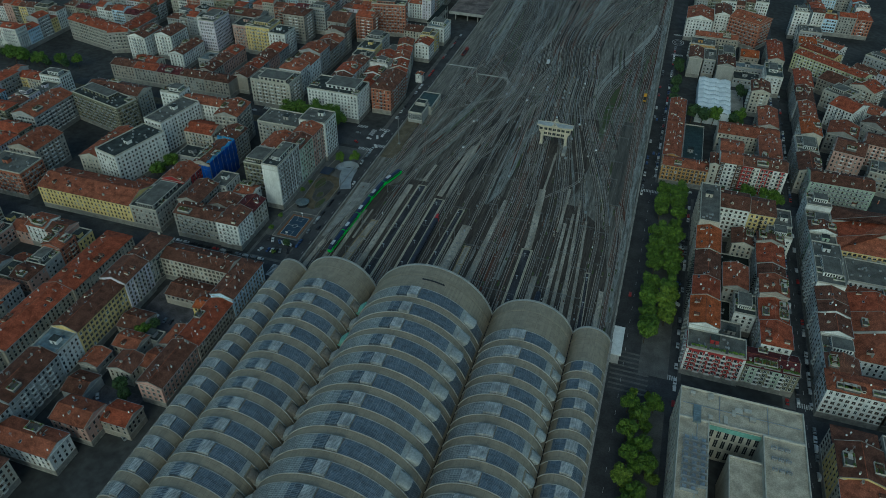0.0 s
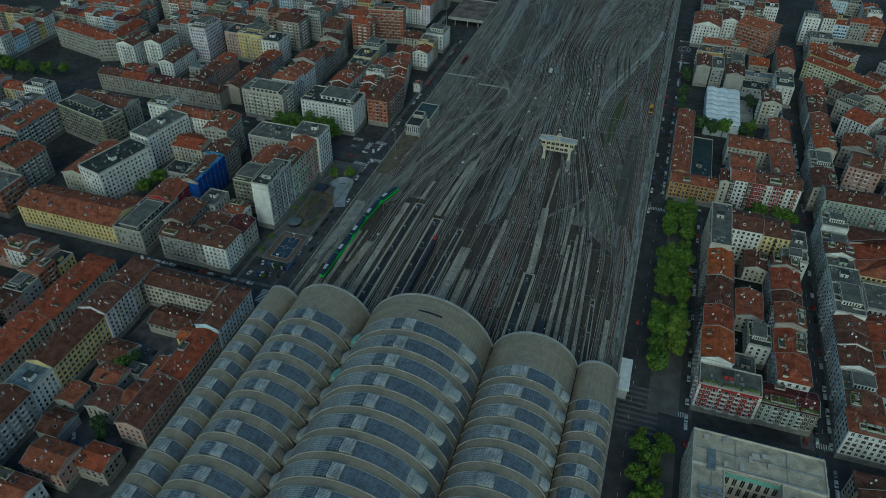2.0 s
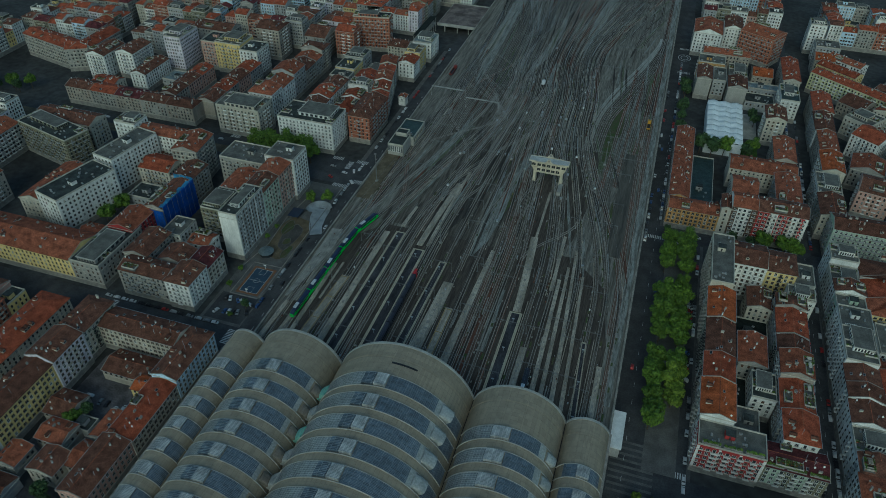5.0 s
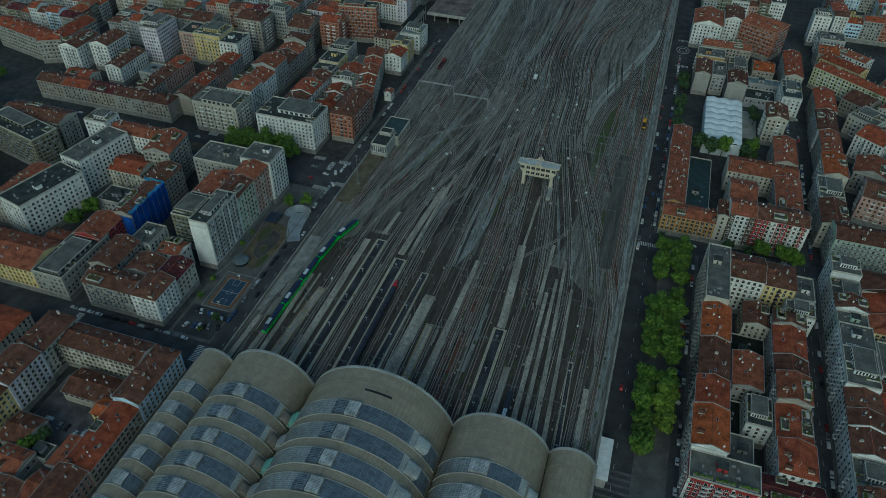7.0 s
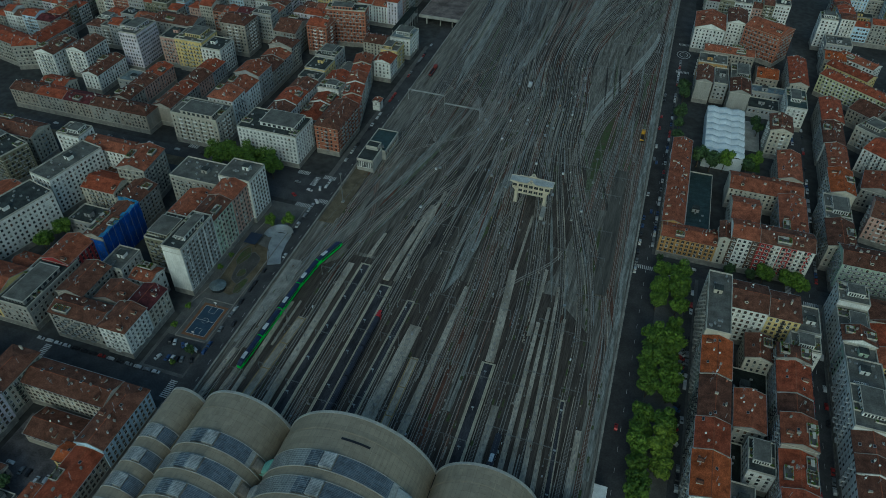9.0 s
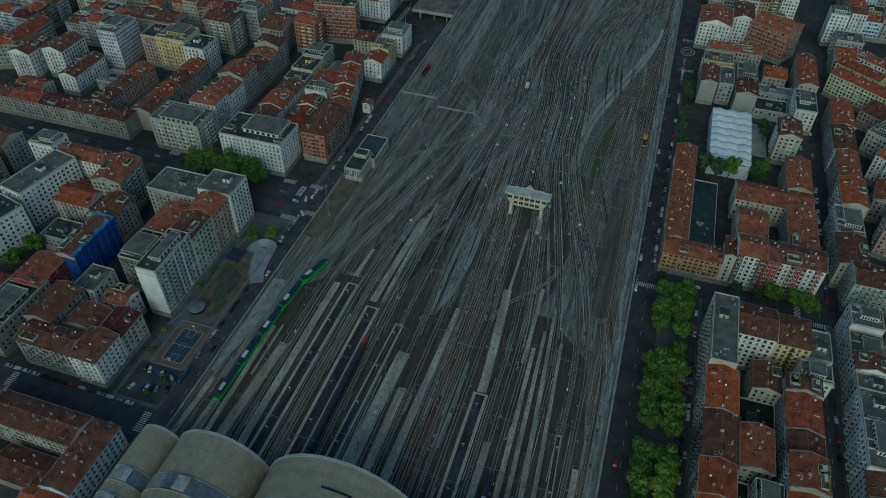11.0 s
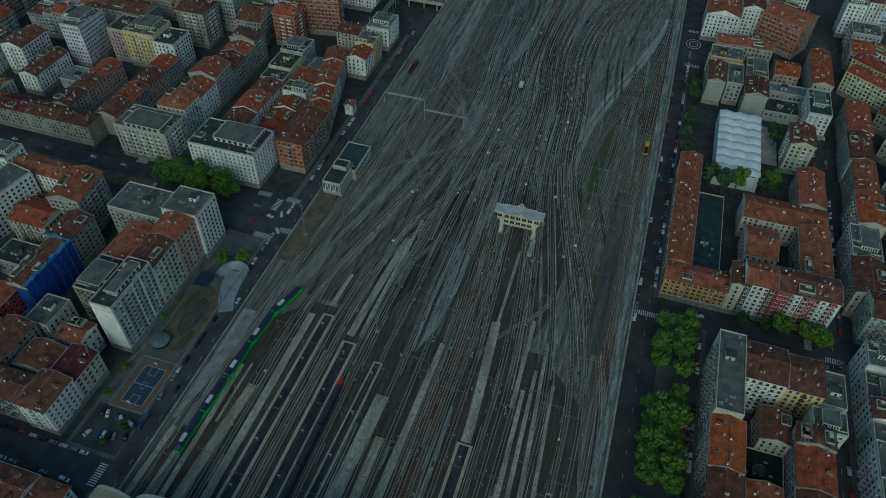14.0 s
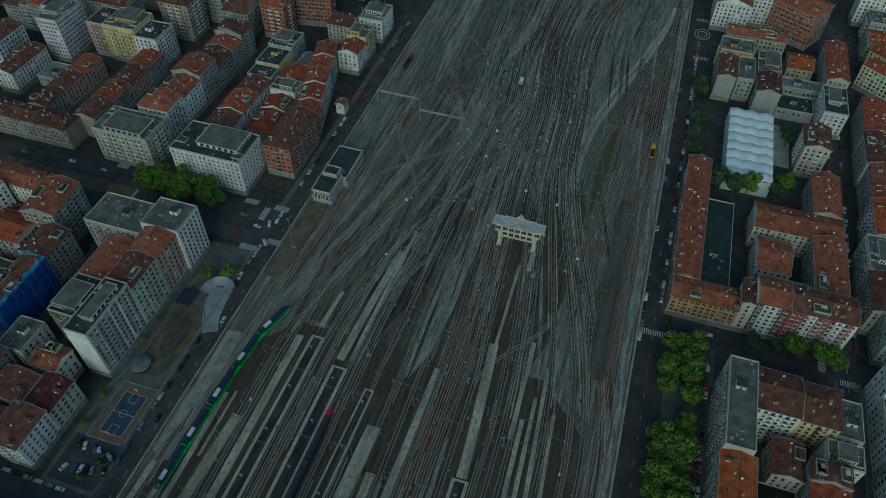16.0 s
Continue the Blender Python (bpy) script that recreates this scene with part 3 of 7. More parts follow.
def track(knots, bed="ballast_bed", sleepers=True):
    pts = path_points(knots)
    LEVEL[0] = (LEVEL[0] + 1) % 9
    z = 0.03 + 0.012 * LEVEL[0]
    ob = base("railway_track", (0, 0, 0), "worn railway track on dark ballast with concrete sleepers", "railway track", "yard tracks")
    bm = bmesh.new()
    strip(bm, pts, 1.38, 0.0, z)
    part("ballast_bed", bm, bed, ob)
    for side in (-0.75, 0.75):
        bm = bmesh.new()
        off = []
        for i, p in enumerate(pts):
            a, b = pts[max(0, i - 1)], pts[min(len(pts) - 1, i + 1)]
            d = Vector((b[0] - a[0], b[1] - a[1])).normalized()
            off.append((p[0] + d.y * side, p[1] - d.x * side))
        strip(bm, off, 0.09, z, z + 0.22)
        part("rail", bm, "rail_steel", ob)
    if sleepers:
        verts, faces = [], []
        left = 0.0
        for a, b in zip(pts, pts[1:]):
            d = Vector((b[0] - a[0], b[1] - a[1]))
            run = d.length
            d.normalize()
            n = Vector((d.y, -d.x))
            s = left
            while s < run and a[1] < 330:
                c = Vector(a) + d * s
                k = len(verts)
                for e, w in ((-1.2, -0.14), (1.2, -0.14), (1.2, 0.14), (-1.2, 0.14)):
                    q = c + n * e + d * w
                    verts.append((q.x, q.y, z + 0.07))
                faces.append((k, k + 1, k + 2, k + 3))
                s += 0.75
            left = s - run if s >= run else 0.0
        me = bpy.data.meshes.new("sleeper_run")
        me.from_pydata(verts, [], faces)
        me.materials.append(MATS["sleeper_concrete"])
        ob2 = new("sleeper_run", me)
        ob2.parent = ob
        tagged(ob2, kind="stuff")
    return ob


rng = random.Random(4)
SOUTH = (-87, -79, -64.5, -61, -43, -38.5, -24.8, -21, -11.3, -1.5, 7.2, 16.5, 20.5, 24.5, 28.5, 33.5, 47.5, 52, 57, 70.5, 83, 89, 97)
NECK = (-74, -66, -27, -24, -21, -17.5, -13, -9.5, -6, -2, 2, 6, 10, 14, 18, 22, 26, 30, 33.5, 37, 40.5, 44, 48)
NORTH = NECK
ENDS = (60, 80, 92, 100, 108, 118, 112, 106, 104, 96, 110, 112, 110, 112, 110, 100, 96, 92, 90, 88, 86, 84, 82)


def line_x(k, y):
    """Where line k runs: straight out of the shed, then through the throat to the neck, and out again to the north."""
    xs, xn, ye = SOUTH[k], NECK[k], ENDS[k]
    t = min(1.0, max(0.0, (y - ye) / (318 - ye)))
    x = xs + (xn - xs) * t * t * (3 - 2 * t)
    if y > 318:
        u = min(1.0, (y - 318) / 110)
        x -= (9 if k > 1 else 0) * u * u * (3 - 2 * u)
    if y > 428:
        u = min(1.0, (y - 428) / 230)
        x += (-86 + 7.9 * k - x) * u * u * (3 - 2 * u)
    return x


def line_knots(k, y0, y1, step=22.0):
    n = max(2, int((y1 - y0) / step))
    return [(line_x(k, y0 + (y1 - y0) * i / n), y0 + (y1 - y0) * i / n) for i in range(n + 1)]


BEDS = ("ballast_bed", "ballast_dark", "ballast_rust", "ballast_bed", "ballast_bed", "ballast_dark", "ballast_bed")
for k in range(len(SOUTH)):
    bed = "ballast_rust" if k in (11, 12, 13) else rng.choice(BEDS)
    track([(SOUTH[k], -60)] + line_knots(k, 10, 700) + [(line_x(k, 700) + 6, 1400)], bed)
# turnouts: short curves from one line to another
for n in range(78):
    i = rng.randrange(0, 22) if n < 46 else rng.randrange(1, 11)
    j = max(0, min(22, i + rng.choice((-4, -3, -2, -1, 1, 2, 3, 4))))
    y0 = rng.uniform(110, 400)
    y1 = y0 + rng.uniform(50, 110)
    track([(line_x(i, y0), y0), (line_x(i, y0) * 0.85 + line_x(j, y1) * 0.15, y0 + (y1 - y0) * 0.25), (line_x(i, y0) * 0.15 + line_x(j, y1) * 0.85, y0 + (y1 - y0) * 0.75), (line_x(j, y1), y1)], rng.choice(BEDS))
for n in range(16):
    i = rng.randrange(1, 20)
    y0 = rng.uniform(440, 560)
    track([(line_x(i, y0), y0), (line_x(min(22, i + rng.choice((1, 2, 3))), y0 + 110), y0 + 110)], rng.choice(BEDS))
for n in range(22):
    x = -82 + 7.9 * n
    track([(x + 3 - 0.12 * (x + 10), 470 + 6 * (n % 5)), (x + 2, 540), (x + 1, 640), (x + 4, 780), (x + 8, 1400)], rng.choice(BEDS), False)
# western sidings that leave the outer lines north of the control building
for n in range(11):
    x = -72 + 4.4 * n
    y0 = 214 + 9 * n
    track([(x - 1.5, y0), (x, y0 + 60), (x + 1, y0 + 130), (x - 3, 520), (x - 12, 760)], rng.choice(BEDS + ("ballast_dark",)))
track([(-79.5, -20), (-79.5, 15), (-77.5, 70), (-75.5, 107), (-70, 127), (-63, 153), (-53, 187), (-40, 246), (-24, 305), (-18, 354), (-15, 424)], "ballast_bed")
track([(-84, 40), (-82, 90), (-78, 125), (-70, 160), (-60, 200), (-46, 260), (-36, 330)], "ballast_pale")
track([(-40.5, -30), (-40.5, 40), (-39, 90), (-36, 140), (-30, 220), (-20, 300)], "ballast_rust")
# the curving depot lines on the east side
for k in range(5):
    d = k * 4.3
    track([(50 + d * 0.7, 262), (51 + d * 0.8, 318), (60 + d, 366), (78 + d * 0.8, 432), (91 + d * 0.3, 500)], "ballast_bright" if k < 2 else "ballast_bed")
for k in range(6):
    track([(70 + 4.2 * k, 170 + 24 * k), (71 + 4.2 * k, 280), (75 + 4.0 * k, 420 - 6 * k)], "ballast_bed" if k % 2 else "ballast_rust")
for x in (92.5, 97):
    track([(x + 2, 70), (x + 1, 181), (x - 1, 248), (x, 420), (x + 3, 640)], "ballast_rust")

# broad patches of ballast and weeds that tell the bundles of tracks apart
def patch(name, pts, widths, material, label, z=0.03):
    bm = bmesh.new()
    strip(bm, pts, widths, 0, z)
    return thing(name, bm, material, label, "ballast patch", kind="structure")


patch("pale_ballast", [(2, 112), (4, 130), (5, 158), (6, 188), (12, 230), (17, 290)], [0.8, 4.5, 6.0, 5.0, 3.2, 0.8], "ballast_pale", "pale bluish ballast patch between tracks", 0.15)
patch("brown_ballast", [(4, -58), (4, 60), (3, 105), (2, 128)], [88, 90, 84, 62], "ballast_brown", "dark brown ballast round the platforms", 0.014)
patch("brown_ballast", [(-6, 126), (-2, 200), (4, 300), (4, 390)], [60, 64, 50, 26], "ballast_throat", "brown-grey ballast through the throat of the yard", 0.0145)
patch("dark_ballast", [(40, 96), (44, 150), (46, 210), (44, 280), (40, 330)], [3, 17, 20, 17, 6], "ballast_brown", "dark brown ballast under the eastern tracks", 0.02)
patch("dark_ballast", [(-30, 112), (-22, 160), (-14, 220), (-8, 280)], [4, 12, 12, 6], "ballast_dark", "dark oil-stained ballast under the tracks", 0.021)
patch("dark_ballast", [(0, 330), (4, 400), (-2, 480), (-4, 560)], [3, 12, 9, 3], "ballast_dark", "dark oil-stained ballast in the far yard", 0.022)
patch("pale_ballast", [(29, 36), (29, 60), (29.5, 88)], [2.0, 2.2, 1.0], "ballast_pale", "pale bluish ballast between platforms", 0.15)
patch("pale_ballast", [(-60, 176), (-56, 205), (-50, 240), (-44, 280)], [0.6, 3.6, 4.0, 0.8], "ballast_pale", "pale dusty ballast beside the western tracks", 0.15)
patch("pale_ballast", [(99.6, 20), (99.8, 160), (99.6, 330), (99.8, 640)], [1.6, 2.4, 2.0, 2.6], "ballast_pale", "pale dusty verge along the eastern wall", 0.15)
patch("pale_ballast", [(-20, 380), (-12, 420), (-8, 470), (-10, 540)], [0.8, 4.5, 4.0, 0.8], "ballast_pale", "pale dusty ballast in the far yard", 0.15)
patch("pale_ballast", [(20, 440), (26, 520), (34, 640), (40, 800)], [0.8, 5.5, 6, 3], "ballast_pale", "pale dusty ballast in the far yard", 0.15)
patch("pale_ballast", [(-58, 330), (-62, 400), (-66, 500), (-66, 700)], [0.8, 5.0, 6.5, 4], "ballast_pale", "pale dusty ballast in the far yard", 0.15)
patch("pale_ballast", [(-78, 96), (-80, 120), (-79, 150)], [1.0, 3.0, 1.0], "ballast_pale", "pale ballast beside the western tracks", 0.025)
patch("pale_ballast", [(74, 230), (78, 300), (80, 380)], [3, 9, 2], "ballast_pale", "pale dusty ballast in the depot", 0.02)
patch("green_ballast", [(60, 215), (66, 290), (76, 385)], [3, 10, 3], "ballast_green", "mossy ballast overgrown between depot tracks", 0.016)
patch("green_ballast", [(88, 270), (91, 330), (92, 420)], [3, 7, 3], "ballast_green", "mossy ballast overgrown beside the depot", 0.016)
patch("green_ballast", [(-50, 300), (-40, 360), (-44, 430)], [2, 6, 3], "ballast_green", "mossy ballast between tracks", 0.016)
patch("weeds", [(66, 250), (69, 300), (72, 350)], [1, 6, 1.5], "grass", "patchy weeds growing between depot tracks", 0.022)
patch("weeds", [(10, 158), (13, 185), (14, 205)], [0.4, 2.4, 0.5], "grass", "patchy weeds growing on ballast", 0.035)
patch("weeds", [(80, 120), (81, 160), (80, 200)], [0.4, 1.6, 0.5], "grass", "patchy weeds growing on ballast", 0.035)
patch("rust_ballast", [(20, -30), (20, 60), (19, 112)], [4.5, 4.5, 2], "ballast_rust", "rust-brown ballast between two platforms", 0.02)
sr = random.Random(77)
WORDS = dict(ballast_dark="dark oily stain along the tracks", ballast_pale="pale dusty strip of ballast", ballast_green="mossy greenish strip of ballast", ballast_rust="rusty strip of ballast", ballast_bright="bright fresh strip of ballast")
strips = {m: bmesh.new() for m in WORDS}
for k in range(190):
    y0 = sr.uniform(110, 560)
    L = sr.uniform(25, 90)
    c = sr.uniform(-72, 100)
    near_k = min(range(23), key=lambda q: abs(line_x(q, y0) - c))
    lean = (line_x(near_k, y0 + L) - line_x(near_k, y0)) + sr.uniform(-1.5, 1.5)
    if y0 < 150 and c < -60 or not -88 < c + lean < 97:
        continue
    w = sr.uniform(0.3, 1.1)
    side = c > 55 and y0 > 200
    kind = sr.choice(("ballast_dark", "ballast_dark", "ballast_pale", "ballast_pale", "ballast_pale", "ballast_green", "ballast_rust") if not side else ("ballast_green", "ballast_green", "ballast_pale", "ballast_pale", "ballast_dark"))
    strip(strips[kind], [(c, y0), (c + lean * 0.35, y0 + L * 0.35), (c + lean * 0.7, y0 + L * 0.7), (c + lean, y0 + L)], [w * 0.2, w, w * 0.9, w * 0.15], 0, 0.17 + 0.0006 * k)
for m, bm in strips.items():
    thing("ballast_strips", bm, m, WORDS[m], "ballast", kind="stuff")

# small trackside pieces: cable ducts, oil stains between rails, cabinets, stacked sleepers and weeds
cr = random.Random(91)
litter = {m: bmesh.new() for m in ("platform_slab", "ballast_dark", "white_paint", "zinc", "ballast_rust", "stone_base", "grass", "machine_yellow")}
for k in range(23):
    for n in range(5):
        y0 = cr.uniform(-20, 520)
        L = cr.uniform(60, 150)
        off = cr.choice((-1.95, 1.95, -2.3, 2.2))
        pts = [(line_x(k, y0 + L * i / 8) + off, y0 + L * i / 8) for i in range(9)]
        strip(litter["platform_slab"], pts, cr.uniform(0.13, 0.26), 0.0, 0.24 + 0.004 * n)
    for n in range(6):
        y0 = cr.uniform(-20, 420)
        L = cr.uniform(25, 90)
        strip(litter["ballast_dark"], [(line_x(k, y0 + L * i / 5) + 0.08 * math.sin(3 * i + n), y0 + L * i / 5) for i in range(6)], [0.05, 0.36, 0.45, 0.3, 0.4, 0.05], 0.1, 0.232 + 0.003 * n)
for n in range(260):
    k, y0 = cr.randrange(23), cr.uniform(90, 520)
    L, off = cr.uniform(8, 46), cr.uniform(-2.6, 2.6)
    m = cr.choice(("platform_slab", "stone_base", "zinc", "platform_slab"))
    strip(litter[m], [(line_x(k, y0 + L * i / 3) + off, y0 + L * i / 3) for i in range(4)], cr.uniform(0.07, 0.15), 0.0, 0.3 + 0.0005 * n)
for n in range(1100):
    k, y = cr.randrange(23), cr.uniform(0, 430)
    x = line_x(k, y) + cr.choice((-1, 1)) * cr.uniform(1.5, 2.4)
    m = cr.choice(("white_paint" if n % 9 == 0 else "stone_base", "zinc", "ballast_rust", "ballast_rust", "stone_base", "stone_base", "platform_slab", "grass", "grass", "grass", "machine_yellow" if n % 12 == 0 else "stone_base"))
    w, d, hh = cr.uniform(0.15, 0.4), cr.uniform(0.2, 0.7), cr.uniform(0.25, 0.9)
    if m == "grass":
        w, d, hh = w * 1.6, d * 3.5, 0.22
    if m in ("stone_base", "ballast_rust") and cr.random() < 0.2:
        d = cr.uniform(3, 9)
    box(litter[m], x - w, y - d, 0, x + w, y + d, hh + 0.05)
for m, bm in litter.items():
    words = dict(platform_slab="pale concrete cable ducts along the tracks", ballast_dark="oil stains between the rails", white_paint="small white trackside boxes", zinc="grey steel trackside boxes",
                 ballast_rust="rusty scrap and sleepers beside tracks", stone_base="grey concrete blocks beside the tracks", grass="low dull weeds between tracks", machine_yellow="small yellow trackside boxes")[m]
    thing("trackside_litter", bm, m, words, "trackside pieces", kind="stuff")
sheet("courtyard", [(-168, -88, -126, -24), (-168, -122, -126, -104)], STREET + 0.03, "courtyard_paving", "worn lilac-grey courtyard paving", "courtyard")
sheet("parking_lot", [(-135, 20, -111, 42.5)], STREET + 0.155, "asphalt", "dark asphalt of a small parking lot", "parking lot")

# ---- houses ----
SIDES = {"S": (0, 0.0), "E": (1, 90.0), "N": (2, 180.0), "W": (3, -90.0)}


def window_mesh(name, w, h, shutters, frame="stone_trim", open_out=True):
    """Faces south; its back lies on the wall."""
    bm = bmesh.new()
    e = w / 2
    # a plan from side to side: x, depth, and the surface of the stretch that follows
    plan = [(-e - 0.16, 0.02, 0), (-e - 0.16, -0.13, 0), (-e, -0.13, 0), (-e, -0.04, 1), (-0.05, -0.04, 0), (-0.05, -0.09, 0), (0.05, -0.09, 0), (0.05, -0.04, 1),
            (e, -0.04, 0), (e, -0.13, 0), (e + 0.16, -0.13, 0), (e + 0.16, 0.02, 0)]
    if shutters and open_out:
        k = w * 0.34
        plan = [(-e - k, 0.0, 2), (-e - k, -0.14, 2), (-e, -0.14, 2)] + plan[3:9] + [(e, -0.14, 2), (e + k, -0.14, 2), (e + k, 0.0, 2)]
    cols = [[bm.verts.new((x, y, z)) for z in (0.0, h)] for x, y, _ in plan]
    for (x, y, mi), a, b in zip(plan, cols, cols[1:]):
        bm.faces.new((a[0], b[0], b[1], a[1])).material_index = mi
    lo = [c[0] for c in cols]
    front = [bm.verts.new((x, -0.24, 0.0)) for x in (plan[0][0], plan[-1][0])]
    under = [bm.verts.new((x, -0.24, -0.14)) for x in (plan[0][0], plan[-1][0])]
    bm.faces.new([lo[0], *front, *reversed(lo[1:])]).material_index = 0
    bm.faces.new((front[0], under[0], under[1], front[1])).material_index = 0
    if shutters and not open_out:
        a, b = bm.verts.new((-e, -0.1, h * 0.5)), bm.verts.new((e, -0.1, h * 0.5))
        i, j = cols[2][1], cols[9][1]
        bm.faces.new((a, b, j, i)).material_index = 2
    return mesh(name, bm, [frame, "window_glass", shutters or "stone_trim"])


WINDOWS = {"brown": window_mesh("window", 1.05, 1.85, "shutter_brown"), "green": window_mesh("window", 1.05, 1.85, "shutter_green"),
           "grey": window_mesh("window", 1.05, 1.85, "shutter_grey"), "blind": window_mesh("window", 1.4, 1.65, "shutter_grey", "white_paint", False),
           "plain": window_mesh("window", 1.5, 1.6, "", "white_paint"), "wide": window_mesh("window", 2.2, 1.6, "shutter_brown", "white_paint", False),
           "dark": window_mesh("window", 1.3, 1.7, "shutter_brown", "stone_base", False)}
MIXED = [window_mesh("window", 1.2, 1.75, "shutter_brown", "stone_trim", False), window_mesh("window", 1.2, 1.75, "shutter_grey", "white_paint", False), window_mesh("window", 1.3, 2.2, "", "white_paint")]
PANES = {"brown": (1.2, 1.9), "green": (1.2, 1.9), "grey": (1.1, 1.9), "blind": (1.3, 1.7), "plain": (1.4, 1.7), "wide": (1.9, 1.7), "dark": (1.2, 1.8)}


def balcony_mesh(w, d, rail):
    bm = bmesh.new()
    box(bm, -w / 2, -d, -0.18, w / 2, 0, 0.0, 0, True)
    for x0, y0, x1, y1 in ((-w / 2, -d, w / 2, -d + 0.06), (-w / 2, -d, -w / 2 + 0.06, 0), (w / 2 - 0.06, -d, w / 2, 0)):
        box(bm, x0, y0, 0.12, x1, y1, 1.05, 1, True)
    box(bm, -0.6, -0.1, 0.0, 0.6, 0.0, 2.2, 2)
    return mesh("balcony", bm, ["stone_trim", rail, "window_glass"])


BALCONIES = {"iron": balcony_mesh(2.4, 1.0, "dark_metal"), "stone": balcony_mesh(2.8, 1.1, "stone_trim"), "white": balcony_mesh(3.0, 1.2, "white_paint"), "long": balcony_mesh(4.6, 1.3, "zinc")}


def chimney_mesh(w, d, h, material):
    bm = bmesh.new()
    box(bm, -w / 2, -d / 2, -1.2, w / 2, d / 2, h)
    box(bm, -w / 2 - 0.12, -d / 2 - 0.12, h, w / 2 + 0.12, d / 2 + 0.12, h + 0.15, 1, True)
    for x in (-w / 4, w / 4):
        box(bm, x - 0.15, -0.15, h + 0.15, x + 0.15, 0.15, h + 0.55, 1)
    return mesh("chimney", bm, [material, "stone_base"])


CHIMNEYS = [chimney_mesh(0.9, 0.6, 1.2, "plaster_stone"), chimney_mesh(0.6, 0.6, 1.5, "plaster_brick"), chimney_mesh(1.5, 0.6, 1.1, "plaster_cream"), chimney_mesh(0.6, 0.6, 1.3, "white_paint"), chimney_mesh(0.5, 0.5, 0.9, "plaster_white")]


def skylight_mesh():
    bm = bmesh.new()
    box(bm, -0.6, -0.8, -0.3, 0.6, 0.8, 0.16, 0)
    quad(bm, ((-0.5, -0.7, 0.165), (0.5, -0.7, 0.165), (0.5, 0.7, 0.165), (-0.5, 0.7, 0.165)), 1)
    return mesh("skylight", bm, ["zinc", "window_glass"])


def dormer_mesh():
    bm = bmesh.new()
    box(bm, -0.9, -1.4, -1.0, 0.9, 1.2, 1.1, 0)
    box(bm, -0.6, -1.46, 0.0, 0.6, -1.39, 0.95, 1)
    for s in (-1, 1):
        quad(bm, ((0, -1.6, 1.7), (s * 1.15, -1.6, 1.05), (s * 1.15, 1.6, 1.05), (0, 1.6, 1.7)) if s < 0 else ((0, 1.6, 1.7), (1.15, 1.6, 1.05), (1.15, -1.6, 1.05), (0, -1.6, 1.7)), 2)
    quad(bm, ((-0.9, -1.4, 1.1), (0.9, -1.4, 1.1), (0, -1.4, 1.62)), 0)
    return mesh("dormer", bm, ["plaster_cream", "window_glass", "tiles_brown"])


def unit_mesh():
    bm = bmesh.new()
    box(bm, -0.7, -0.4, 0, 0.7, 0.4, 0.8, 0)
    box(bm, -0.5, -0.25, 0.8, 0.5, 0.25, 0.9, 1)
    for s in (-0.35, 0.35):
        box(bm, s - 0.22, -0.43, 0.15, s + 0.22, -0.4, 0.6, 1)
    return mesh("air_conditioner", bm, ["zinc", "stone_base"])


def mast_mesh():
    bm = bmesh.new()
    box(bm, -0.05, -0.05, -0.5, 0.05, 0.05, 3.2)
    for z in (2.0, 2.5, 3.0):
        box(bm, -0.7, -0.03, z, 0.7, 0.03, z + 0.06, 0, True)
    return mesh("aerial", bm, "zinc")


def dish_mesh():
    bm = bmesh.new()
    bmesh.ops.create_cone(bm, cap_ends=True, segments=10, radius1=0.15, radius2=0.5, depth=0.22, matrix=Matrix.Translation((0, 0, 0.9)) @ Matrix.Rotation(1.1, 4, "X"))
    box(bm, -0.05, -0.05, -0.4, 0.05, 0.05, 0.9)
    return mesh("satellite_dish", bm, "white_paint")




def terrace_mesh(seed):
    """A roof terrace: paved floor behind low walls, planters with shrubs, a pergola."""
    r = random.Random(seed)
    bm = bmesh.new()
    box(bm, -3.2, -2.6, -1.6, 3.2, 2.6, 0.0, 0)
    for q in ((-3.2, -2.6, 3.2, -2.4), (-3.2, 2.4, 3.2, 2.6), (-3.2, -2.4, -3.0, 2.4), (3.0, -2.4, 3.2, 2.4)):
        box(bm, q[0], q[1], 0.0, q[2], q[3], 0.95, 1)
    for k in range(9):
        x, y = r.choice((r.uniform(-2.9, -2.2), r.uniform(2.0, 2.7), r.uniform(-2.5, 2.5))), r.choice((-2.0, 2.0, r.uniform(-2, 2)))
        box(bm, x - 0.4, y - 0.35, 0.0, x + 0.4, y + 0.35, 0.45, 2)
        for i in range(16):
            c = Vector((x + r.uniform(-0.6, 0.6), y + r.uniform(-0.5, 0.5), r.uniform(0.5, 1.5)))
            s, t = Vector((r.uniform(-0.3, 0.3), r.uniform(-0.3, 0.3), r.uniform(-0.2, 0.2))), Vector((r.uniform(-0.3, 0.3), r.uniform(-0.3, 0.3), r.uniform(-0.2, 0.2)))
            quad(bm, (c - s, c - t, c + s, c + t), 3)
    if seed % 2:
        for i in range(6):
            box(bm, -1.8 + 0.7 * i, -1.6, 2.3, -1.68 + 0.7 * i, 1.8, 2.42, 4, True)
        for x, y in ((-1.8, -1.6), (1.8, -1.6), (-1.8, 1.7), (1.8, 1.7)):
            box(bm, x - 0.07, y - 0.07, 0, x + 0.07, y + 0.07, 2.3, 4)
    else:
        box(bm, -1.2, -1.0, 2.1, 1.4, 1.2, 2.25, 1, True)
        box(bm, 0.0, 0.0, 0.0, 0.1, 0.1, 2.1, 4)
    return mesh("roof_terrace", bm, ["paving", "stone_trim", "tiles_rust", "leaf", "bark"])


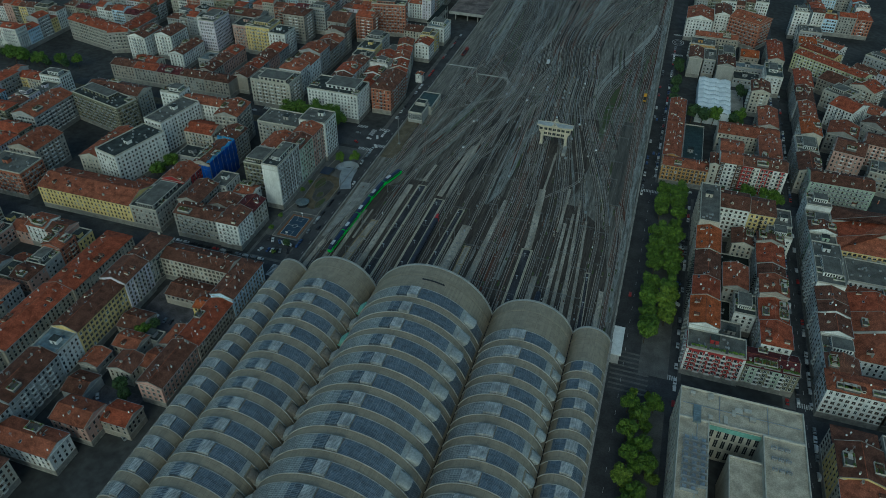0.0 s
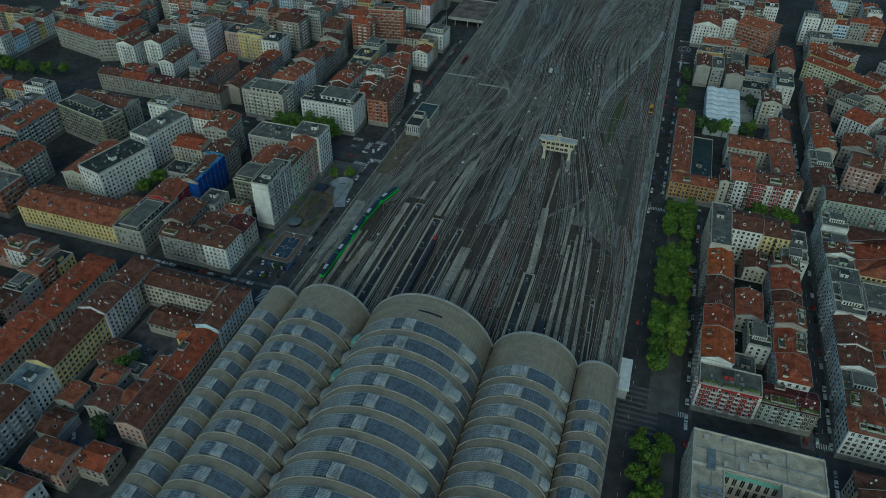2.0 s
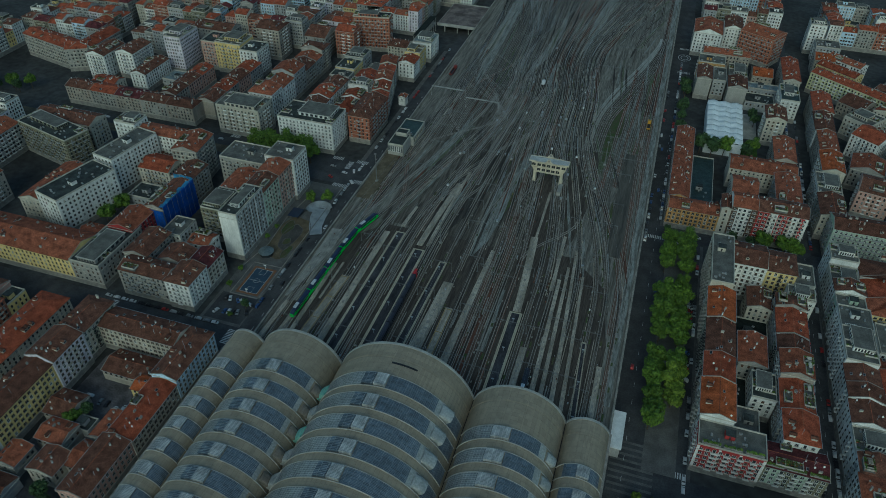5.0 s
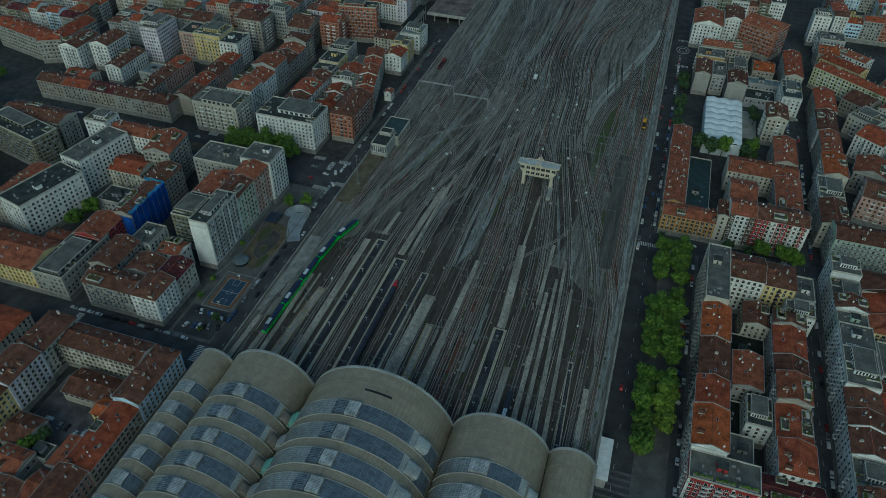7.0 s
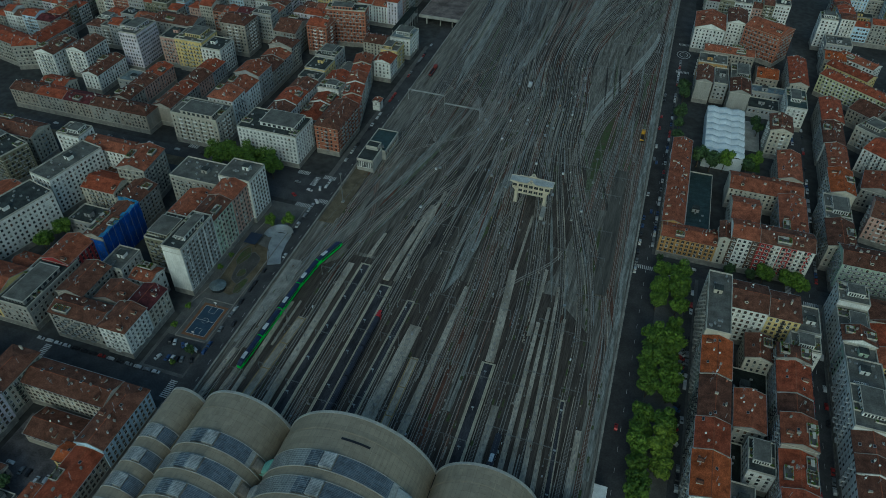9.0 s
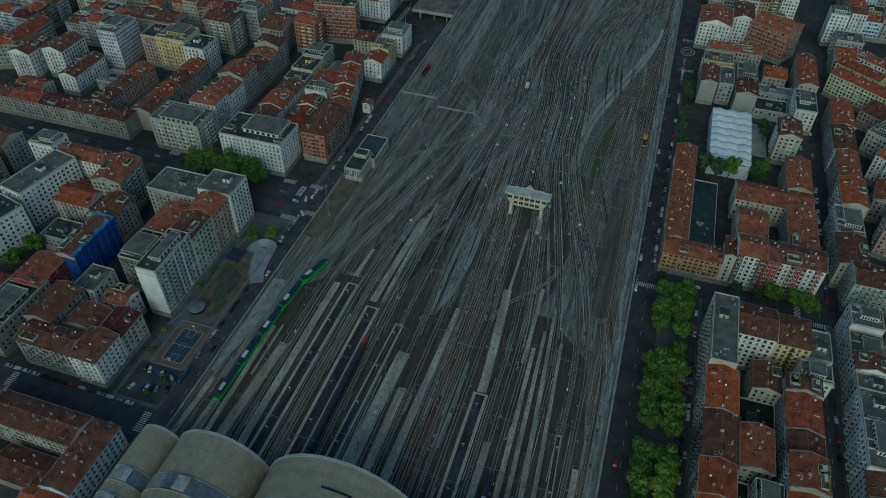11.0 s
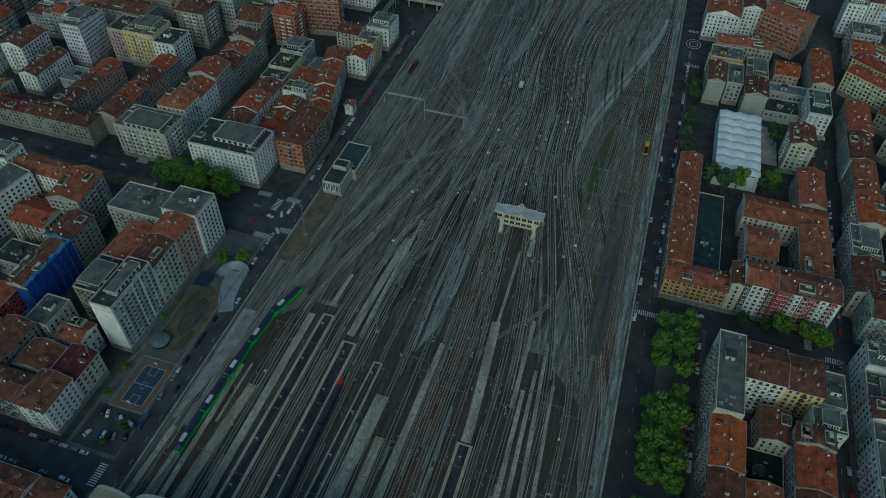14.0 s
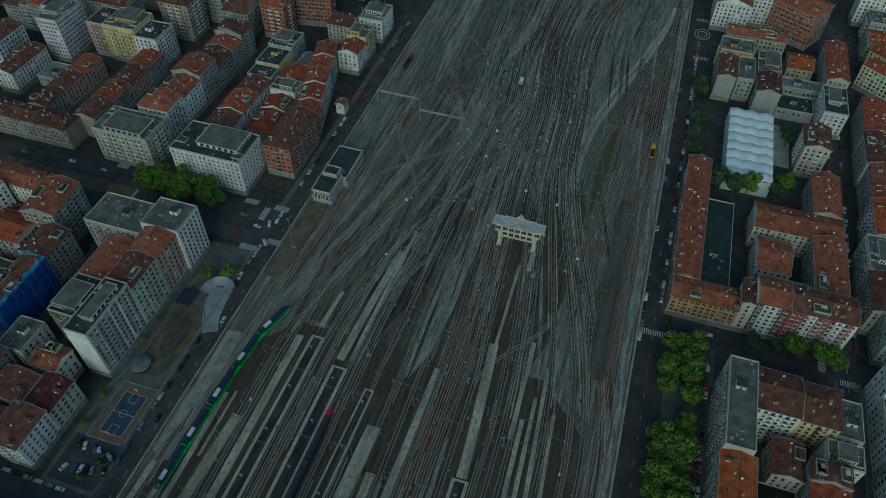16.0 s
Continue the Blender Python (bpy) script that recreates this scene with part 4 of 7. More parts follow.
def attic_mesh(wall, roof):
    """A set-back top storey, one by one in plan, scaled to its house."""
    bm = bmesh.new()
    box(bm, -0.5, -0.5, 0, 0.5, 0.5, 2.9, 0)
    box(bm, -0.53, -0.53, 2.9, 0.53, 0.53, 3.1, 3, True)
    box(bm, -0.5, -0.5, 3.1, 0.5, 0.5, 3.14, 1)
    for k in range(6):
        u = -0.42 + 0.15 * k
        for q in (((u, -0.502, 0.3), (u + 0.09, -0.502, 0.3), (u + 0.09, -0.502, 2.3), (u, -0.502, 2.3)), ((0.502, u, 0.3), (0.502, u + 0.09, 0.3), (0.502, u + 0.09, 2.3), (0.502, u, 2.3)),
                  ((-0.502, u + 0.09, 0.3), (-0.502, u, 0.3), (-0.502, u, 2.3), (-0.502, u + 0.09, 2.3))):
            quad(bm, q, 2)
    return mesh("attic_storey", bm, [wall, roof, "window_glass", "stone_trim"])


TERRACES = [terrace_mesh(s) for s in (1, 2, 3, 4)]
ATTICS = {w: attic_mesh("plaster_" + w, "roof_gravel") for w in WALLS}
SKYLIGHT, DORMER, UNIT, MAST, DISH = skylight_mesh(), dormer_mesh(), unit_mesh(), mast_mesh(), dish_mesh()
TONE = dict(cream="cream", yellow="yellow", white="white", grey="grey", pink="pink", lilac="pale lilac", blue="pale blue", sand="sand-coloured", brick="red brick",
            ochre="ochre", green="pale green", lime="pale yellow-green", red="dark red", stone="stone-grey", olive="olive-grey")
ROOFTONE = dict(red="red", brown="brown", orange="bright orange", maroon="maroon", rust="rust-red")
hr = random.Random(11)


def fit_on(name, me, ob, gear, near, m):
    """Small roof fittings: parts on the houses that show them well, one joined piece on the others."""
    if near or isinstance(ob, Matrix):
        again(name, me, ob, m)
    else:
        into_far(me, m, gear)


def house(x0, y0, x1, y1, h, wall, roof, ridge="y", sides="EW", style="plain", win="brown", near=False, hip="", label="", bay=2.9, name="apartment_building", rise=0.33, clutter=1.0, skip_top=0, far_off=False, attic=True, turn=0.0):
    """A block of flats on its plot. roof: a tile tone, or felt, gravel, sheet for a flat one."""
    L, W = x1 - x0, y1 - y0
    flat = roof in ("felt", "gravel", "sheet", "dark", "green_sheet")
    floors = max(2, round((h - 1.0) / 3.3))
    words = label or f"{TONE[wall]} {'apartment block' if h > 14 else 'low house'}, {floors} storeys, with {'a flat grey roof' if flat else ROOFTONE[roof] + ' tiled roof'}"
    at = ((x0 + x1) / 2, (y0 + y1) / 2, STREET)
    ob = Matrix.Translation(at) @ Matrix.Rotation(radians(turn), 4, "Z") if far_off else base(name, at, words, "building", turn=turn)
    gear = fresh()
    clutter = clutter * (2.2 if not far_off else 1.2)
    a, b = L / 2, W / 2
    bm = bmesh.new()
    # one shell from plinth to eaves: height, how far it stands out, and the surface above
    rings = [(0, 0.06, 1), (3.9, 0.06, 2), (3.9, 0.14, 2), (4.15, 0.14, 2), (4.15, 0, 0)]
    if not flat:
        rings += [(h - 0.55, 0, 2), (h - 0.55, 0.45, 2), (h - 0.05, 0.45, 2)]
    else:
        rings += ([(h - 3.6, 0, 2), (h - 3.6, 0.1, 2), (h - 3.35, 0.1, 2), (h - 3.35, 0, 0)] if h > 12 else []) + [(h, 0, 0)]
    loops = [[bm.verts.new((x * (a + o), y * (b + o), z)) for x, y in ((-1, -1), (1, -1), (1, 1), (-1, 1))] for z, o, _ in rings]
    for (_, _, mi), lower, upper in zip(rings, loops, loops[1:]):
        for i in range(4):
            bm.faces.new((lower[i], lower[(i + 1) % 4], upper[(i + 1) % 4], upper[i])).material_index = mi
    bm.faces.new(loops[-1])
    part("wall", bm, ["plaster_" + wall, "stone_base" if h > 12 else "plaster_" + wall, "stone_trim"], ob)
    # roof
    bm = bmesh.new()
    tops = []
    if flat:
        t = 0.35
        quad(bm, ((-a + t, -b + t, h + 0.05), (a - t, -b + t, h + 0.05), (a - t, b - t, h + 0.05), (-a + t, b - t, h + 0.05)), 0)
        for r in ((-a, -b, a, -b + t), (-a, b - t, a, b), (-a, -b + t, -a + t, b - t), (a - t, -b + t, a, b - t)):
            box(bm, r[0], r[1], h - 0.2, r[2], r[3], h + 0.9, 1)
        part("roof", bm, ["roof_" + roof, "stone_trim"], ob)
        if attic and L > 11 and W > 11 and h > 14 and hr.random() < 0.75:
            sx, sy = L * hr.uniform(0.45, 0.68), W * hr.uniform(0.45, 0.68)
            into_far(ATTICS[wall], (ob if far_off else Matrix()) @ Matrix.Translation((hr.uniform(-0.12, 0.12) * L, hr.uniform(-0.12, 0.12) * W, h)) @ Matrix.Diagonal((sx, sy, 1, 1)), TOWN if far_off else gear)
            if not far_off:
                for s in (-1, 1):
                    into_far(hr.choice(TERRACES), Matrix.Translation((s * (a - 3.6), hr.uniform(-0.6, 0.6) * b, h + 0.06)), gear)
        elif L > 7 and W > 7:
            bm = bmesh.new()
            cx, cy = hr.uniform(-0.4, 0.4) * (a - 3), hr.uniform(-0.4, 0.4) * (b - 3)
            box(bm, cx - 2.2, cy - 2.0, h, cx + 2.2, cy + 2.0, h + 2.8, 0)
            box(bm, cx - 2.4, cy - 2.2, h + 2.8, cx + 2.4, cy + 2.2, h + 3.0, 1, True)
            box(bm, cx - 0.45, cy - 2.05, h + 0.1, cx + 0.45, cy - 1.98, h + 2.1, 2)
            part("stair_head", bm, ["plaster_" + wall, "roof_felt", "dark_metal"], ob)
        for k in range(int(clutter * L * W / 120)):
            fit_on("air_conditioner", UNIT, ob, gear, near, Matrix.Translation((hr.uniform(-a + 1.5, a - 1.5), hr.uniform(-b + 1.5, b - 1.5), h + 0.05)) @ Matrix.Rotation(hr.choice((0, 1.57)), 4, "Z"))
    else:
        o = 0.7
        if ridge == "y":
            e, f, long = a + o, b + (o if "S" in hip or "N" in hip else 0.15), b
        else:
            e, f, long = b + o, a + 0.15, a
        up = e * rise
        i0 = e * 0.95 if ("S" if ridge == "y" else "W") in hip else 0.0
        i1 = e * 0.95 if ("N" if ridge == "y" else "E") in hip else 0.0
        f0 = long + (o if i0 else 0.15)
        f1 = long + (o if i1 else 0.15)
        P = lambda p, q, z: (p, q, z) if ridge == "y" else (q, p, z)
        z0 = h - 0.12
        for lift in (0.0,):
            A, B, C, D = P(-e, -f0, z0), P(e, -f0, z0), P(e, f1, z0), P(-e, f1, z0)
            R0, R1 = P(0, -f0 + i0, z0 + up), P(0, f1 - i1, z0 + up)
            fs = [(A, R0, R1, D), (B, C, R1, R0)] + ([(A, B, R0)]) + ([(C, D, R1)])
            for q, hipped in zip(fs, (1, 1, i0 > 0, i1 > 0)):
                face = quad(bm, q if ridge == "x" else tuple(reversed(q)), 0 if hipped else 1)
            bmesh.ops.recalc_face_normals(bm, faces=bm.faces[:])
            quad(bm, (D, C, B, A), 1)
        # raised fire walls at the gables, a ridge of lighter tiles and metal gutters
        for q, hipped in ((-f0, i0 > 0), (f1, i1 > 0)):
            if not hipped:
                d = 0.28 if q < 0 else -0.28
                for s in (-1, 1):
                    pts = [P(s * e, q, z0 - 0.3), P(0, q, z0 + up), P(0, q, z0 + up + 0.2), P(s * e, q, z0 + 0.16)]
                    inn = [P(s * e, q + d, z0 - 0.3), P(0, q + d, z0 + up), P(0, q + d, z0 + up + 0.2), P(s * e, q + d, z0 + 0.16)]
                    quad(bm, pts, 2)
                    quad(bm, inn, 2)
                    quad(bm, (pts[2], pts[3], inn[3], inn[2]), 2)
        for s in (-1, 1):
            quad(bm, (P(0, -f0 + i0, z0 + up + 0.1), P(s * 0.22, -f0 + i0, z0 + up + 0.02), P(s * 0.22, f1 - i1, z0 + up + 0.02), P(0, f1 - i1, z0 + up + 0.1)), 3)
            quad(bm, (P(s * e, -f0, z0 + 0.05), P(s * (e + 0.2), -f0, z0 + 0.05), P(s * (e + 0.2), f1, z0 + 0.05), P(s * e, f1, z0 + 0.05)), 4)
        part("roof", bm, ["tiles_" + roof, "plaster_" + wall, "stone_base", "tiles_rust", "zinc" if hr.random() < 0.5 else "dark_metal"], ob)
        if not far_off and min(a, b) > 5 and h > 12 and hr.random() < 0.3:
            for k in range(hr.choice((1, 1, 2, 3))):
                s, q = hr.choice((-1, 1)), hr.uniform(-0.7, 0.7) * (long - 3.5)
                quarter = Matrix.Rotation(1.5708 if ridge == "y" else 0.0, 4, "Z")
                into_far(hr.choice(TERRACES), Matrix.Translation(P(s * e * 0.58, q, z0 + up * 0.62)) @ quarter @ Matrix.Diagonal((hr.uniform(0.7, 1.5), hr.uniform(0.6, 1.0), 1, 1)), gear)
        n = max(2, int(clutter * 2 * long / 5.5))
        for k in range(n):
            q = hr.uniform(-long + 1.0, long - 1.0)
            p = hr.uniform(-0.75, 0.75) * (a if ridge == "y" else b)
            zz = z0 + up * (1 - abs(p) / e)
            pick = hr.random()
            if pick < 0.42:
                fit_on("chimney", hr.choice(CHIMNEYS), ob, gear, near, Matrix.Translation(P(p, q, zz)) @ Matrix.Rotation(hr.choice((0, 1.57)), 4, "Z"))
            elif pick < 0.58:
                fit_on("aerial", MAST, ob, gear, near, Matrix.Translation(P(p, q, zz)) @ Matrix.Rotation(hr.uniform(0, 3), 4, "Z"))
            elif pick < 0.68:
                fit_on("satellite_dish", DISH, ob, gear, near, Matrix.Translation(P(p, q, zz)))
            elif pick < 0.88:
                tilt = math.atan(rise) * (1 if p > 0 else -1)
                lean = Matrix.Rotation(tilt, 4, "Y") if ridge == "y" else Matrix.Rotation(-tilt, 4, "X")
                fit_on("roof_window", SKYLIGHT, ob, gear, near, Matrix.Translation(P(p, q, zz)) @ lean)
            elif min(a, b) > 5:
                s = 1 if p > 0 else -1
                face = ("E" if s > 0 else "W") if ridge == "y" else ("N" if s > 0 else "S")
                fit_on("dormer", DORMER, ob, gear, near, Matrix.Translation(P(s * e * 0.55, q, z0 + up * 0.45)) @ Matrix.Rotation(radians(SIDES[face][1]), 4, "Z"))
    if gear["verts"]:
        g = new("roof_gear", joined("roof_gear", gear))
        g.parent = ob
        tagged(g, kind="stuff")
    # openings
    far = bmesh.new()
    wm, (pw, ph) = WINDOWS[win], PANES[win]
    bay = 2.45 if far_off else bay
    for s in sides:
        run, out = (L, b) if s in "SN" else (W, a)
        n = max(1, int((run - 1.2) / bay))
        rot = Matrix.Rotation(radians(SIDES[s][1]), 4, "Z")
        for fl in range(floors - skip_top):
            z = 1.0 if fl == 0 else 4.9 + (fl - 1) * (h - 5.2) / max(1, floors - 1)
            if z + ph > h - 0.7:
                continue
            if fl > 0 and style != "plain":
                # a thin string course under the sills
                course = [rot @ Vector(p) for p in ((-run / 2, -out - 0.1, z - 0.5), (run / 2, -out - 0.1, z - 0.5), (run / 2, -out - 0.1, z - 0.3), (-run / 2, -out - 0.1, z - 0.3))]
                quad(far, course, 1)
            for i in range(n):
                u = (i - (n - 1) / 2) * (run - 1.2) / n
                bal = style in BALCONIES and fl > 0 and (i + (0 if style != "long" else fl)) % (2 if n > 3 else 1) == 0 and 0 < i < n - 1
                m = rot @ Matrix.Translation((u, -out, z))
                if near and fl > 0 and s in ("SE" if x0 < 0 else "SW"):
                    again("window", wm if hr.random() < 0.7 else hr.choice(MIXED), ob, m)
                    if bal:
                        again("balcony", BALCONIES[style], ob, m @ Matrix.Translation((0, 0, -0.35)))
                else:
                    mm = [m @ Vector(p) for p in ((-pw / 2, -0.05, 0), (pw / 2, -0.05, 0), (pw / 2, -0.05, ph), (-pw / 2, -0.05, ph))]
                    drop = hr.random()
                    if drop < 0.4:
                        # a half-lowered blind over the pane
                        cut, tone = hr.choice((0.3, 0.5, 0.7)), hr.choice((3, 4, 5))
                        lo, hi = mm[0].lerp(mm[3], cut), mm[1].lerp(mm[2], cut)
                        quad(far, (mm[0], mm[1], hi, lo), 0)
                        quad(far, (lo, hi, mm[2], mm[3]), tone)
                    elif drop < 0.97:
                        quad(far, mm, hr.choice((0, 0, 0, 0, 3, 4)))
                    sl = [m @ Vector(p) for p in ((-pw / 2 - 0.15, -0.22, -0.14), (pw / 2 + 0.15, -0.22, -0.14), (pw / 2 + 0.15, -0.02, -0.12), (-pw / 2 - 0.15, -0.02, -0.12))]
                    quad(far, sl, 1)
                    if bal:
                        w, d = 1.4, 1.1
                        c = [m @ Vector(p) for p in ((-w, -d, -0.5), (w, -d, -0.5), (w, -d, 0.6), (-w, -d, 0.6), (-w, 0, -0.5), (w, 0, -0.5), (w, 0, 0.6), (-w, 0, 0.6))]
                        for q in ((0, 1, 2, 3), (4, 0, 3, 7), (1, 5, 6, 2), (4, 5, 1, 0)):
                            quad(far, [c[t] for t in q], 2)
    if far is not None:
        if len(far.faces):
            part("facade_glazing", far, ["window_glass", "stone_trim", "stone_trim" if style == "stone" else "white_paint" if style == "white" else "zinc", "shutter_grey", "shutter_brown", "stone_trim"], ob, kind="stuff")
        else:
            far.free()
    return ob


def turned(x, y, turn, length, depth, h, wall, roof, ridge="x", sides="SE", style="plain", win="brown", **more):
    """A house set askew: (x, y) is the corner where its south front meets its east front."""
    c = Matrix.Rotation(radians(turn), 3, "Z") @ Vector((-length / 2, depth / 2, 0))
    return house(x + c.x - length / 2, y + c.y - depth / 2, x + c.x + length / 2, y + c.y + depth / 2, h, wall, roof, ridge, sides, style, win, turn=turn, **more)


WALL_MIX = ("cream", "cream", "yellow", "white", "grey", "sand", "stone", "sand", "pink", "grey", "stone", "ochre", "white", "brick", "green")
ROOF_MIX = ("red", "brown", "brown", "rust", "red", "brown", "rust", "felt", "gravel")
STYLE_MIX = ("plain", "iron", "stone", "plain", "white", "long")


def row(x0, y0, x1, y1, along, h, seed, lo=12, hi=22, sides="", walls=WALL_MIX, roofs=ROOF_MIX, near=False, spread=3.8, far_off=False):
    """A terrace of houses built wall to wall along x or y."""
    r = random.Random(seed)
    p, end = (y0, y1) if along == "y" else (x0, x1)
    sides = sides or ("EW" if along == "y" else "SN")
    first = True
    while end - p > 3:
        w = min(r.uniform(lo, hi), end - p)
        if end - p - w < 9:
            w = end - p
        hh = h + r.uniform(-spread, spread)
        box_ = (x0, p, x1, p + w) if along == "y" else (p, y0, p + w, y1)
        last = end - p - w < 3
        extra = ("S" if along == "y" else "W") if first else ("N" if along == "y" else "E") if last else ""
        house(*box_, hh, r.choice(walls), r.choice(roofs), along, sides + extra, r.choice(STYLE_MIX), r.choice(list(WINDOWS)), near, hip=extra, far_off=far_off)
        p += w
        first = False


FAR_WALLS = ("stone", "grey", "grey", "white", "yellow", "olive", "brick", "white", "pink", "cream", "stone", "blue", "lilac", "grey", "white")
FAR_ROOFS = ("red", "red", "brown", "maroon", "rust", "brown", "felt", "gravel", "red")


def block(x0, y0, x1, y1, h, seed, depth=14, roofs=FAR_ROOFS, walls=FAR_WALLS, fill=0.5, far_off=True):
    """A city block: terraces round a courtyard with low buildings in it."""
    r = random.Random(seed * 7 + 1)
    row(x0, y0, x1, y0 + depth, "x", h, seed, roofs=roofs, walls=walls, far_off=far_off, lo=9, hi=18)
    row(x0, y1 - depth, x1, y1, "x", h, seed + 1, roofs=roofs, walls=walls, far_off=far_off, lo=9, hi=18)
    row(x0, y0 + depth, x0 + depth, y1 - depth, "y", h, seed + 2, roofs=roofs, walls=walls, far_off=far_off, lo=9, hi=18)
    row(x1 - depth, y0 + depth, x1, y1 - depth, "y", h, seed + 3, roofs=roofs, walls=walls, far_off=far_off, lo=9, hi=18)
    xa, xb, ya, yb = x0 + depth + 4, x1 - depth - 4, y0 + depth + 4, y1 - depth - 4
    y = ya
    while yb - y > 8:
        w = min(r.uniform(10, 20), yb - y)
        x = xa
        while xb - x > 8:
            v = min(r.uniform(9, 22), xb - x)
            if r.random() < fill:
                house(x, y, x + v - 2, y + w - 2, r.choice((5, 7, 10, 14, 18)), r.choice(walls), r.choice(roofs), "x" if v > w else "y", "SE", "plain", "plain", far_off=far_off)
            x += v + 1
        y += w + 1

# ---- west side, along the shed ----
house(-124, -39, -109.5, -4, 18, "blue", "brown", "y", "ENW", "plain", "grey", True, hip="N", label="pale blue corner house with dark shutters and a brown tiled roof")
house(-172, -19, -124, -4, 18, "cream", "brown", "x", "SN", "plain", "brown", True, label="long cream house with dark shutters and a brown tiled roof")
house(-124, -75, -110, -39, 15, "cream", "red", "y", "EW", "plain", "brown", True, label="long cream house with a bright red-brown tiled roof beside the shed")
house(-125, -107, -110.5, -75, 15.5, "pink", "brown", "y", "EWS", "plain", "grey", True, label="faded pink house with a brown tiled roof beside the shed")
house(-188, -30, -172, -4, 22, "cream", "brown", "y", "EWN", "iron", "green", True, hip="N")
house(-188, -52, -171, -30, 23.5, "lilac", "brown", "y", "EW", "stone", "dark", True, label="pale lilac block of flats with many stone balconies")
house(-188, -92, -172, -52, 22, "yellow", "brown", "y", "EW", "plain", "brown", True, label="bright yellow block of flats with a brown tiled roof")
house(-188, -108, -172, -92, 21, "white", "sheet", "y", "EW", "plain", "brown")
house(-188, -142, -171, -108, 21.5, "grey", "brown", "y", "EW", "white", "green")
house(-188, -178, -171, -142, 20, "white", "brown", "y", "EW", "iron", "brown")
house(-222, -60, -203, -5, 16, "cream", "red", "y", "EWN", "plain", "brown", hip="N")
house(-223, -112, -204, -60, 16.5, "cream", "red", "y", "EW", "plain", "brown")
house(-225, -180, -206, -112, 16, "cream", "rust", "y", "EW", "plain", "brown")
house(-158, -38, -128, -23, 8, "sand", "brown", "x", "SN", "plain", "plain")
house(-168, -70, -152, -55, 8, "sand", "brown", "x", "SE", "plain", "plain")
house(-168, -101, -157, -88, 9, "stone", "rust", "y", "SE", "plain", "plain")
house(-136, -75, -126, -58, 8, "sand", "rust", "y", "SW", "plain", "plain")
house(-152, -72, -140, -64, 5, "grey", "felt", "x", "SE", "plain", "plain")
house(-132, -47, -124, -38, 13, "yellow", "orange", "x", "SW", "plain", "plain")
house(-160, -84, -144, -72, 9, "sand", "rust", "x", "SE", "plain", "plain")
house(-150, -100, -136, -86, 10, "cream", "brown", "y", "SEW", "plain", "brown")
house(-136, -92, -125, -78, 9, "sand", "rust", "x", "S", "plain", "plain")
house(-166, -118, -152, -104, 7, "grey", "brown", "x", "SE", "plain", "plain")
house(-152, -139, -131, -124, 15, "pink", "rust", "x", "SEN", "plain", "brown", label="pink house with a rust-red tiled roof and roof terrace")
house(-131, -130, -115.5, -117, 11, "sand", "red", "x", "SE", "plain", "brown")
house(-170, -158, -136, -144, 14.5, "white", "rust", "x", "SEN", "plain", "brown", label="cream house with a blank white gable and red tiled roof")
row(-172, -210, -150, -166, "y", 16, 21)
block(-300, -60, -236, -4, 14, 31, far_off=False, roofs=("brown", "felt", "rust", "gravel"), fill=0.8)
block(-300, -170, -236, -66, 16, 32)
block(-400, -120, -310, -4, 20, 33)

# ---- west side, round the small park ----
house(-157, 21, -141, 40, 21, "white", "brown", "y", "ESN", "white", "blind", True, hip="S", label="white corner block of flats with rounded balconies and a brown roof")
house(-155, 40, -141, 58, 18.5, "cream", "maroon", "y", "EW", "plain", "brown", True, label="cream house with a maroon tiled roof")
house(-190, 22, -157, 36, 20, "stone", "brown", "x", "SN", "long", "brown", label="stone-grey block of flats with planted roof terraces")
house(-176, 40, -158, 56, 17, "sand", "brown", "y", "EW", "iron", "brown")
house(-168, 60, -153, 72, 17, "white", "rust", "x", "ES", "plain", "plain")
# (the tall white slab stands with the special fronts below)
house(-152, 104, -137, 125, 32, "green", "brown", "y", "EW", "stone", "brown", True, label="pale green block of flats with white balconies and brown roof")
house(-153, 125, -137, 143, 32, "pink", "rust", "y", "EW", "stone", "dark", True, label="salmon-pink block of flats with stone balconies and red roof")
house(-157, 143, -135, 163, 33, "white", "gravel", "y", "ENS", "plain", "dark", True, label="white corner block of flats with a flat grey roof", attic=False)
house(-192, 140, -157, 162, 27, "stone", "gravel", "x", "SNW", "iron", "dark", label="grey stone block of flats with a flat pale roof", attic=False)
house(-172, 84, -153, 108, 26, "olive", "felt", "y", "SEW", "long", "dark")
house(-176, 108, -156, 138, 22, "sand", "rust", "y", "EWS", "iron", "brown")
house(-196, 36, -180, 62, 20, "sand", "brown", "y", "EW", "iron", "brown")
house(-222, 55, -204, 78, 20, "red", "rust", "y", "ES", "plain", "brown", label="dark red block of flats with a rust-red tiled roof")
house(-214, 113, -198, 134, 23, "stone", "brown", "y", "ESN", "iron", "dark", label="dark grey palazzo with a brown tiled roof")
turned(-207, 135, 6, 19, 27, 30, "stone", "rust", "y", "ESN", "stone", "dark", label="ornate stone corner palazzo with a rust-red roof between low turrets")
house(-268, 151, -226, 165, 27, "white", "rust", "x", "SN", "plain", "dark", label="long white house with a rust-red tiled roof along the avenue")
house(-246, 119, -221, 138, 20, "cream", "red", "x", "SE", "iron", "brown")
house(-249, 138, -228, 149, 13, "white", "brown", "x", "SE", "plain", "brown")
turned(-260, 57, -14, 22, 45, 28, "white", "felt", "y", "ESW", "plain", "plain", label="long white office slab with square windows and dark flat roof", bay=3.0, attic=False)
turned(-256, 107, -10, 18, 42, 30, "white", "gravel", "y", "ESW", "plain", "plain", label="tall white office slab with square windows and flat roof", bay=3.0, attic=False)
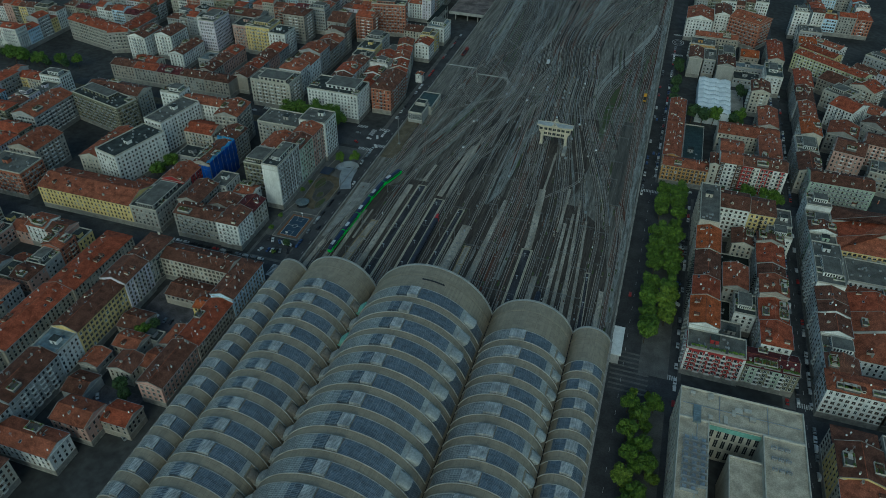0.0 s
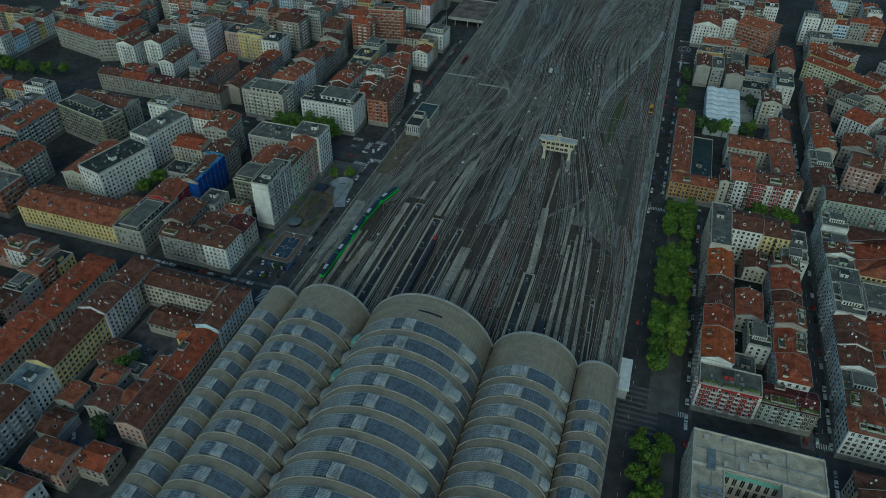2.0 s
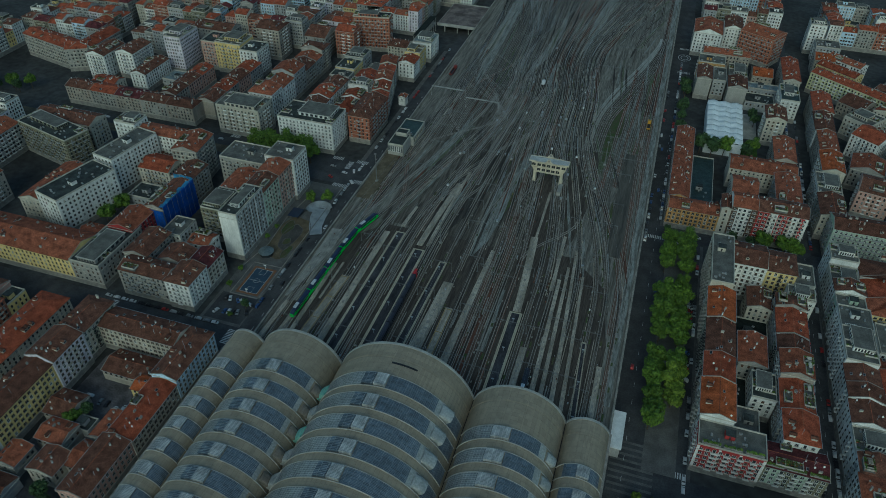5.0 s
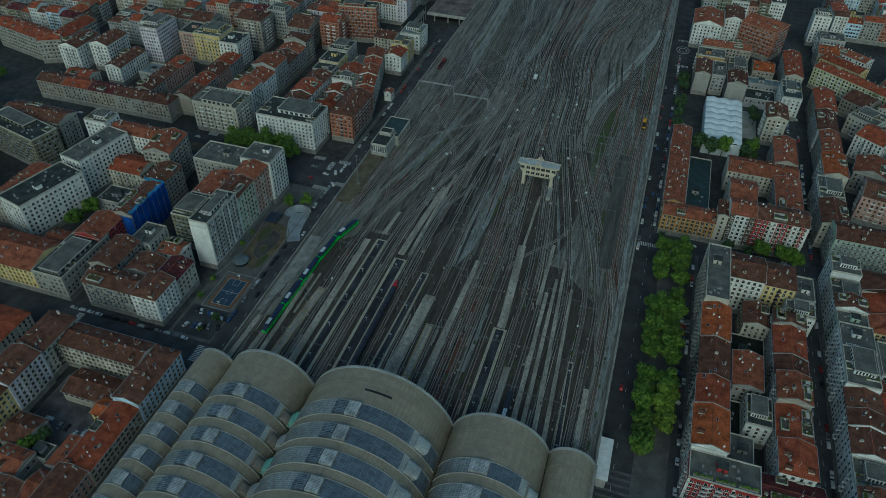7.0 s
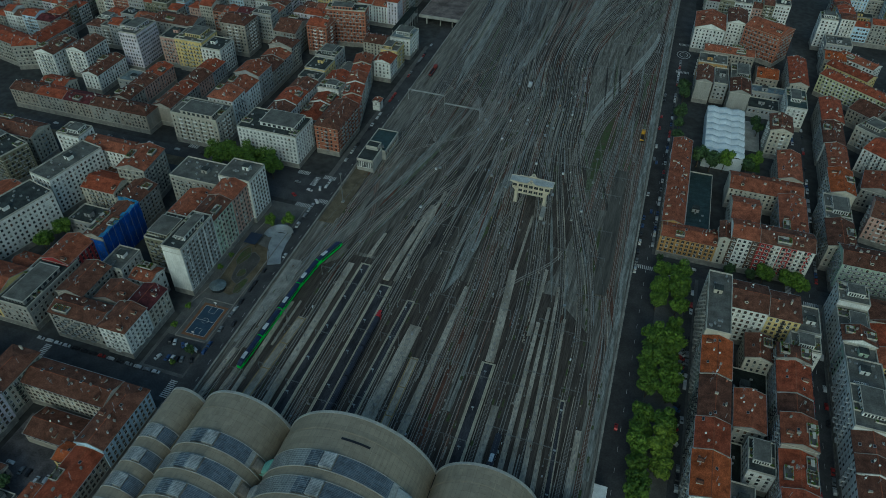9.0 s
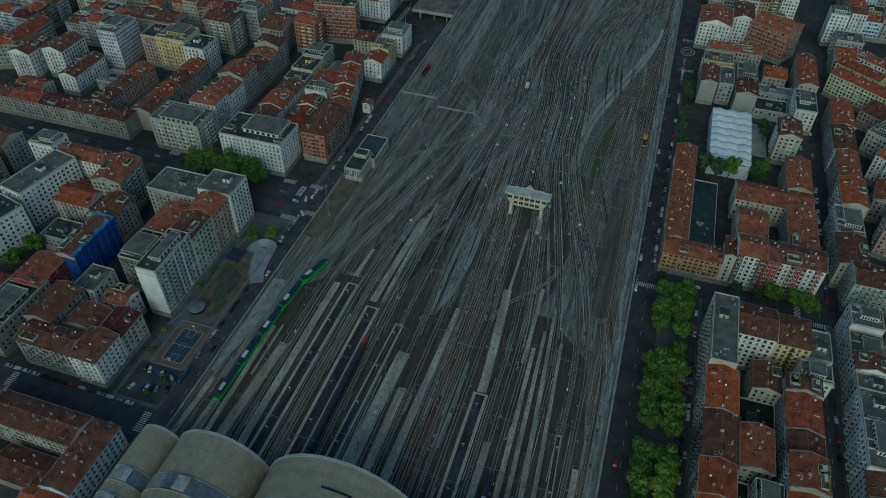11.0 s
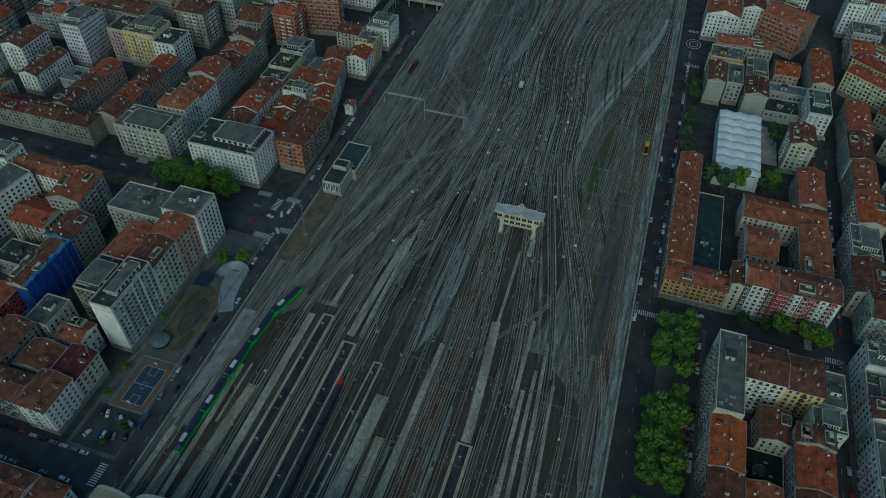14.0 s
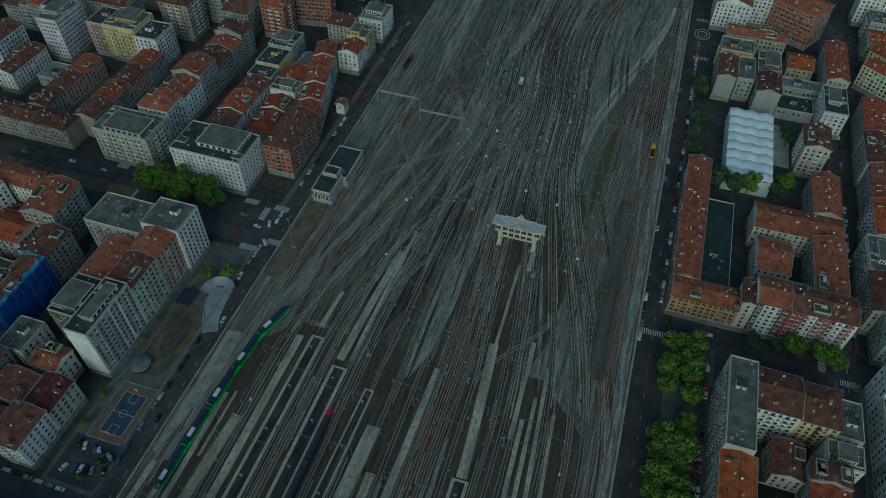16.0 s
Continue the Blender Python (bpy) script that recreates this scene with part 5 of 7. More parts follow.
house(-288, 152, -270, 167, 31, "white", "gravel", "x", "ESW", "white", "plain", label="white slab of flats with a stair tower and flat roof")
house(-300, 21, -224, 47, 18, "yellow", "rust", "x", "SN", "plain", "brown", label="long yellow house with a rust-red tiled roof")
house(-224, 21, -203, 62, 18, "stone", "felt", "y", "SEN", "plain", "brown", label="stone-grey corner palazzo with tall windows and dark roof")
house(-246, 50, -226, 64, 10, "sand", "rust", "x", "S", "plain", "plain")
house(-190, 64, -176, 82, 16, "white", "gravel", "y", "SE", "plain", "plain")
house(-240, 96, -216, 112, 12, "grey", "felt", "x", "S", "plain", "plain")
house(-300, 64, -280, 110, 18, "cream", "rust", "y", "SE", "plain", "brown")
turned(-309, 122, -14, 56, 20, 26, "olive", "felt", "x", "SEN", "long", "dark", label="dark olive-grey block of flats with a flat planted roof")
house(-362, 150, -310, 168, 24, "cream", "brown", "x", "SE", "iron", "dark")
house(-386, 92, -364, 137, 24, "grey", "rust", "y", "SE", "white", "wide", label="dark glazed office block with upright white ribs and a rust-red roof")
house(-350, 24, -316, 46, 22, "brick", "gravel", "x", "SEN", "long", "dark", label="brick block of flats with long planted balconies")
house(-350, 50, -326, 80, 24, "sand", "rust", "y", "SEN", "white", "dark", label="sand-coloured block of flats with white upright ribs and rust-red roof")
block(-425, 22, -362, 86, 20, 43)
block(-450, 92, -392, 168, 24, 44)

# ---- west side, beyond the wide avenue ----
house(-238, 209, -200, 232, 25, "cream", "gravel", "x", "SEN", "white", "dark", label="cream block of flats with many balconies and a flat roof")
house(-182, 207, -136, 234, 26, "white", "felt", "x", "SEN", "plain", "blind", True, label="broad white block of flats with a dark flat roof")
house(-133, 230, -115, 268, 24, "brick", "brown", "y", "SEWN", "iron", "blind", hip="S", label="red brick and white block of flats with brown tiled roof")
for k, (tone, tiles) in enumerate((("brick", "red"), ("cream", "red"), ("white", "rust"), ("stone", "red"), ("cream", "rust"))):
    turned(-116 - 4.2 * k, 269 + 16.6 * k, 13, 14, 17, 19 + (k % 3), tone, tiles, "y", "SEW", ("iron", "plain", "stone")[k % 3], "brown")
house(-117, 300, -111, 307, 8, "white", "rust", "y", "SE", "plain", "plain", label="small white garden house with a red roof")
row(-180, 236, -162, 350, "y", 22, 52, walls=("yellow", "stone", "grey", "white"), roofs=("red", "brown", "felt"))
row(-225, 238, -204, 350, "y", 22, 53, walls=("stone", "pink", "grey", "white"), roofs=("red", "brown", "rust"))
row(-158, 252, -140, 340, "y", 16, 54, walls=("cream", "sand", "grey", "white"), roofs=("felt", "red", "felt", "red"))
# the long courtyard block with uniform red roofs
for k in range(5):
    house(-386 + 24.8 * k, 210, -361.2 + 24.8 * k, 225, 16.5, ("sand", "stone", "sand", "stone", "sand")[k], ("brown", "red", "maroon", "brown", "brown")[k], "x", "SN", "plain", "brown", hip="E" if k == 4 else "")
for k in range(4):
    house(-267, 225 + 20 * k, -251.5, 245 + 20 * k, 16.5, ("sand", "stone", "pink", "grey")[k], ("brown", "red", "brown", "red")[k], "y", "EW", "plain", "brown")
for k in range(3):
    house(-303, 225 + 20 * k, -288, 245 + 20 * k, 16.5, ("sand", "pink", "pink")[k], ("brown", "brown", "red")[k], "y", "ES", "plain", "brown")
house(-349, 248, -334, 284, 17, "white", "brown", "y", "ES", "plain", "brown", label="white house with a brown tiled roof in a courtyard")
house(-376, 229, -352, 244, 13, "cream", "red", "x", "SE", "plain", "brown")
house(-398, 254, -379, 284, 25, "white", "brown", "y", "SE", "iron", "dark")
house(-376, 266, -358, 294, 25, "white", "brown", "y", "SE", "iron", "plain")
house(-328, 262, -306, 280, 8, "grey", "sheet", "x", "SE", "plain", "plain")
house(-341, 292, -324, 320, 34, "lilac", "gravel", "y", "SE", "plain", "plain", label="tall pale lilac-white tower block with a flat roof", bay=2.4)
house(-314, 308, -298, 330, 27, "pink", "felt", "y", "SE", "long", "dark")
house(-298, 306, -272, 330, 29, "yellow", "gravel", "x", "SE", "iron", "dark", label="yellow block of flats with a pale blank strip and flat roof")
house(-272, 304, -254, 326, 26, "white", "felt", "y", "SE", "white", "plain", label="white block with a blank gable and planted roof terraces")
house(-278, 346, -254, 368, 30, "sand", "brown", "x", "SE", "white", "dark", hip="E", label="sand-coloured corner tower with stacked balconies")
house(-340, 336, -300, 356, 26, "stone", "brown", "x", "SE", "plain", "dark")
# the curved stone palazzo
turned(-424, 262, -13, 66, 18, 22, "stone", "red", "x", "SE", "stone", "dark", label="broad stone palazzo with red roof beside a green square")
turned(-409, 269, 28, 20, 18, 22, "stone", "red", "x", "SE", "stone", "dark", label="rounded corner of a stone palazzo with red roof")
turned(-407, 272, 0, 18, 42, 22, "stone", "red", "y", "SE", "stone", "dark")
# by the yard, further out
house(-134, 345, -119, 362, 18, "white", "red", "y", "SE", "plain", "brown", label="white house with a blank gable and red tiled roof")
house(-134, 362, -119, 379, 21, "yellow", "gravel", "y", "SE", "iron", "brown", label="yellow corner block of flats with a white roof terrace")
house(-158, 380, -138, 398, 16, "cream", "brown", "x", "SE", "plain", "brown")
house(-136, 390, -117.5, 414, 19, "white", "sheet", "y", "SE", "white", "plain", label="white block of flats with a pale metal roof")
house(-207, 370, -188, 388, 28, "brick", "red", "x", "SE", "white", "dark", label="brick tower of flats with white balconies and red roof terrace")
turned(-163, 399, 10, 36, 15, 34, "brick", "felt", "x", "SE", "long", "dark", label="broad orange brick slab of flats with stacked balconies")
house(-236, 362, -214, 392, 22, "stone", "brown", "x", "SE", "iron", "brown")
for k, (xa, ya, xb, yb, hh) in enumerate(((-235, 400, -205, 430, 24), (-330, 376, -245, 430, 24), (-400, 320, -345, 360, 22), (-430, 370, -340, 440, 24),
                                          (-205, 445, -150, 520, 24), (-270, 445, -190, 520, 24), (-370, 450, -280, 530, 22), (-520, 310, -430, 360, 22),
                                          (-470, 450, -380, 530, 22), (-180, 535, -118, 620, 24), (-280, 535, -190, 620, 22), (-390, 545, -290, 630, 22), (-540, 370, -440, 440, 22),
                                          (-500, 545, -400, 630, 22), (-520, 60, -430, 130, 22), (-620, 230, -510, 300, 22), (-600, 450, -480, 530, 22))):
    block(xa, ya, xb, yb, hh, 100 + 9 * k, fill=0.35)

# ---- east side, first block ----
house(143.5, 112, 156, 158, 30, "cream", "gravel", "y", "WN", "stone", "brown", True, label="tall cream block of flats with stone balconies and flat grey roof", attic=False)
house(156, 136, 175.5, 157, 28, "white", "brown", "x", "SN", "white", "dark", True, label="white block of flats with balconies and a brown tiled roof")
house(175.5, 136, 192, 156, 27, "yellow", "brown", "x", "SNE", "iron", "dark", True, hip="E", label="yellow block of flats with a brown tiled roof")
house(192, 137, 204, 157, 20, "white", "gravel", "x", "SNE", "white", "plain", label="white stepped corner house with roof terraces")
house(188, 122, 203, 134, 21, "white", "gravel", "x", "SE", "long", "plain", True, label="white stepped block with roof terraces")
house(143.5, 86, 157.5, 112, 26, "cream", "orange", "y", "WE", "stone", "green", True, label="cream block of flats with a bright orange tiled roof")
house(143.5, 60, 157.5, 86, 25.5, "sand", "brown", "y", "WE", "iron", "green", True)
house(143, 42, 157.5, 60, 25.5, "cream", "red", "y", "WE", "iron", "brown", True)
house(142.5, 18, 158, 42, 25, "white", "orange", "y", "WE", "stone", "brown", True, label="white block of flats with a bright orange tiled roof")
house(158, 90, 180, 112, 7, "grey", "dark", "x", "S", "plain", "plain")
house(167, 112, 180, 130, 17, "cream", "brown", "y", "SW", "plain", "brown")
house(162, 66, 176, 90, 17, "stone", "rust", "y", "SW", "plain", "dark")
house(162, 40, 168, 64, 7, "grey", "dark", "y", "S", "plain", "plain")
house(168, 44, 180, 62, 17, "white", "felt", "x", "SW", "plain", "plain", label="grey-roofed rear house with a blank pale wall")
house(160, 18, 172, 38, 14, "stone", "gravel", "y", "W", "plain", "plain")
row(181, 18, 196.5, 122, "y", 22, 61, 13, 24, roofs=("rust", "brown", "red", "brown"), near=True, spread=2)

# ---- east side, the orange corner palazzo and its block ----
house(116.5, 197, 150, 211, 17, "ochre", "rust", "x", "SNW", "plain", "brown", True, label="ochre corner palazzo with a rust-red tiled roof")
house(116.5, 211, 129, 312, 17, "ochre", "rust", "y", "WE", "plain", "brown", True, label="long ochre palazzo wing with a rust-red tiled roof")
house(150, 197, 156, 214, 24, "cream", "brown", "y", "SN", "plain", "brown")
house(187, 214, 203, 262, 19, "sand", "rust", "y", "EW", "iron", "brown")
house(156, 262, 203, 282, 17, "cream", "rust", "x", "SN", "plain", "brown")
house(188, 282, 203, 318, 18, "sand", "rust", "y", "EW", "plain", "brown")
house(158, 232, 176, 256, 15, "cream", "rust", "x", "SW", "plain", "brown")
house(160, 215, 186, 230, 12, "grey", "felt", "x", "N", "plain", "plain")
house(131.5, 216, 147, 288, 6, "grey", "green_sheet", "y", "E", "plain", "plain", label="long low workshop with a dark green sheet roof", name="workshop", clutter=0.2)
house(182, 334, 197, 358, 24, "cream", "brown", "y", "SWE", "white", "plain", label="tall cream block of flats with terraces beside the marquee")
house(127, 400, 139.5, 428, 20, "stone", "brown", "y", "WE", "plain", "plain", label="grey house with a blank gable wall")
house(153.5, 390, 169, 414, 20, "stone", "brown", "y", "WE", "plain", "plain", label="grey house with a blank gable wall")
house(196, 380, 211, 411, 20, "white", "green_sheet", "y", "SWE", "white", "plain", label="narrow white block of flats with a green flat roof")
house(141, 404, 152, 432, 18, "grey", "gravel", "y", "SW", "plain", "plain")
house(127, 432, 150, 450, 21, "ochre", "gravel", "x", "SW", "white", "dark", label="ochre block of flats with white balconies")
house(130, 454, 172, 468, 22, "sand", "rust", "x", "SWE", "plain", "brown")
house(154, 418, 170, 446, 17, "stone", "gravel", "y", "SE", "plain", "plain")
house(176, 440, 194, 460, 12, "sand", "orange", "x", "SE", "plain", "plain")
house(172, 418, 200, 430, 9, "grey", "sheet", "x", "S", "plain", "plain", label="long low hall with a pale blue sheet roof")
house(170, 392, 194, 410, 8, "grey", "felt", "x", "S", "plain", "plain")
house(200, 420, 214, 470, 20, "cream", "red", "y", "SEW", "plain", "brown")
house(120, 494, 146, 530, 24, "white", "rust", "y", "SWE", "plain", "dark", label="tall white tower block with small windows and red roof")
house(148, 508, 164, 540, 27, "white", "brown", "y", "SWE", "white", "blind", label="pale tower block with balconies")
turned(192, 486, -29, 34, 26, 29, "brick", "rust", "x", "SWE", "long", "blind", label="brick and white tower block with long balconies")
block(128, 570, 205, 640, 22, 65)

# ---- east side, second column ----
house(212, -5, 246, 9, 22, "white", "rust", "x", "SWN", "plain", "brown", True, hip="W", label="white corner house with green shutters and red tiled roof")
row(213, 9, 229, 104, "y", 21, 71, 9, 20, walls=("white", "white", "cream", "sand", "white"), roofs=("rust", "gravel", "brown", "felt"))
house(214, 104, 231, 124, 22, "white", "gravel", "y", "SW", "white", "plain", True, label="white hotel building with roof terraces and a flat roof", attic=False)
row(214, 124, 230, 180, "y", 21, 82, 9, 20, walls=("white", "cream", "green", "white"), roofs=("gravel", "brown", "rust"))
house(219, 198, 262, 216, 23, "green", "brown", "x", "SW", "long", "blind", True, label="pale green block of flats with long white balconies and brown roof")
house(214, 216, 230, 244, 20, "cream", "brown", "y", "SW", "iron", "brown")
house(214, 244, 230, 271, 20, "white", "gravel", "y", "SW", "long", "plain", label="white stepped block with a planted roof terrace")
house(219, 271, 234, 301, 22, "cream", "orange", "y", "SW", "white", "plain", label="cream block of flats with a bright orange tiled roof and terraces")
house(221, 301, 234, 336, 20, "sand", "rust", "y", "SW", "plain", "brown")
house(220, 336, 234, 368, 20, "white", "brown", "y", "SW", "iron", "brown")
house(221, 368, 236, 405, 20, "cream", "red", "y", "SW", "plain", "brown")
turned(282, 404, -37, 72, 14, 20, "lime", "red", "x", "SWE", "white", "plain", label="pale yellow-green terrace of flats with a red tiled roof")
turned(262, 449, -37, 38, 14, 18, "yellow", "red", "x", "SWE", "plain", "brown", label="yellow terrace with a red tiled roof")
turned(270, 475, -37, 34, 13, 17, "white", "rust", "x", "SWE", "plain", "plain")
house(232, 486, 250, 505, 16, "cream", "orange", "x", "SW", "plain", "plain")
house(234, 510, 256, 530, 19, "grey", "gravel", "x", "SW", "white", "plain")
for k in range(9):
    for i in range(6):
        turned(296 + 14 * k + 20 * i, 423 + 19 * k - 15 * i, -37, 24 + 2 * (k % 2), 13, 17 + (5 * k + 3 * i) % 7, ("white", "grey", "lilac", "cream", "white", "pink", "grey")[(k + 2 * i) % 7], ("brown", "red", "felt", "gravel", "rust", "brown", "red")[(3 * k + i) % 7], "x", "SWE", ("plain", "long", "white")[(k + i) % 3], ("plain", "brown", "dark")[(k * 2 + i) % 3], far_off=k > 2 or i > 2)
for k in range(5):
    for i in range(2):
        turned(262 + 24 * i, 392 - 36 * k - 18 * i, -37 if k < 3 else -12, 22, 24 - 4 * i, 15 + (4 * k + 5 * i) % 9, ("sand", "cream", "white", "stone", "pink")[(k + i) % 5], ("brown", "gravel", "red", "rust", "brown")[(k + 2 * i) % 5], ("x", "y")[(k + i) % 2], "SWE", ("plain", "white", "iron")[(k + i) % 3], "brown")
house(228, 537, 243, 553, 30, "white", "felt", "y", "SWE", "plain", "plain", label="slender pale tower with a flat roof")
row(212, -118, 232, -27, "y", 22, 73, 16, 28, walls=("cream", "yellow", "cream"), roofs=("brown", "rust"))
row(232, -118, 300, -100, "x", 20, 74)
row(234, -46, 300, -27, "x", 21, 75)
house(236, 100, 290, 124, 14, "white", "gravel", "x", "SN", "plain", "plain", label="long white low hall with a flat roof")
row(242, -5, 300, 12, "x", 20, 76)
row(232, 30, 262, 96, "y", 16, 77)
row(266, 20, 290, 96, "y", 18, 78)
row(232, 128, 292, 178, "y", 18, 79)
for k, (xa, ya, xb, yb, hh) in enumerate(((310, 200, 380, 290, 22), (310, 300, 380, 375, 22), (310, 20, 380, 100, 22), (310, 110, 380, 180, 20),
                                          (250, 560, 310, 640, 22), (392, 300, 470, 400, 22), (312, -118, 380, -27, 20), (410, 515, 490, 610, 22), (392, 200, 460, 290, 22))):
    block(xa, ya, xb, yb, hh, 400 + 9 * k, fill=0.45)

tagged(new("distant_town", joined("distant_town", TOWN)), "distant blocks of tiled houses and flats beyond the yard", "buildings", kind="stuff")

# ---- buildings with a look of their own ----


def facade_house(x0, y0, x1, y1, h, bands, side, wall, roof, label, ridge="x", win="plain", style="stone", other=""):
    """A house whose street front is divided into upright coloured bands, given as shares of its width."""
    ob = house(x0, y0, x1, y1, h, wall, roof, ridge, side + other, style, win, True, label=label)
    L, W = x1 - x0, y1 - y0
    run, out = (L, W / 2) if side in "SN" else (W, L / 2)
    rot = Matrix.Rotation(radians(SIDES[side][1]), 4, "Z")
    for a, b, material in bands:
        bm = bmesh.new()
        box(bm, run * (a - 0.5), -out - 0.022, 4.2, run * (b - 0.5), -out, h - 0.6)
        bm.transform(rot)
        part("facade_band", bm, material, ob)
    return ob


facade_house(142.5, 3, 173, 18, 21, [(0.0, 0.04, "plaster_white"), (0.32, 0.36, "plaster_white"), (0.62, 0.66, "plaster_white"), (0.96, 1.0, "plaster_white")], "S", "red", "gravel",
             "red block of flats with white balconies and planted terraces", style="white", other="W")
facade_house(173, 4, 201, 18, 17, [(0.1, 0.3, "plaster_green"), (0.5, 0.7, "plaster_green")], "S", "olive", "maroon", "olive-grey block of flats with white balconies and maroon roof", style="white")
facade_house(156, 197, 172, 214, 27, [(0.0, 0.22, "shutter_brown"), (0.74, 1.0, "shutter_brown")], "S", "white", "rust", "white and dark brown block of flats with curved balconies", style="white")
facade_house(172, 197, 203, 214, 27, [(0.0, 0.25, "plaster_red"), (0.4, 0.68, "plaster_red"), (0.82, 0.93, "plaster_red")], "S", "white", "brown", "red and white striped block of flats with brown tiled roof", style="stone", other="E")
facade_house(-149.5, 72, -137, 104, 36, [(0.03, 0.15, "plaster_grey"), (0.2, 0.33, "plaster_grey"), (0.38, 0.5, "plaster_grey"), (0.55, 0.67, "plaster_grey"), (0.72, 0.84, "plaster_grey"), (0.88, 0.98, "plaster_grey")], "E",
             "white", "felt", "tall white slab block with blank gable and grey window strips", ridge="y", win="dark", style="plain")

for k in range(6):
    bm = bmesh.new()
    for i in range(90):
        c = Vector((144.5 + 9.6 * k + random.Random(i + 100 * k).uniform(0, 8), 4.2 + 0.9 * random.Random(i * 3 + k).random(), STREET + (22.2 if k < 3 else 17.9) + 0.9 * random.Random(i * 7 + k).random()))
        a = random.Random(i * 11 + k).uniform(0, 3)
        s, t = Vector((0.4 * math.cos(a), 0.4 * math.sin(a), 0.1)), Vector((-0.3 * math.sin(a), 0.3 * math.cos(a), 0.25))
        quad(bm, (c - s, c - t, c + s, c + t))
    box(bm, 144.4 + 9.6 * k, 4.1, STREET + (20.8 if k < 3 else 16.8), 152.6 + 9.6 * k, 5.2, STREET + (21.9 if k < 3 else 17.7), 1)
    thing("planter", bm, ["leaf", "plaster_stone"], "long planter with green shrubs on a roof edge", "planter", "roof planters")

# the block under blue scaffold netting
ob = house(-211, 78, -197, 112, 22, "sand", "brown", "y", "", label="block of flats wrapped in blue scaffold netting")
for k in range(7):
    bm = bmesh.new()
    y = -17.5 + k * 5
    for i in range(8):
        j = 0.25 * math.sin(i * 2.1 + k)
        quad(bm, ((8.0 + j, y, i * 3), (8.0 - j, y + 4.8, i * 3), (8.0 - 0.2 * j, y + 4.8, i * 3 + 3), (8.0 + 0.4 * j, y, i * 3 + 3)))
    quad(bm, ((8.0, y, 24), (8.0, y + 4.8, 24), (7.2, y + 4.8, 24.3), (7.2, y, 24.3)))
    part("netting_sheet", bm, "scaffold_net", ob, "blue scaffold netting")
for k in range(3):
    bm = bmesh.new()
    x = -8 + k * 5.3
    for i in range(7):
        quad(bm, ((x, -18.0, i * 3), (x + 5.2, -18.0 - 0.2 * (i % 2), i * 3), (x + 5.2, -18.0, i * 3 + 3), (x, -18.0 - 0.2 * (i % 2), i * 3 + 3)))
    part("netting_sheet", bm, "scaffold_net", ob, "blue scaffold netting")
for k in range(8):
    bm = bmesh.new()
    box(bm, 8.05, -17.6 + 5 * k, 0, 8.15, -17.5 + 5 * k, 25)
    part("scaffold_pole", bm, "zinc", ob)

for k in range(9):
    bm = bmesh.new()
    y, x = -17 + 4.0 * k, 4.2 + 0.5 * math.sin(2.3 * k)
    quad(bm, ((x, y, 23.2), (x + 3.6, y, 24.2), (x + 3.5, y + 3.2, 24.6 + 0.5 * (k % 2)), (x - 0.4, y + 3.6, 23.5)))
    part("netting_sheet", bm, "scaffold_net_pale", ob, "light blue netting over the eaves")
for k in range(3):
    bm = bmesh.new()
    x = -7.5 + 5 * k
    quad(bm, ((x, 17.2, 19), (x + 4.8, 17.4, 19), (x + 4.6, 17.4, 25.5), (x + 0.4, 17.2, 26)))
    part("netting_sheet", bm, "scaffold_net_pale", ob, "light blue netting over the eaves")

# the office block with a courtyard
ob = base("office_building", (168.5, -58, STREET), "beige modern office block round a courtyard with flat roofs", "building")
wings = [(-28.5, 8, 28.5, 27, 26), (-28.5, -90, -14.5, 8, 26), (9.5, -42, 28.5, 8, 26), (-5, -90, 12, -6, 23)]
for x0, y0, x1, y1, hh in wings:
    bm = bmesh.new()
    box(bm, x0, y0, 0, x1, y1, hh)
    part("wall", bm, "plaster_cream", ob)
    bm = bmesh.new()
    t = 0.5
    quad(bm, ((x0 + t, y0 + t, hh + 0.06), (x1 - t, y0 + t, hh + 0.06), (x1 - t, y1 - t, hh + 0.06), (x0 + t, y1 - t, hh + 0.06)))
    part("roof", bm, "roof_beige", ob)
    for r in ((x0, y0, x1, y0 + t), (x0, y1 - t, x1, y1), (x0, y0 + t, x0 + t, y1 - t), (x1 - t, y0 + t, x1, y1 - t)):
        bm = bmesh.new()
        box(bm, r[0], r[1], hh - 0.4, r[2], r[3], hh + 1.1)
        part("parapet", bm, "stone_trim", ob)
tall = window_mesh("window", 1.7, 5.4, "", "stone_trim")
for k in range(7):
    for z in (2, 10, 17):
        again("window", tall, ob, Matrix.Translation((-12 + 3.4 * k, 8, z)))
for k in range(18):
    for z in (3, 10, 17):
        again("window", tall, ob, Matrix.Translation((-28.5, 25 - 5.2 * k, z)) @ Matrix.Rotation(radians(-90), 4, "Z"))
bm = bmesh.new()
box(bm, -14.4, 7.6, 22.2, 9.4, 7.95, 25)
part("glass_band", bm, "mint_sheet", ob, "green glass band under the roof edge")
for k in range(26):
    bm = bmesh.new()
    x, y, w = -26 + (k % 3) * 3.8, -6 - (k // 3) * 3.4, 0.12
    box(bm, x, y, 26.1, x + 3.7, y + 0.15, 28.2)
    box(bm, x, y, 28.0, x + 0.15, y + 3.3, 28.2, 0, True)
    box(bm, x + 0.8, y + 0.8, 26.1, x + 2.6, y + 2.6, 27.4)
    part("plant_frame", bm, "zinc", ob, "steel frame round roof machinery")
for k in range(9):
    again("air_conditioner", UNIT, ob, Matrix.Translation((14 + (k % 3) * 3, 2 - (k // 3) * 6, 26.06)) @ Matrix.Scale(1.6, 4))
bm = bmesh.new()
box(bm, -22, 6, 26, -18.5, 16, 27.4)
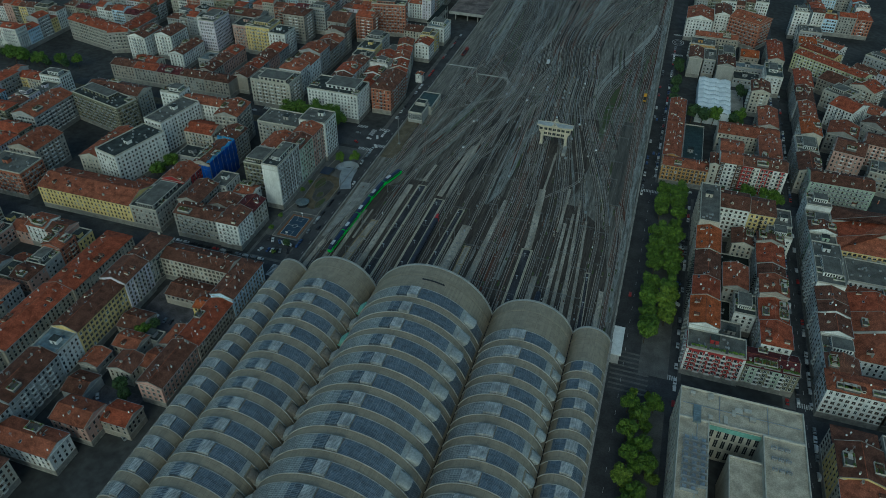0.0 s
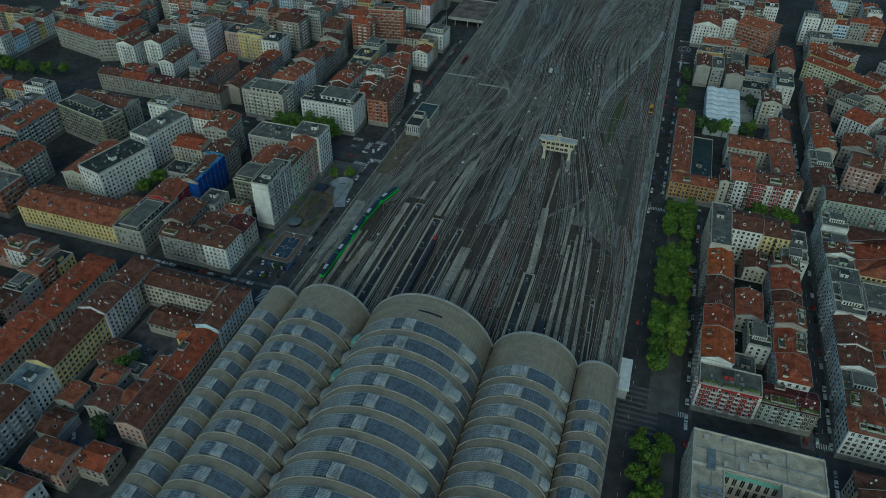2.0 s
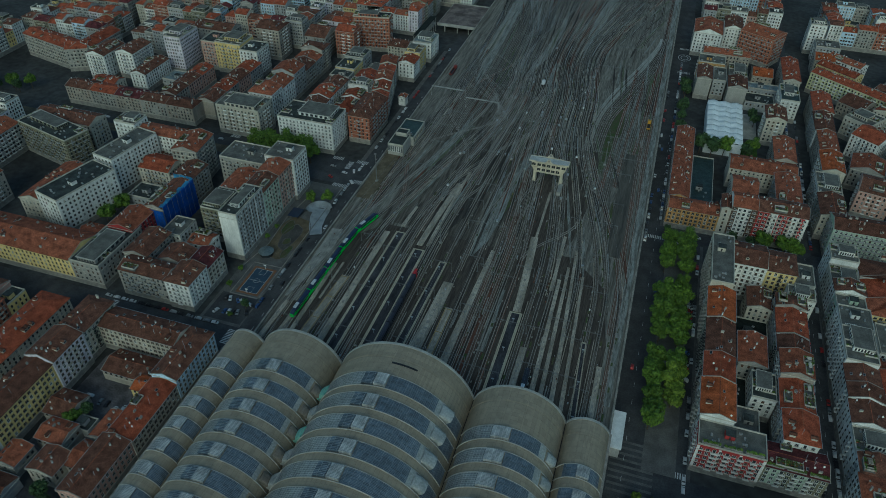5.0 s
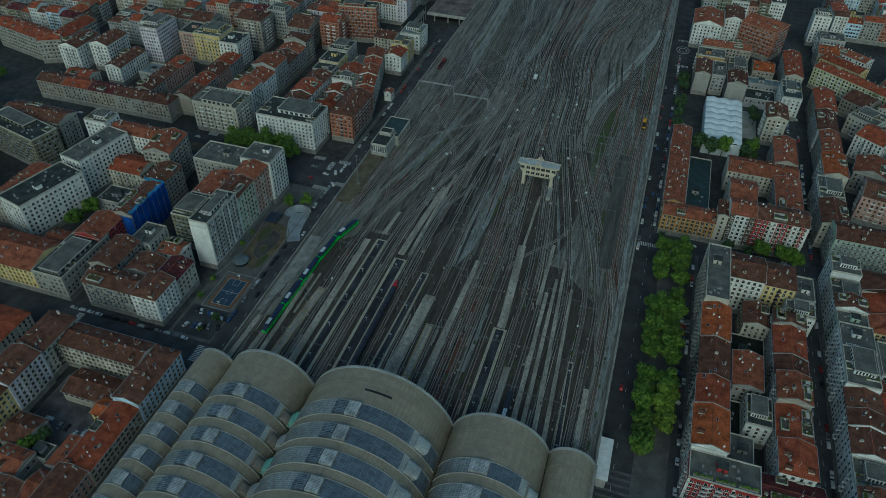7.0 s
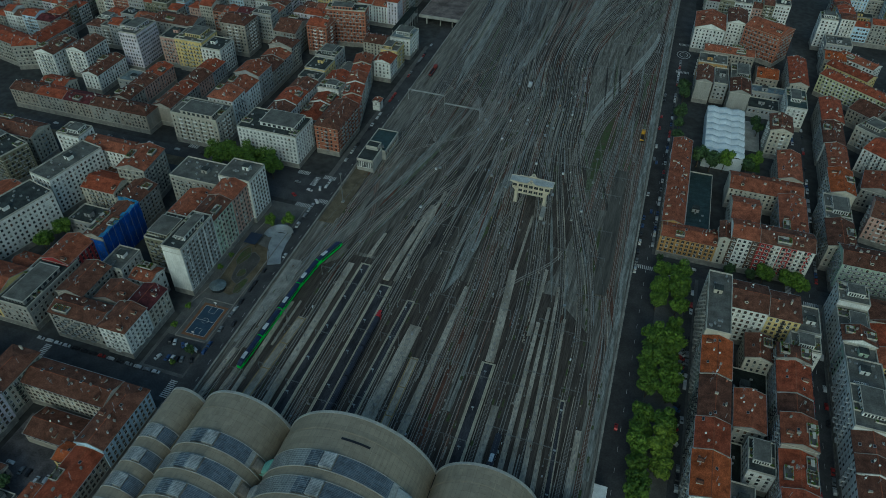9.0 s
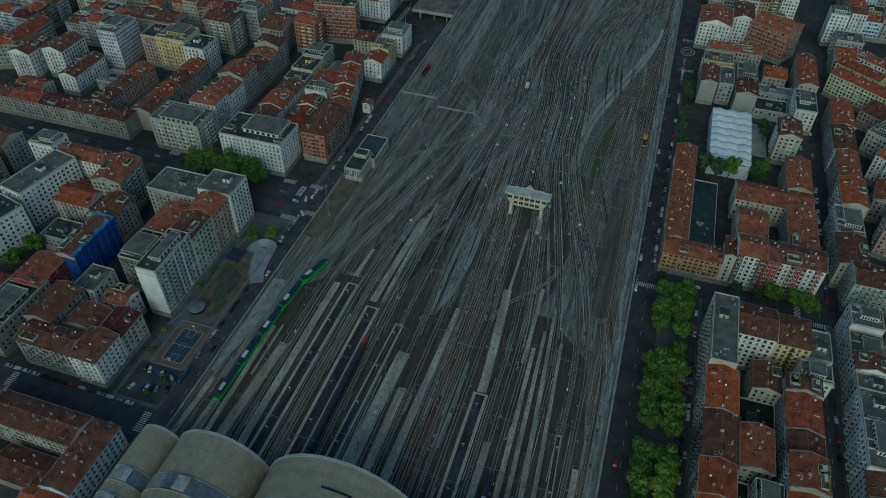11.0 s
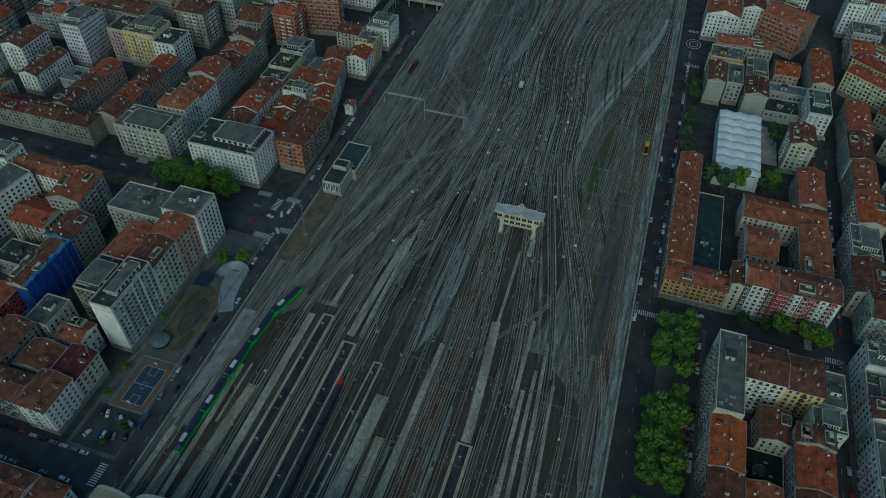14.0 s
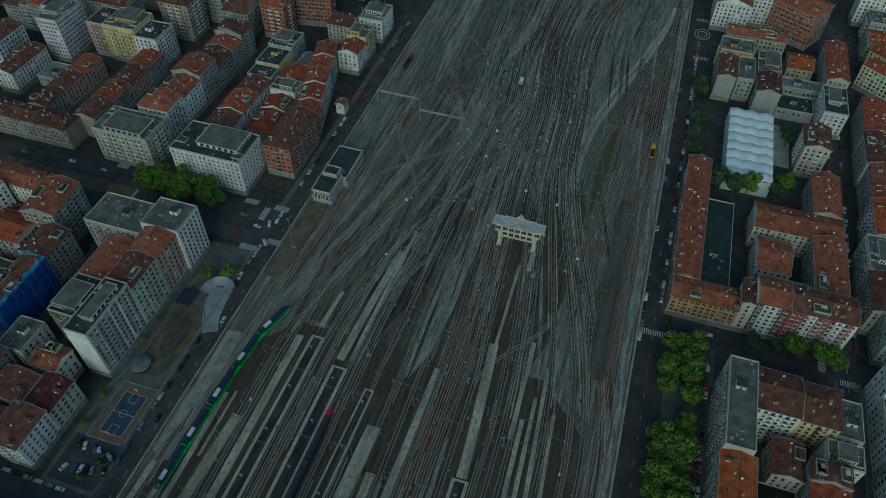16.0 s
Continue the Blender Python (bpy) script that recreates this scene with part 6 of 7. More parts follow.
part("roof_light", bm, "roof_sheet", ob)
orr = random.Random(8)
for k in range(9):
    bm = bmesh.new()
    x, y = (orr.uniform(-26, 24), orr.uniform(10, 24)) if k < 11 else (orr.uniform(12, 25), orr.uniform(-36, 4))
    w, d, hh = orr.uniform(0.5, 1.8), orr.uniform(0.5, 2.2), orr.uniform(0.5, 1.8)
    box(bm, x - w, y - d, 26.06, x + w, y + d, 26.06 + hh)
    box(bm, x - w - 0.1, y - d - 0.1, 26.06 + hh, x + w + 0.1, y + d + 0.1, 26.2 + hh, 1, True)
    part("roof_box", bm, ["plaster_stone", "stone_trim"], ob)
for x0, y0, x1, y1 in ((-27, 17, 27, 17.3), (-10, 9, -9.7, 26), (12, 9, 12.3, 26), (-20, -40, -19.7, 8)):
    bm = bmesh.new()
    box(bm, x0, y0, 26.06, x1, y1, 26.45)
    part("roof_duct", bm, "zinc", ob)
bm = bmesh.new()
box(bm, 0, -50, 23, 6, -30, 23.6)
part("roof_light", bm, "cloth_white", ob)

# the signal cabin over the tracks
ob = base("signal_cabin", (31.4, 210.6, 0), "cream stone signal cabin bridging tracks, with flat grey roof", "signal cabin")
for x in (-9.6, 9.6):
    bm = bmesh.new()
    box(bm, x - 0.9, -2.3, 0, x + 0.9, 2.3, 12.0)
    box(bm, x - 1.3, -2.8, 0, x + 1.3, 2.8, 1.4)
    # the bracket that carries the overhanging upper storey
    side = 1 if x > 0 else -1
    for y in (-2.2, 1.6):
        quad(bm, ((x + side * 0.9, y, 9.4), (x + side * 2.6, y, 12.0), (x + side * 2.6, y + 0.6, 12.0), (x + side * 0.9, y + 0.6, 9.4)))
        for q in (y, y + 0.6):
            quad(bm, ((x + side * 0.9, q, 9.4), (x + side * 2.6, q, 12.0), (x + side * 0.9, q, 12.0)))
    part("pier", bm, "cabin_stone", ob)
bm = bmesh.new()
box(bm, -8.7, -2.6, 8.4, 8.7, 2.6, 12.2, 0, True)
box(bm, -12.2, -2.9, 12.2, 12.2, 2.9, 16.6, 0, True)
for z, e in ((8.3, 8.9), (12.1, 12.4), (16.2, 12.6)):
    box(bm, -e, -3.15, z, e, 3.15, z + 0.4, 0, True)
part("body", bm, "cabin_stone", ob)
cabin_win = window_mesh("window", 2.5, 2.0, "", "cabin_stone")
for k in range(5):
    again("window", cabin_win, ob, Matrix.Translation((-6.8 + k * 3.4, -2.6, 9.4)))
    again("window", cabin_win, ob, Matrix.Translation((-6.8 + k * 3.4, -2.9, 13.5)))
for s in (1, -1):
    again("window", cabin_win, ob, Matrix.Translation((s * 10.6, -2.9, 13.5)))
    again("window", cabin_win, ob, Matrix.Translation((s * 12.2, 0, 13.5)) @ Matrix.Rotation(radians(90 * s), 4, "Z"))
bm = bmesh.new()
box(bm, -14.2, -3.4, 16.7, 14.2, 3.4, 17.15, 1, True)
box(bm, -9.0, -4.1, 16.72, 9.0, 4.1, 17.2, 1, True)
for q in ((-14.2, -3.4, -9.0, -3.1), (9.0, -3.4, 14.2, -3.1), (-9.0, -4.1, 9.0, -3.8), (-14.2, 3.1, -9.0, 3.4), (9.0, 3.1, 14.2, 3.4), (-9.0, 3.8, 9.0, 4.1), (-14.2, -3.1, -13.9, 3.1), (13.9, -3.1, 14.2, 3.1)):
    box(bm, q[0], q[1], 17.1, q[2], q[3], 17.6, 1)
box(bm, -13.9, -3.1, 17.15, 13.9, 3.1, 17.3, 0)
part("roof", bm, ["roof_pale", "cabin_stone"], ob)
for y in (-4.05, 3.55):
    bm = bmesh.new()
    n = 16
    fan = [bm.verts.new((2.6 * math.cos(math.pi * i / n), y, 17.5 + 1.5 * math.sin(math.pi * i / n))) for i in range(n + 1)]
    f = bm.faces.new(fan)
    out = bmesh.ops.extrude_face_region(bm, geom=[f])["geom"]
    bmesh.ops.translate(bm, vec=(0, 0.5, 0), verts=[g for g in out if isinstance(g, bmesh.types.BMVert)])
    bmesh.ops.create_cone(bm, cap_ends=True, segments=20, radius1=1.25, radius2=1.25, depth=0.7, matrix=Matrix.Translation((0, y + 0.25, 19.2)) @ Matrix.Rotation(radians(90), 4, "X"))
    pediment = part("pediment", bm, "cabin_stone", ob, "rounded stone pediment with a medallion")
    bm = bmesh.new()
    bmesh.ops.create_cone(bm, cap_ends=True, segments=20, radius1=0.9, radius2=0.9, depth=0.76, matrix=Matrix.Translation((0, y + 0.25, 19.2)) @ Matrix.Rotation(radians(90), 4, "X"))
    part("medallion", bm, "stone_base", pediment, "round grey medallion")
bm = bmesh.new()
box(bm, 9.5, -16, 0, 12.0, -5.5, 3.0)
box(bm, 9.3, -16.2, 3.0, 12.2, -5.3, 3.2, 0, True)
part("annex", bm, "concrete", ob)

# the overpass at the far end of the west street
ob = base("overpass", (-114, 463, STREET), "grey concrete road overpass with parapets on round piers", "overpass")
bm = bmesh.new()
box(bm, -21, 0, 7.2, 20.5, 60, 9.2, 0, True)
part("deck", bm, "concrete", ob)
bm = bmesh.new()
quad(bm, ((-20.5, 0.6, 9.22), (20, 0.6, 9.22), (20, 59, 9.22), (-20.5, 59, 9.22)))
part("surface", bm, "overpass_paving", ob, "faded pinkish paving")
for q in ((-21, 0, 20.5, 0.5), (-21, 59.5, 20.5, 60)):
    bm = bmesh.new()
    box(bm, q[0], q[1], 9.2, q[2], q[3], 10.3)
    part("parapet", bm, "concrete", ob)
for x in (-14, 0, 12):
    for y in (4, 30, 55):
        bm = bmesh.new()
        bmesh.ops.create_cone(bm, cap_ends=True, segments=12, radius1=0.7, radius2=0.7, depth=7.2, matrix=Matrix.Translation((x, y, 3.6)))
        part("pier", bm, "concrete", ob)
ob = base("roofed_ramp", (-140.5, 440, STREET), "long roofed concrete ramp beside the overpass", "ramp")
bm = bmesh.new()
box(bm, -3.2, -27, 8.0, 3.2, 27, 9.0, 0, True)
part("deck", bm, "concrete", ob)
bm = bmesh.new()
box(bm, -3.4, -27, 14.6, 3.4, 27, 15.0, 0, True)
box(bm, -2.6, -26, 15.0, 2.6, 26, 15.12)
part("roof", bm, "roof_dark", ob)
for k in range(9):
    bm = bmesh.new()
    for x in (-3.0, 3.0):
        box(bm, x - 0.25, -26 + 6.4 * k, 0, x + 0.25, -25.5 + 6.4 * k, 14.6)
    part("post_pair", bm, "concrete", ob)

# the control building beside the west street
ob = base("control_building", (-84, 222, 0), "pale concrete control building with dark flat roofs", "building")
for x0, y0, x1, y1, hh in ((-6.5, -15, 5.5, 2, 9.5), (-7.5, 2, 8, 28, 7.5), (-5, -2, 4, 5, 12)):
    bm = bmesh.new()
    box(bm, x0, y0, STREET, x1, y1, hh)
    part("wall", bm, "plaster_stone", ob)
    bm = bmesh.new()
    quad(bm, ((x0 + 0.3, y0 + 0.3, hh + 0.05), (x1 - 0.3, y0 + 0.3, hh + 0.05), (x1 - 0.3, y1 - 0.3, hh + 0.05), (x0 + 0.3, y1 - 0.3, hh + 0.05)))
    part("roof", bm, "roof_green_sheet" if y1 > 20 else "roof_felt", ob)
    for r in ((x0, y0, x1, y0 + 0.3), (x0, y1 - 0.3, x1, y1), (x0, y0, x0 + 0.3, y1), (x1 - 0.3, y0, x1, y1)):
        bm = bmesh.new()
        box(bm, r[0] - 0.1, r[1] - 0.1, hh - 0.7, r[2] + 0.1, r[3] + 0.1, hh + 0.6)
        part("parapet", bm, "stone_trim", ob)
strip_win = window_mesh("window", 1.3, 4.5, "", "white_paint")
for k in range(7):
    again("window", strip_win, ob, Matrix.Translation((-5.6 + 1.7 * k, -15, 3.5)))
    again("window", cabin_win, ob, Matrix.Translation((8, 4 + 3.4 * k, 3.2)) @ Matrix.Rotation(radians(90), 4, "Z"))
for k in range(5):
    again("air_conditioner", UNIT, ob, Matrix.Translation((2 + 1.4 * (k % 3), 6 + 2 * (k // 3), 7.6)))

# the white marquee
ob = base("marquee", (153, 342.5, STREET), "long white fabric marquee with a ribbed roof", "marquee")
for k in range(8):
    bm = bmesh.new()
    y = -35.5 + k * 8.875
    n = 8
    rows = [[bm.verts.new((x, y + 8.875 * i / n, 11.2 + 1.3 * math.sin(math.pi * i / n) + (1.1 if x in (-9.3, 0, 9.3) else 0.0))) for x in (-14, -9.3, -4.7, 0, 4.7, 9.3, 14)] for i in range(n + 1)]
    for a, b in zip(rows, rows[1:]):
        for i in range(6):
            bm.faces.new((a[i], a[i + 1], b[i + 1], b[i]))
    part("roof_bay", bm, "cloth_white", ob)
for x0, y0, x1, y1 in ((-14, -35.5, 14, -35.3), (-14, 35.3, 14, 35.5), (-14, -35.5, -13.8, 35.5), (13.8, -35.5, 14, 35.5)):
    bm = bmesh.new()
    box(bm, x0, y0, 0, x1, y1, 11.3)
    part("side_sheet", bm, "cloth_white", ob)

# the entrance canopy beside the shed
ob = base("station_annex", (106.5, 10, STREET), "narrow white-roofed annex at the retaining wall", "building")
bm = bmesh.new()
box(bm, -2.6, -11, 0, 3.0, 11, 7.2)
part("wall", bm, "plaster_grey", ob)
bm = bmesh.new()
box(bm, -3.0, -11.6, 7.2, 3.6, 11.6, 7.6, 0, True)
box(bm, -2.4, -10.8, 7.6, 3.0, 10.8, 7.75, 0)
part("roof", bm, "white_paint", ob)

# ---- the garden beside the marquee ----
sheet("garden_lawn", [(168.5, 312, 181, 333)], STREET + 0.16, "lawn", "bright green garden lawn beside the marquee", "lawn")
sheet("yard_paving", [(168.5, 340, 181, 384)], STREET + 0.03, "concrete", "pale concrete yard between low houses", "yard")

# ---- the small park ----
bm = bmesh.new()
quad(bm, ((-130, 42, STREET + 0.16), (-112, 42, STREET + 0.16), (-112, 72, STREET + 0.16), (-130, 72, STREET + 0.16)))
thing("court_surround", bm, "paving", "paved surround of a ball court", "paving", kind="structure")
ob = base("ball_court", (-120.5, 57, STREET + 0.18), "blue ball court with orange border and white lines", "ball court")
bm = bmesh.new()
box(bm, -7.6, -12.6, 0, 7.6, 12.6, 0.05)
part("border", bm, "court_orange", ob)
bm = bmesh.new()
box(bm, -5.9, -10.9, 0.05, 5.9, 10.9, 0.08)
part("playing_field", bm, "court_blue", ob)
for x0, y0, x1, y1 in ((-5.8, -0.1, 5.8, 0.1), (-5.9, -10.9, -5.7, 10.9), (5.7, -10.9, 5.9, 10.9), (-5.8, -10.9, 5.8, -10.7), (-5.8, 10.7, 5.8, 10.9), (-2, -10.8, -1.85, -6), (1.85, -10.8, 2, -6), (-2, -6.1, 2, -5.95), (-2, 6, -1.85, 10.8), (1.85, 6, 2, 10.8), (-2, 5.95, 2, 6.1)):
    bm = bmesh.new()
    box(bm, x0, y0, 0.08, x1, y1, 0.1)
    part("court_line", bm, "road_paint", ob)
bm = bmesh.new()
for i in range(24):
    a, b = 2 * math.pi * i / 24, 2 * math.pi * (i + 1) / 24
    quad(bm, [(r * math.cos(t), r * math.sin(t), 0.1) for r, t in ((1.8, a), (1.95, a), (1.95, b), (1.8, b))])
part("court_line", bm, "road_paint", ob)
for x in (-7.9, 7.9):
    for k in range(9):
        bm = bmesh.new()
        box(bm, x - 0.04, -12.6 + 3.15 * k, 0, x + 0.04, -12.52 + 3.15 * k, 3.2)
        part("fence_post", bm, "dark_metal", ob)
for y in (-11.6, 11.6):
    bm = bmesh.new()
    box(bm, -0.08, y - 0.08, 0, 0.08, y + 0.08, 3.2)
    box(bm, -0.9, y - 0.05, 2.6, 0.9, y + 0.05, 3.6, 0, True)
    part("hoop_stand", bm, "white_paint", ob)


def blob(cx, cy, rx, ry, seed, z, material, name, label, category="park ground"):
    r = random.Random(seed)
    bm = bmesh.new()
    ph = [r.uniform(0, 6) for _ in range(3)]
    ring = [(cx + rx * math.cos(t) * (1 + 0.1 * math.sin(3 * t + ph[0])), cy + ry * math.sin(t) * (1 + 0.08 * math.sin(4 * t + ph[1])), z) for t in [2 * math.pi * i / 36 for i in range(36)]]
    bm.faces.new([bm.verts.new(p) for p in ring])
    edge = bmesh.new()
    strip(edge, [p[:2] for p in ring] + [ring[0][:2]], 0.16, z, z + 0.12)
    thing("park_kerb", edge, "paving", "low grey kerb round a park bed", "kerb", kind="structure")
    return thing(name, bm, material, label, category, kind="structure")


blob(-122, 102, 11, 24, 1, STREET + 0.17, "park_soil", "park_soil", "brown trodden soil of a small park")
blob(-121, 103, 5.5, 14, 2, STREET + 0.19, "courtyard_ground", "park_path", "grey winding park path")
blob(-121, 98, 2.6, 3.6, 3, STREET + 0.22, "grass", "park_lawn", "round patch of worn grass")
blob(-127, 112, 3.4, 8, 4, STREET + 0.21, "grass", "park_lawn", "worn grass strip in the park")
blob(-116, 88, 2.6, 7, 5, STREET + 0.21, "grass", "park_lawn", "worn grass strip in the park")
for pts in ([(-111.5, 44), (-111.5, 168)], [(-136, 66), (-131, 92), (-133, 120), (-130, 150)], [(-130.5, 43), (-130.5, 72.5)], [(-130.5, 72.5), (-112, 72.8)], [(-130.5, 42.5), (-112, 42.8)]):
    bm = bmesh.new()
    strip(bm, pts, 0.22, STREET + 0.14, STREET + 0.5)
    thing("park_wall", bm, "stone_base", "low grey stone wall edging the park", "low wall", kind="structure")
ob = base("skate_bowl", (-115, 127, STREET + 0.15), "curved pale blue concrete bowl with a raised rim", "skate bowl")
bm = bmesh.new()
n = 20
rows = []
for i in range(n + 1):
    t = math.pi * (0.15 + 0.95 * i / n)
    rows.append([bm.verts.new((r * math.cos(t), 8 + r * math.sin(t) * 1.1, z)) for r, z in ((4.5, 0.1), (7.0, 0.4), (8.6, 2.4), (9.2, 2.5), (9.4, 0.0))])
for a, b in zip(rows, rows[1:]):
    for k in range(4):
        bm.faces.new((a[k], b[k], b[k + 1], a[k + 1])).smooth = True
part("rim", bm, "zinc", ob)
bm = bmesh.new()
strip(bm, [(1, 12), (2, 2), (5, -8), (9, -16)], [6, 5.5, 4.5, 4], 0, 0.12)
part("floor_slab", bm, "zinc", ob)
ob = base("solar_canopy", (-128, 126, STREET + 0.15), "low canopy with dark blue panels on posts", "canopy")
bm = bmesh.new()
box(bm, -4, -5, 2.6, 4, 5, 2.8, 0, True)
part("panel", bm, "solar", ob)
for x, y in ((-3.6, -4.6), (3.6, -4.6), (-3.6, 4.6), (3.6, 4.6)):
    bm = bmesh.new()
    box(bm, x - 0.1, y - 0.1, 0, x + 0.1, y + 0.1, 2.6)
    part("post", bm, "dark_metal", ob)
ob = base("kiosk", (-127, 82, STREET + 0.15), "round glazed kiosk with a grey roof", "kiosk")
for name_, r1, r2, z0, z1, material in (("wall", 4.2, 4.2, 0, 2.8, "window_glass"), ("roof", 5.0, 1.0, 2.8, 4.0, "roof_sheet")):
    bm = bmesh.new()
    bmesh.ops.create_cone(bm, cap_ends=True, segments=18, radius1=r1, radius2=r2, depth=z1 - z0, matrix=Matrix.Translation((0, 0, (z0 + z1) / 2)))
    part(name_, bm, material, ob)

# ---- trees ----


def tree_kind(name, height, spread, leaf, seed, leaves=1500):
    r = random.Random(seed)
    ob = base(name, (0, 0, -900), "", "tree")
    bm = bmesh.new()
    limbs = [((0, 0, 0), (r.uniform(-0.3, 0.3), r.uniform(-0.3, 0.3), height * 0.45), 0.34, 0.22)]
    tips = []
    for k in range(6):
        a = k * 1.05 + r.uniform(-0.3, 0.3)
        tip = (math.cos(a) * spread * 0.55, math.sin(a) * spread * 0.55, height * r.uniform(0.62, 0.85))
        tips.append(tip)
        limbs.append((limbs[0][1], tip, 0.17, 0.05))
    for p, q, r0, r1 in limbs:
        p, q = Vector(p), Vector(q)
        d = (q - p).normalized()
        s = d.orthogonal().normalized()
        t = d.cross(s)
        ra, rb = [], []
        for i in range(6):
            c, e = math.cos(i * math.pi / 3), math.sin(i * math.pi / 3)
            ra.append(bm.verts.new(p + (s * c + t * e) * r0))
            rb.append(bm.verts.new(q + (s * c + t * e) * r1))
        for i in range(6):
            bm.faces.new((ra[i], ra[(i + 1) % 6], rb[(i + 1) % 6], rb[i]))
    part("trunk", bm, "bark", ob)
    centres = [Vector((0, 0, height * 0.72))] + [Vector(t) for t in tips] + [Vector((r.uniform(-0.6, 0.6) * spread, r.uniform(-0.6, 0.6) * spread, height * r.uniform(0.55, 0.95))) for _ in range(9)]
    verts, faces = [], []
    for k in range(leaves):
        c = r.choice(centres)
        d = Vector((r.gauss(0, 1), r.gauss(0, 1), r.gauss(0, 0.8))).normalized() * spread * 0.42 * r.uniform(0.55, 1.0)
        p = c + d
        n = (d.normalized() + Vector((r.uniform(-0.7, 0.7), r.uniform(-0.7, 0.7), r.uniform(-0.2, 0.9)))).normalized()
        s = n.orthogonal().normalized()
        s = Matrix.Rotation(r.uniform(0, 6.3), 3, n) @ s
        t = n.cross(s)
        w = r.uniform(0.42, 0.8)
        i = len(verts)
        verts += [p + s * w, p + t * w * 0.7 + n * 0.08, p - s * w, p - t * w * 0.7 + n * 0.08]
        faces.append((i, i + 1, i + 2, i + 3))
    me = bpy.data.meshes.new("crown")
    me.from_pydata([v[:] for v in verts], [], faces)
    me.materials.append(MATS[leaf])
    crown = new("crown", me)
    crown.parent = ob
    return ob


PLANE = [tree_kind("plane_tree", 15, 6.0, "leaf", s, 2400) for s in (1, 2, 3)] + [tree_kind("plane_tree", 14.5, 5.8, "leaf_yellow", 4, 2400)]
DARKTREE = [tree_kind("dark_tree", 12, 4.6, "leaf_dark", s, 1500) for s in (5, 6)]
SMALL = [tree_kind("small_tree", 8, 3.0, "leaf", 8, 900), tree_kind("small_tree", 8, 3.2, "leaf_yellow", 9, 900)]
tr = random.Random(5)


def plant(kinds, x, y, label, group, size=1.0, z=STREET):
    k = tr.choice(kinds)
    ob = copy_thing(k, Matrix.Translation((x, y, z)) @ Matrix.Rotation(tr.uniform(0, 6.3), 4, "Z") @ Matrix.Scale(size * tr.uniform(0.88, 1.12), 4))
    return tagged(ob, label, "tree", group)


for y in range(20, 178, 9):
    for x in (121.5, 131.5):
        if x > 130 and y in (20, 29) or y in (74, 137) or (x < 125 and y == 128):
            continue
        kind = [PLANE[3]] if 24 < y < 62 and x > 124 else PLANE[:3]
        plant(kind, x + tr.uniform(-1, 1), y + tr.uniform(-1.5, 1.5), "tall leafy street tree with a broad green crown", "avenue trees")
for x, y in ((118, -34), (124, -40), (119, -52), (127, -58), (121, -66), (130, -70), (119, -80), (126, -86), (122, -96), (130, -104), (120, -112), (127, -122), (121, -132)):
    plant(PLANE, x, y, "leafy street tree with a green crown", "avenue trees", 0.85)
    plant(PLANE, x + 3.5, y - 5, "leafy street tree with a green crown", "avenue trees", 0.6)
for x, y in ((120, -22), (128, -24), (131, -30)):
    plant(SMALL + [PLANE[0]], x, y, "leafy street tree on a paved island", "avenue trees", 0.8)
for x, y in ((-196, 194), (-188, 198), (-180, 192), (-172, 197), (-163, 192), (-155, 196), (-148, 190), (-168, 188), (-186, 189)):
    plant(PLANE[:3], x, y, "broad green tree on the avenue's island", "square trees", 1.2)
for x, y, s in ((-138, -106, 1.0), (-149, -61, 0.8), (-153, -67, 0.7), (-133, -110, 0.7), (-243, 76, 1.1), (-240, 90, 1.0), (233, 206, 1.0), (246, 204, 0.9), (262, 207, 0.9), (-124, 142, 0.6), (-113, 146, 0.7)):
    plant(PLANE[:3] + DARKTREE, x, y, "green courtyard tree with an uneven crown", "courtyard trees", s)
for x, y, s in ((160, 189, 0.8), (172, 190, 0.7), (180, 190, 1.05), (193, 189, 1.0), (199, 187, 0.9), (119, 190, 0.55)):
    plant(DARKTREE + [PLANE[0]], x, y, "green tree in the cross street", "street trees", s)
for x, y, s in ((119, 406, 1.0), (120, 396, 0.9), (120, 372, 0.9), (119, 362, 0.9), (119, 348, 0.8), (119, 329, 0.8), (136, 304, 1.0), (145, 301, 1.0), (154, 304, 0.9), (175, 314, 0.9), (170, 306, 0.8), (176, 372, 0.8), (178, 362, 0.7)):
    plant(PLANE[:3] + DARKTREE, x, y, "green tree beside the street", "street trees", s * 1.25)
for x, y in ((-114, 33), (-119, 24), (-133, 47), (-134, 62), (-133.5, 96), (-133, 108)):
    plant(SMALL + DARKTREE, x, y, "small green tree beside the parking lot and park", "park trees", 0.6)
for k in range(16):
    plant(DARKTREE + PLANE[:2], -530 + 6.4 * k, 214 + tr.uniform(-8, 8), "tree in a distant green belt", "green belt")
for k in (*PLANE, *DARKTREE, *SMALL):
    for o in (*k.children_recursive, k):
        bpy.data.objects.remove(o)

# ---- trains ----


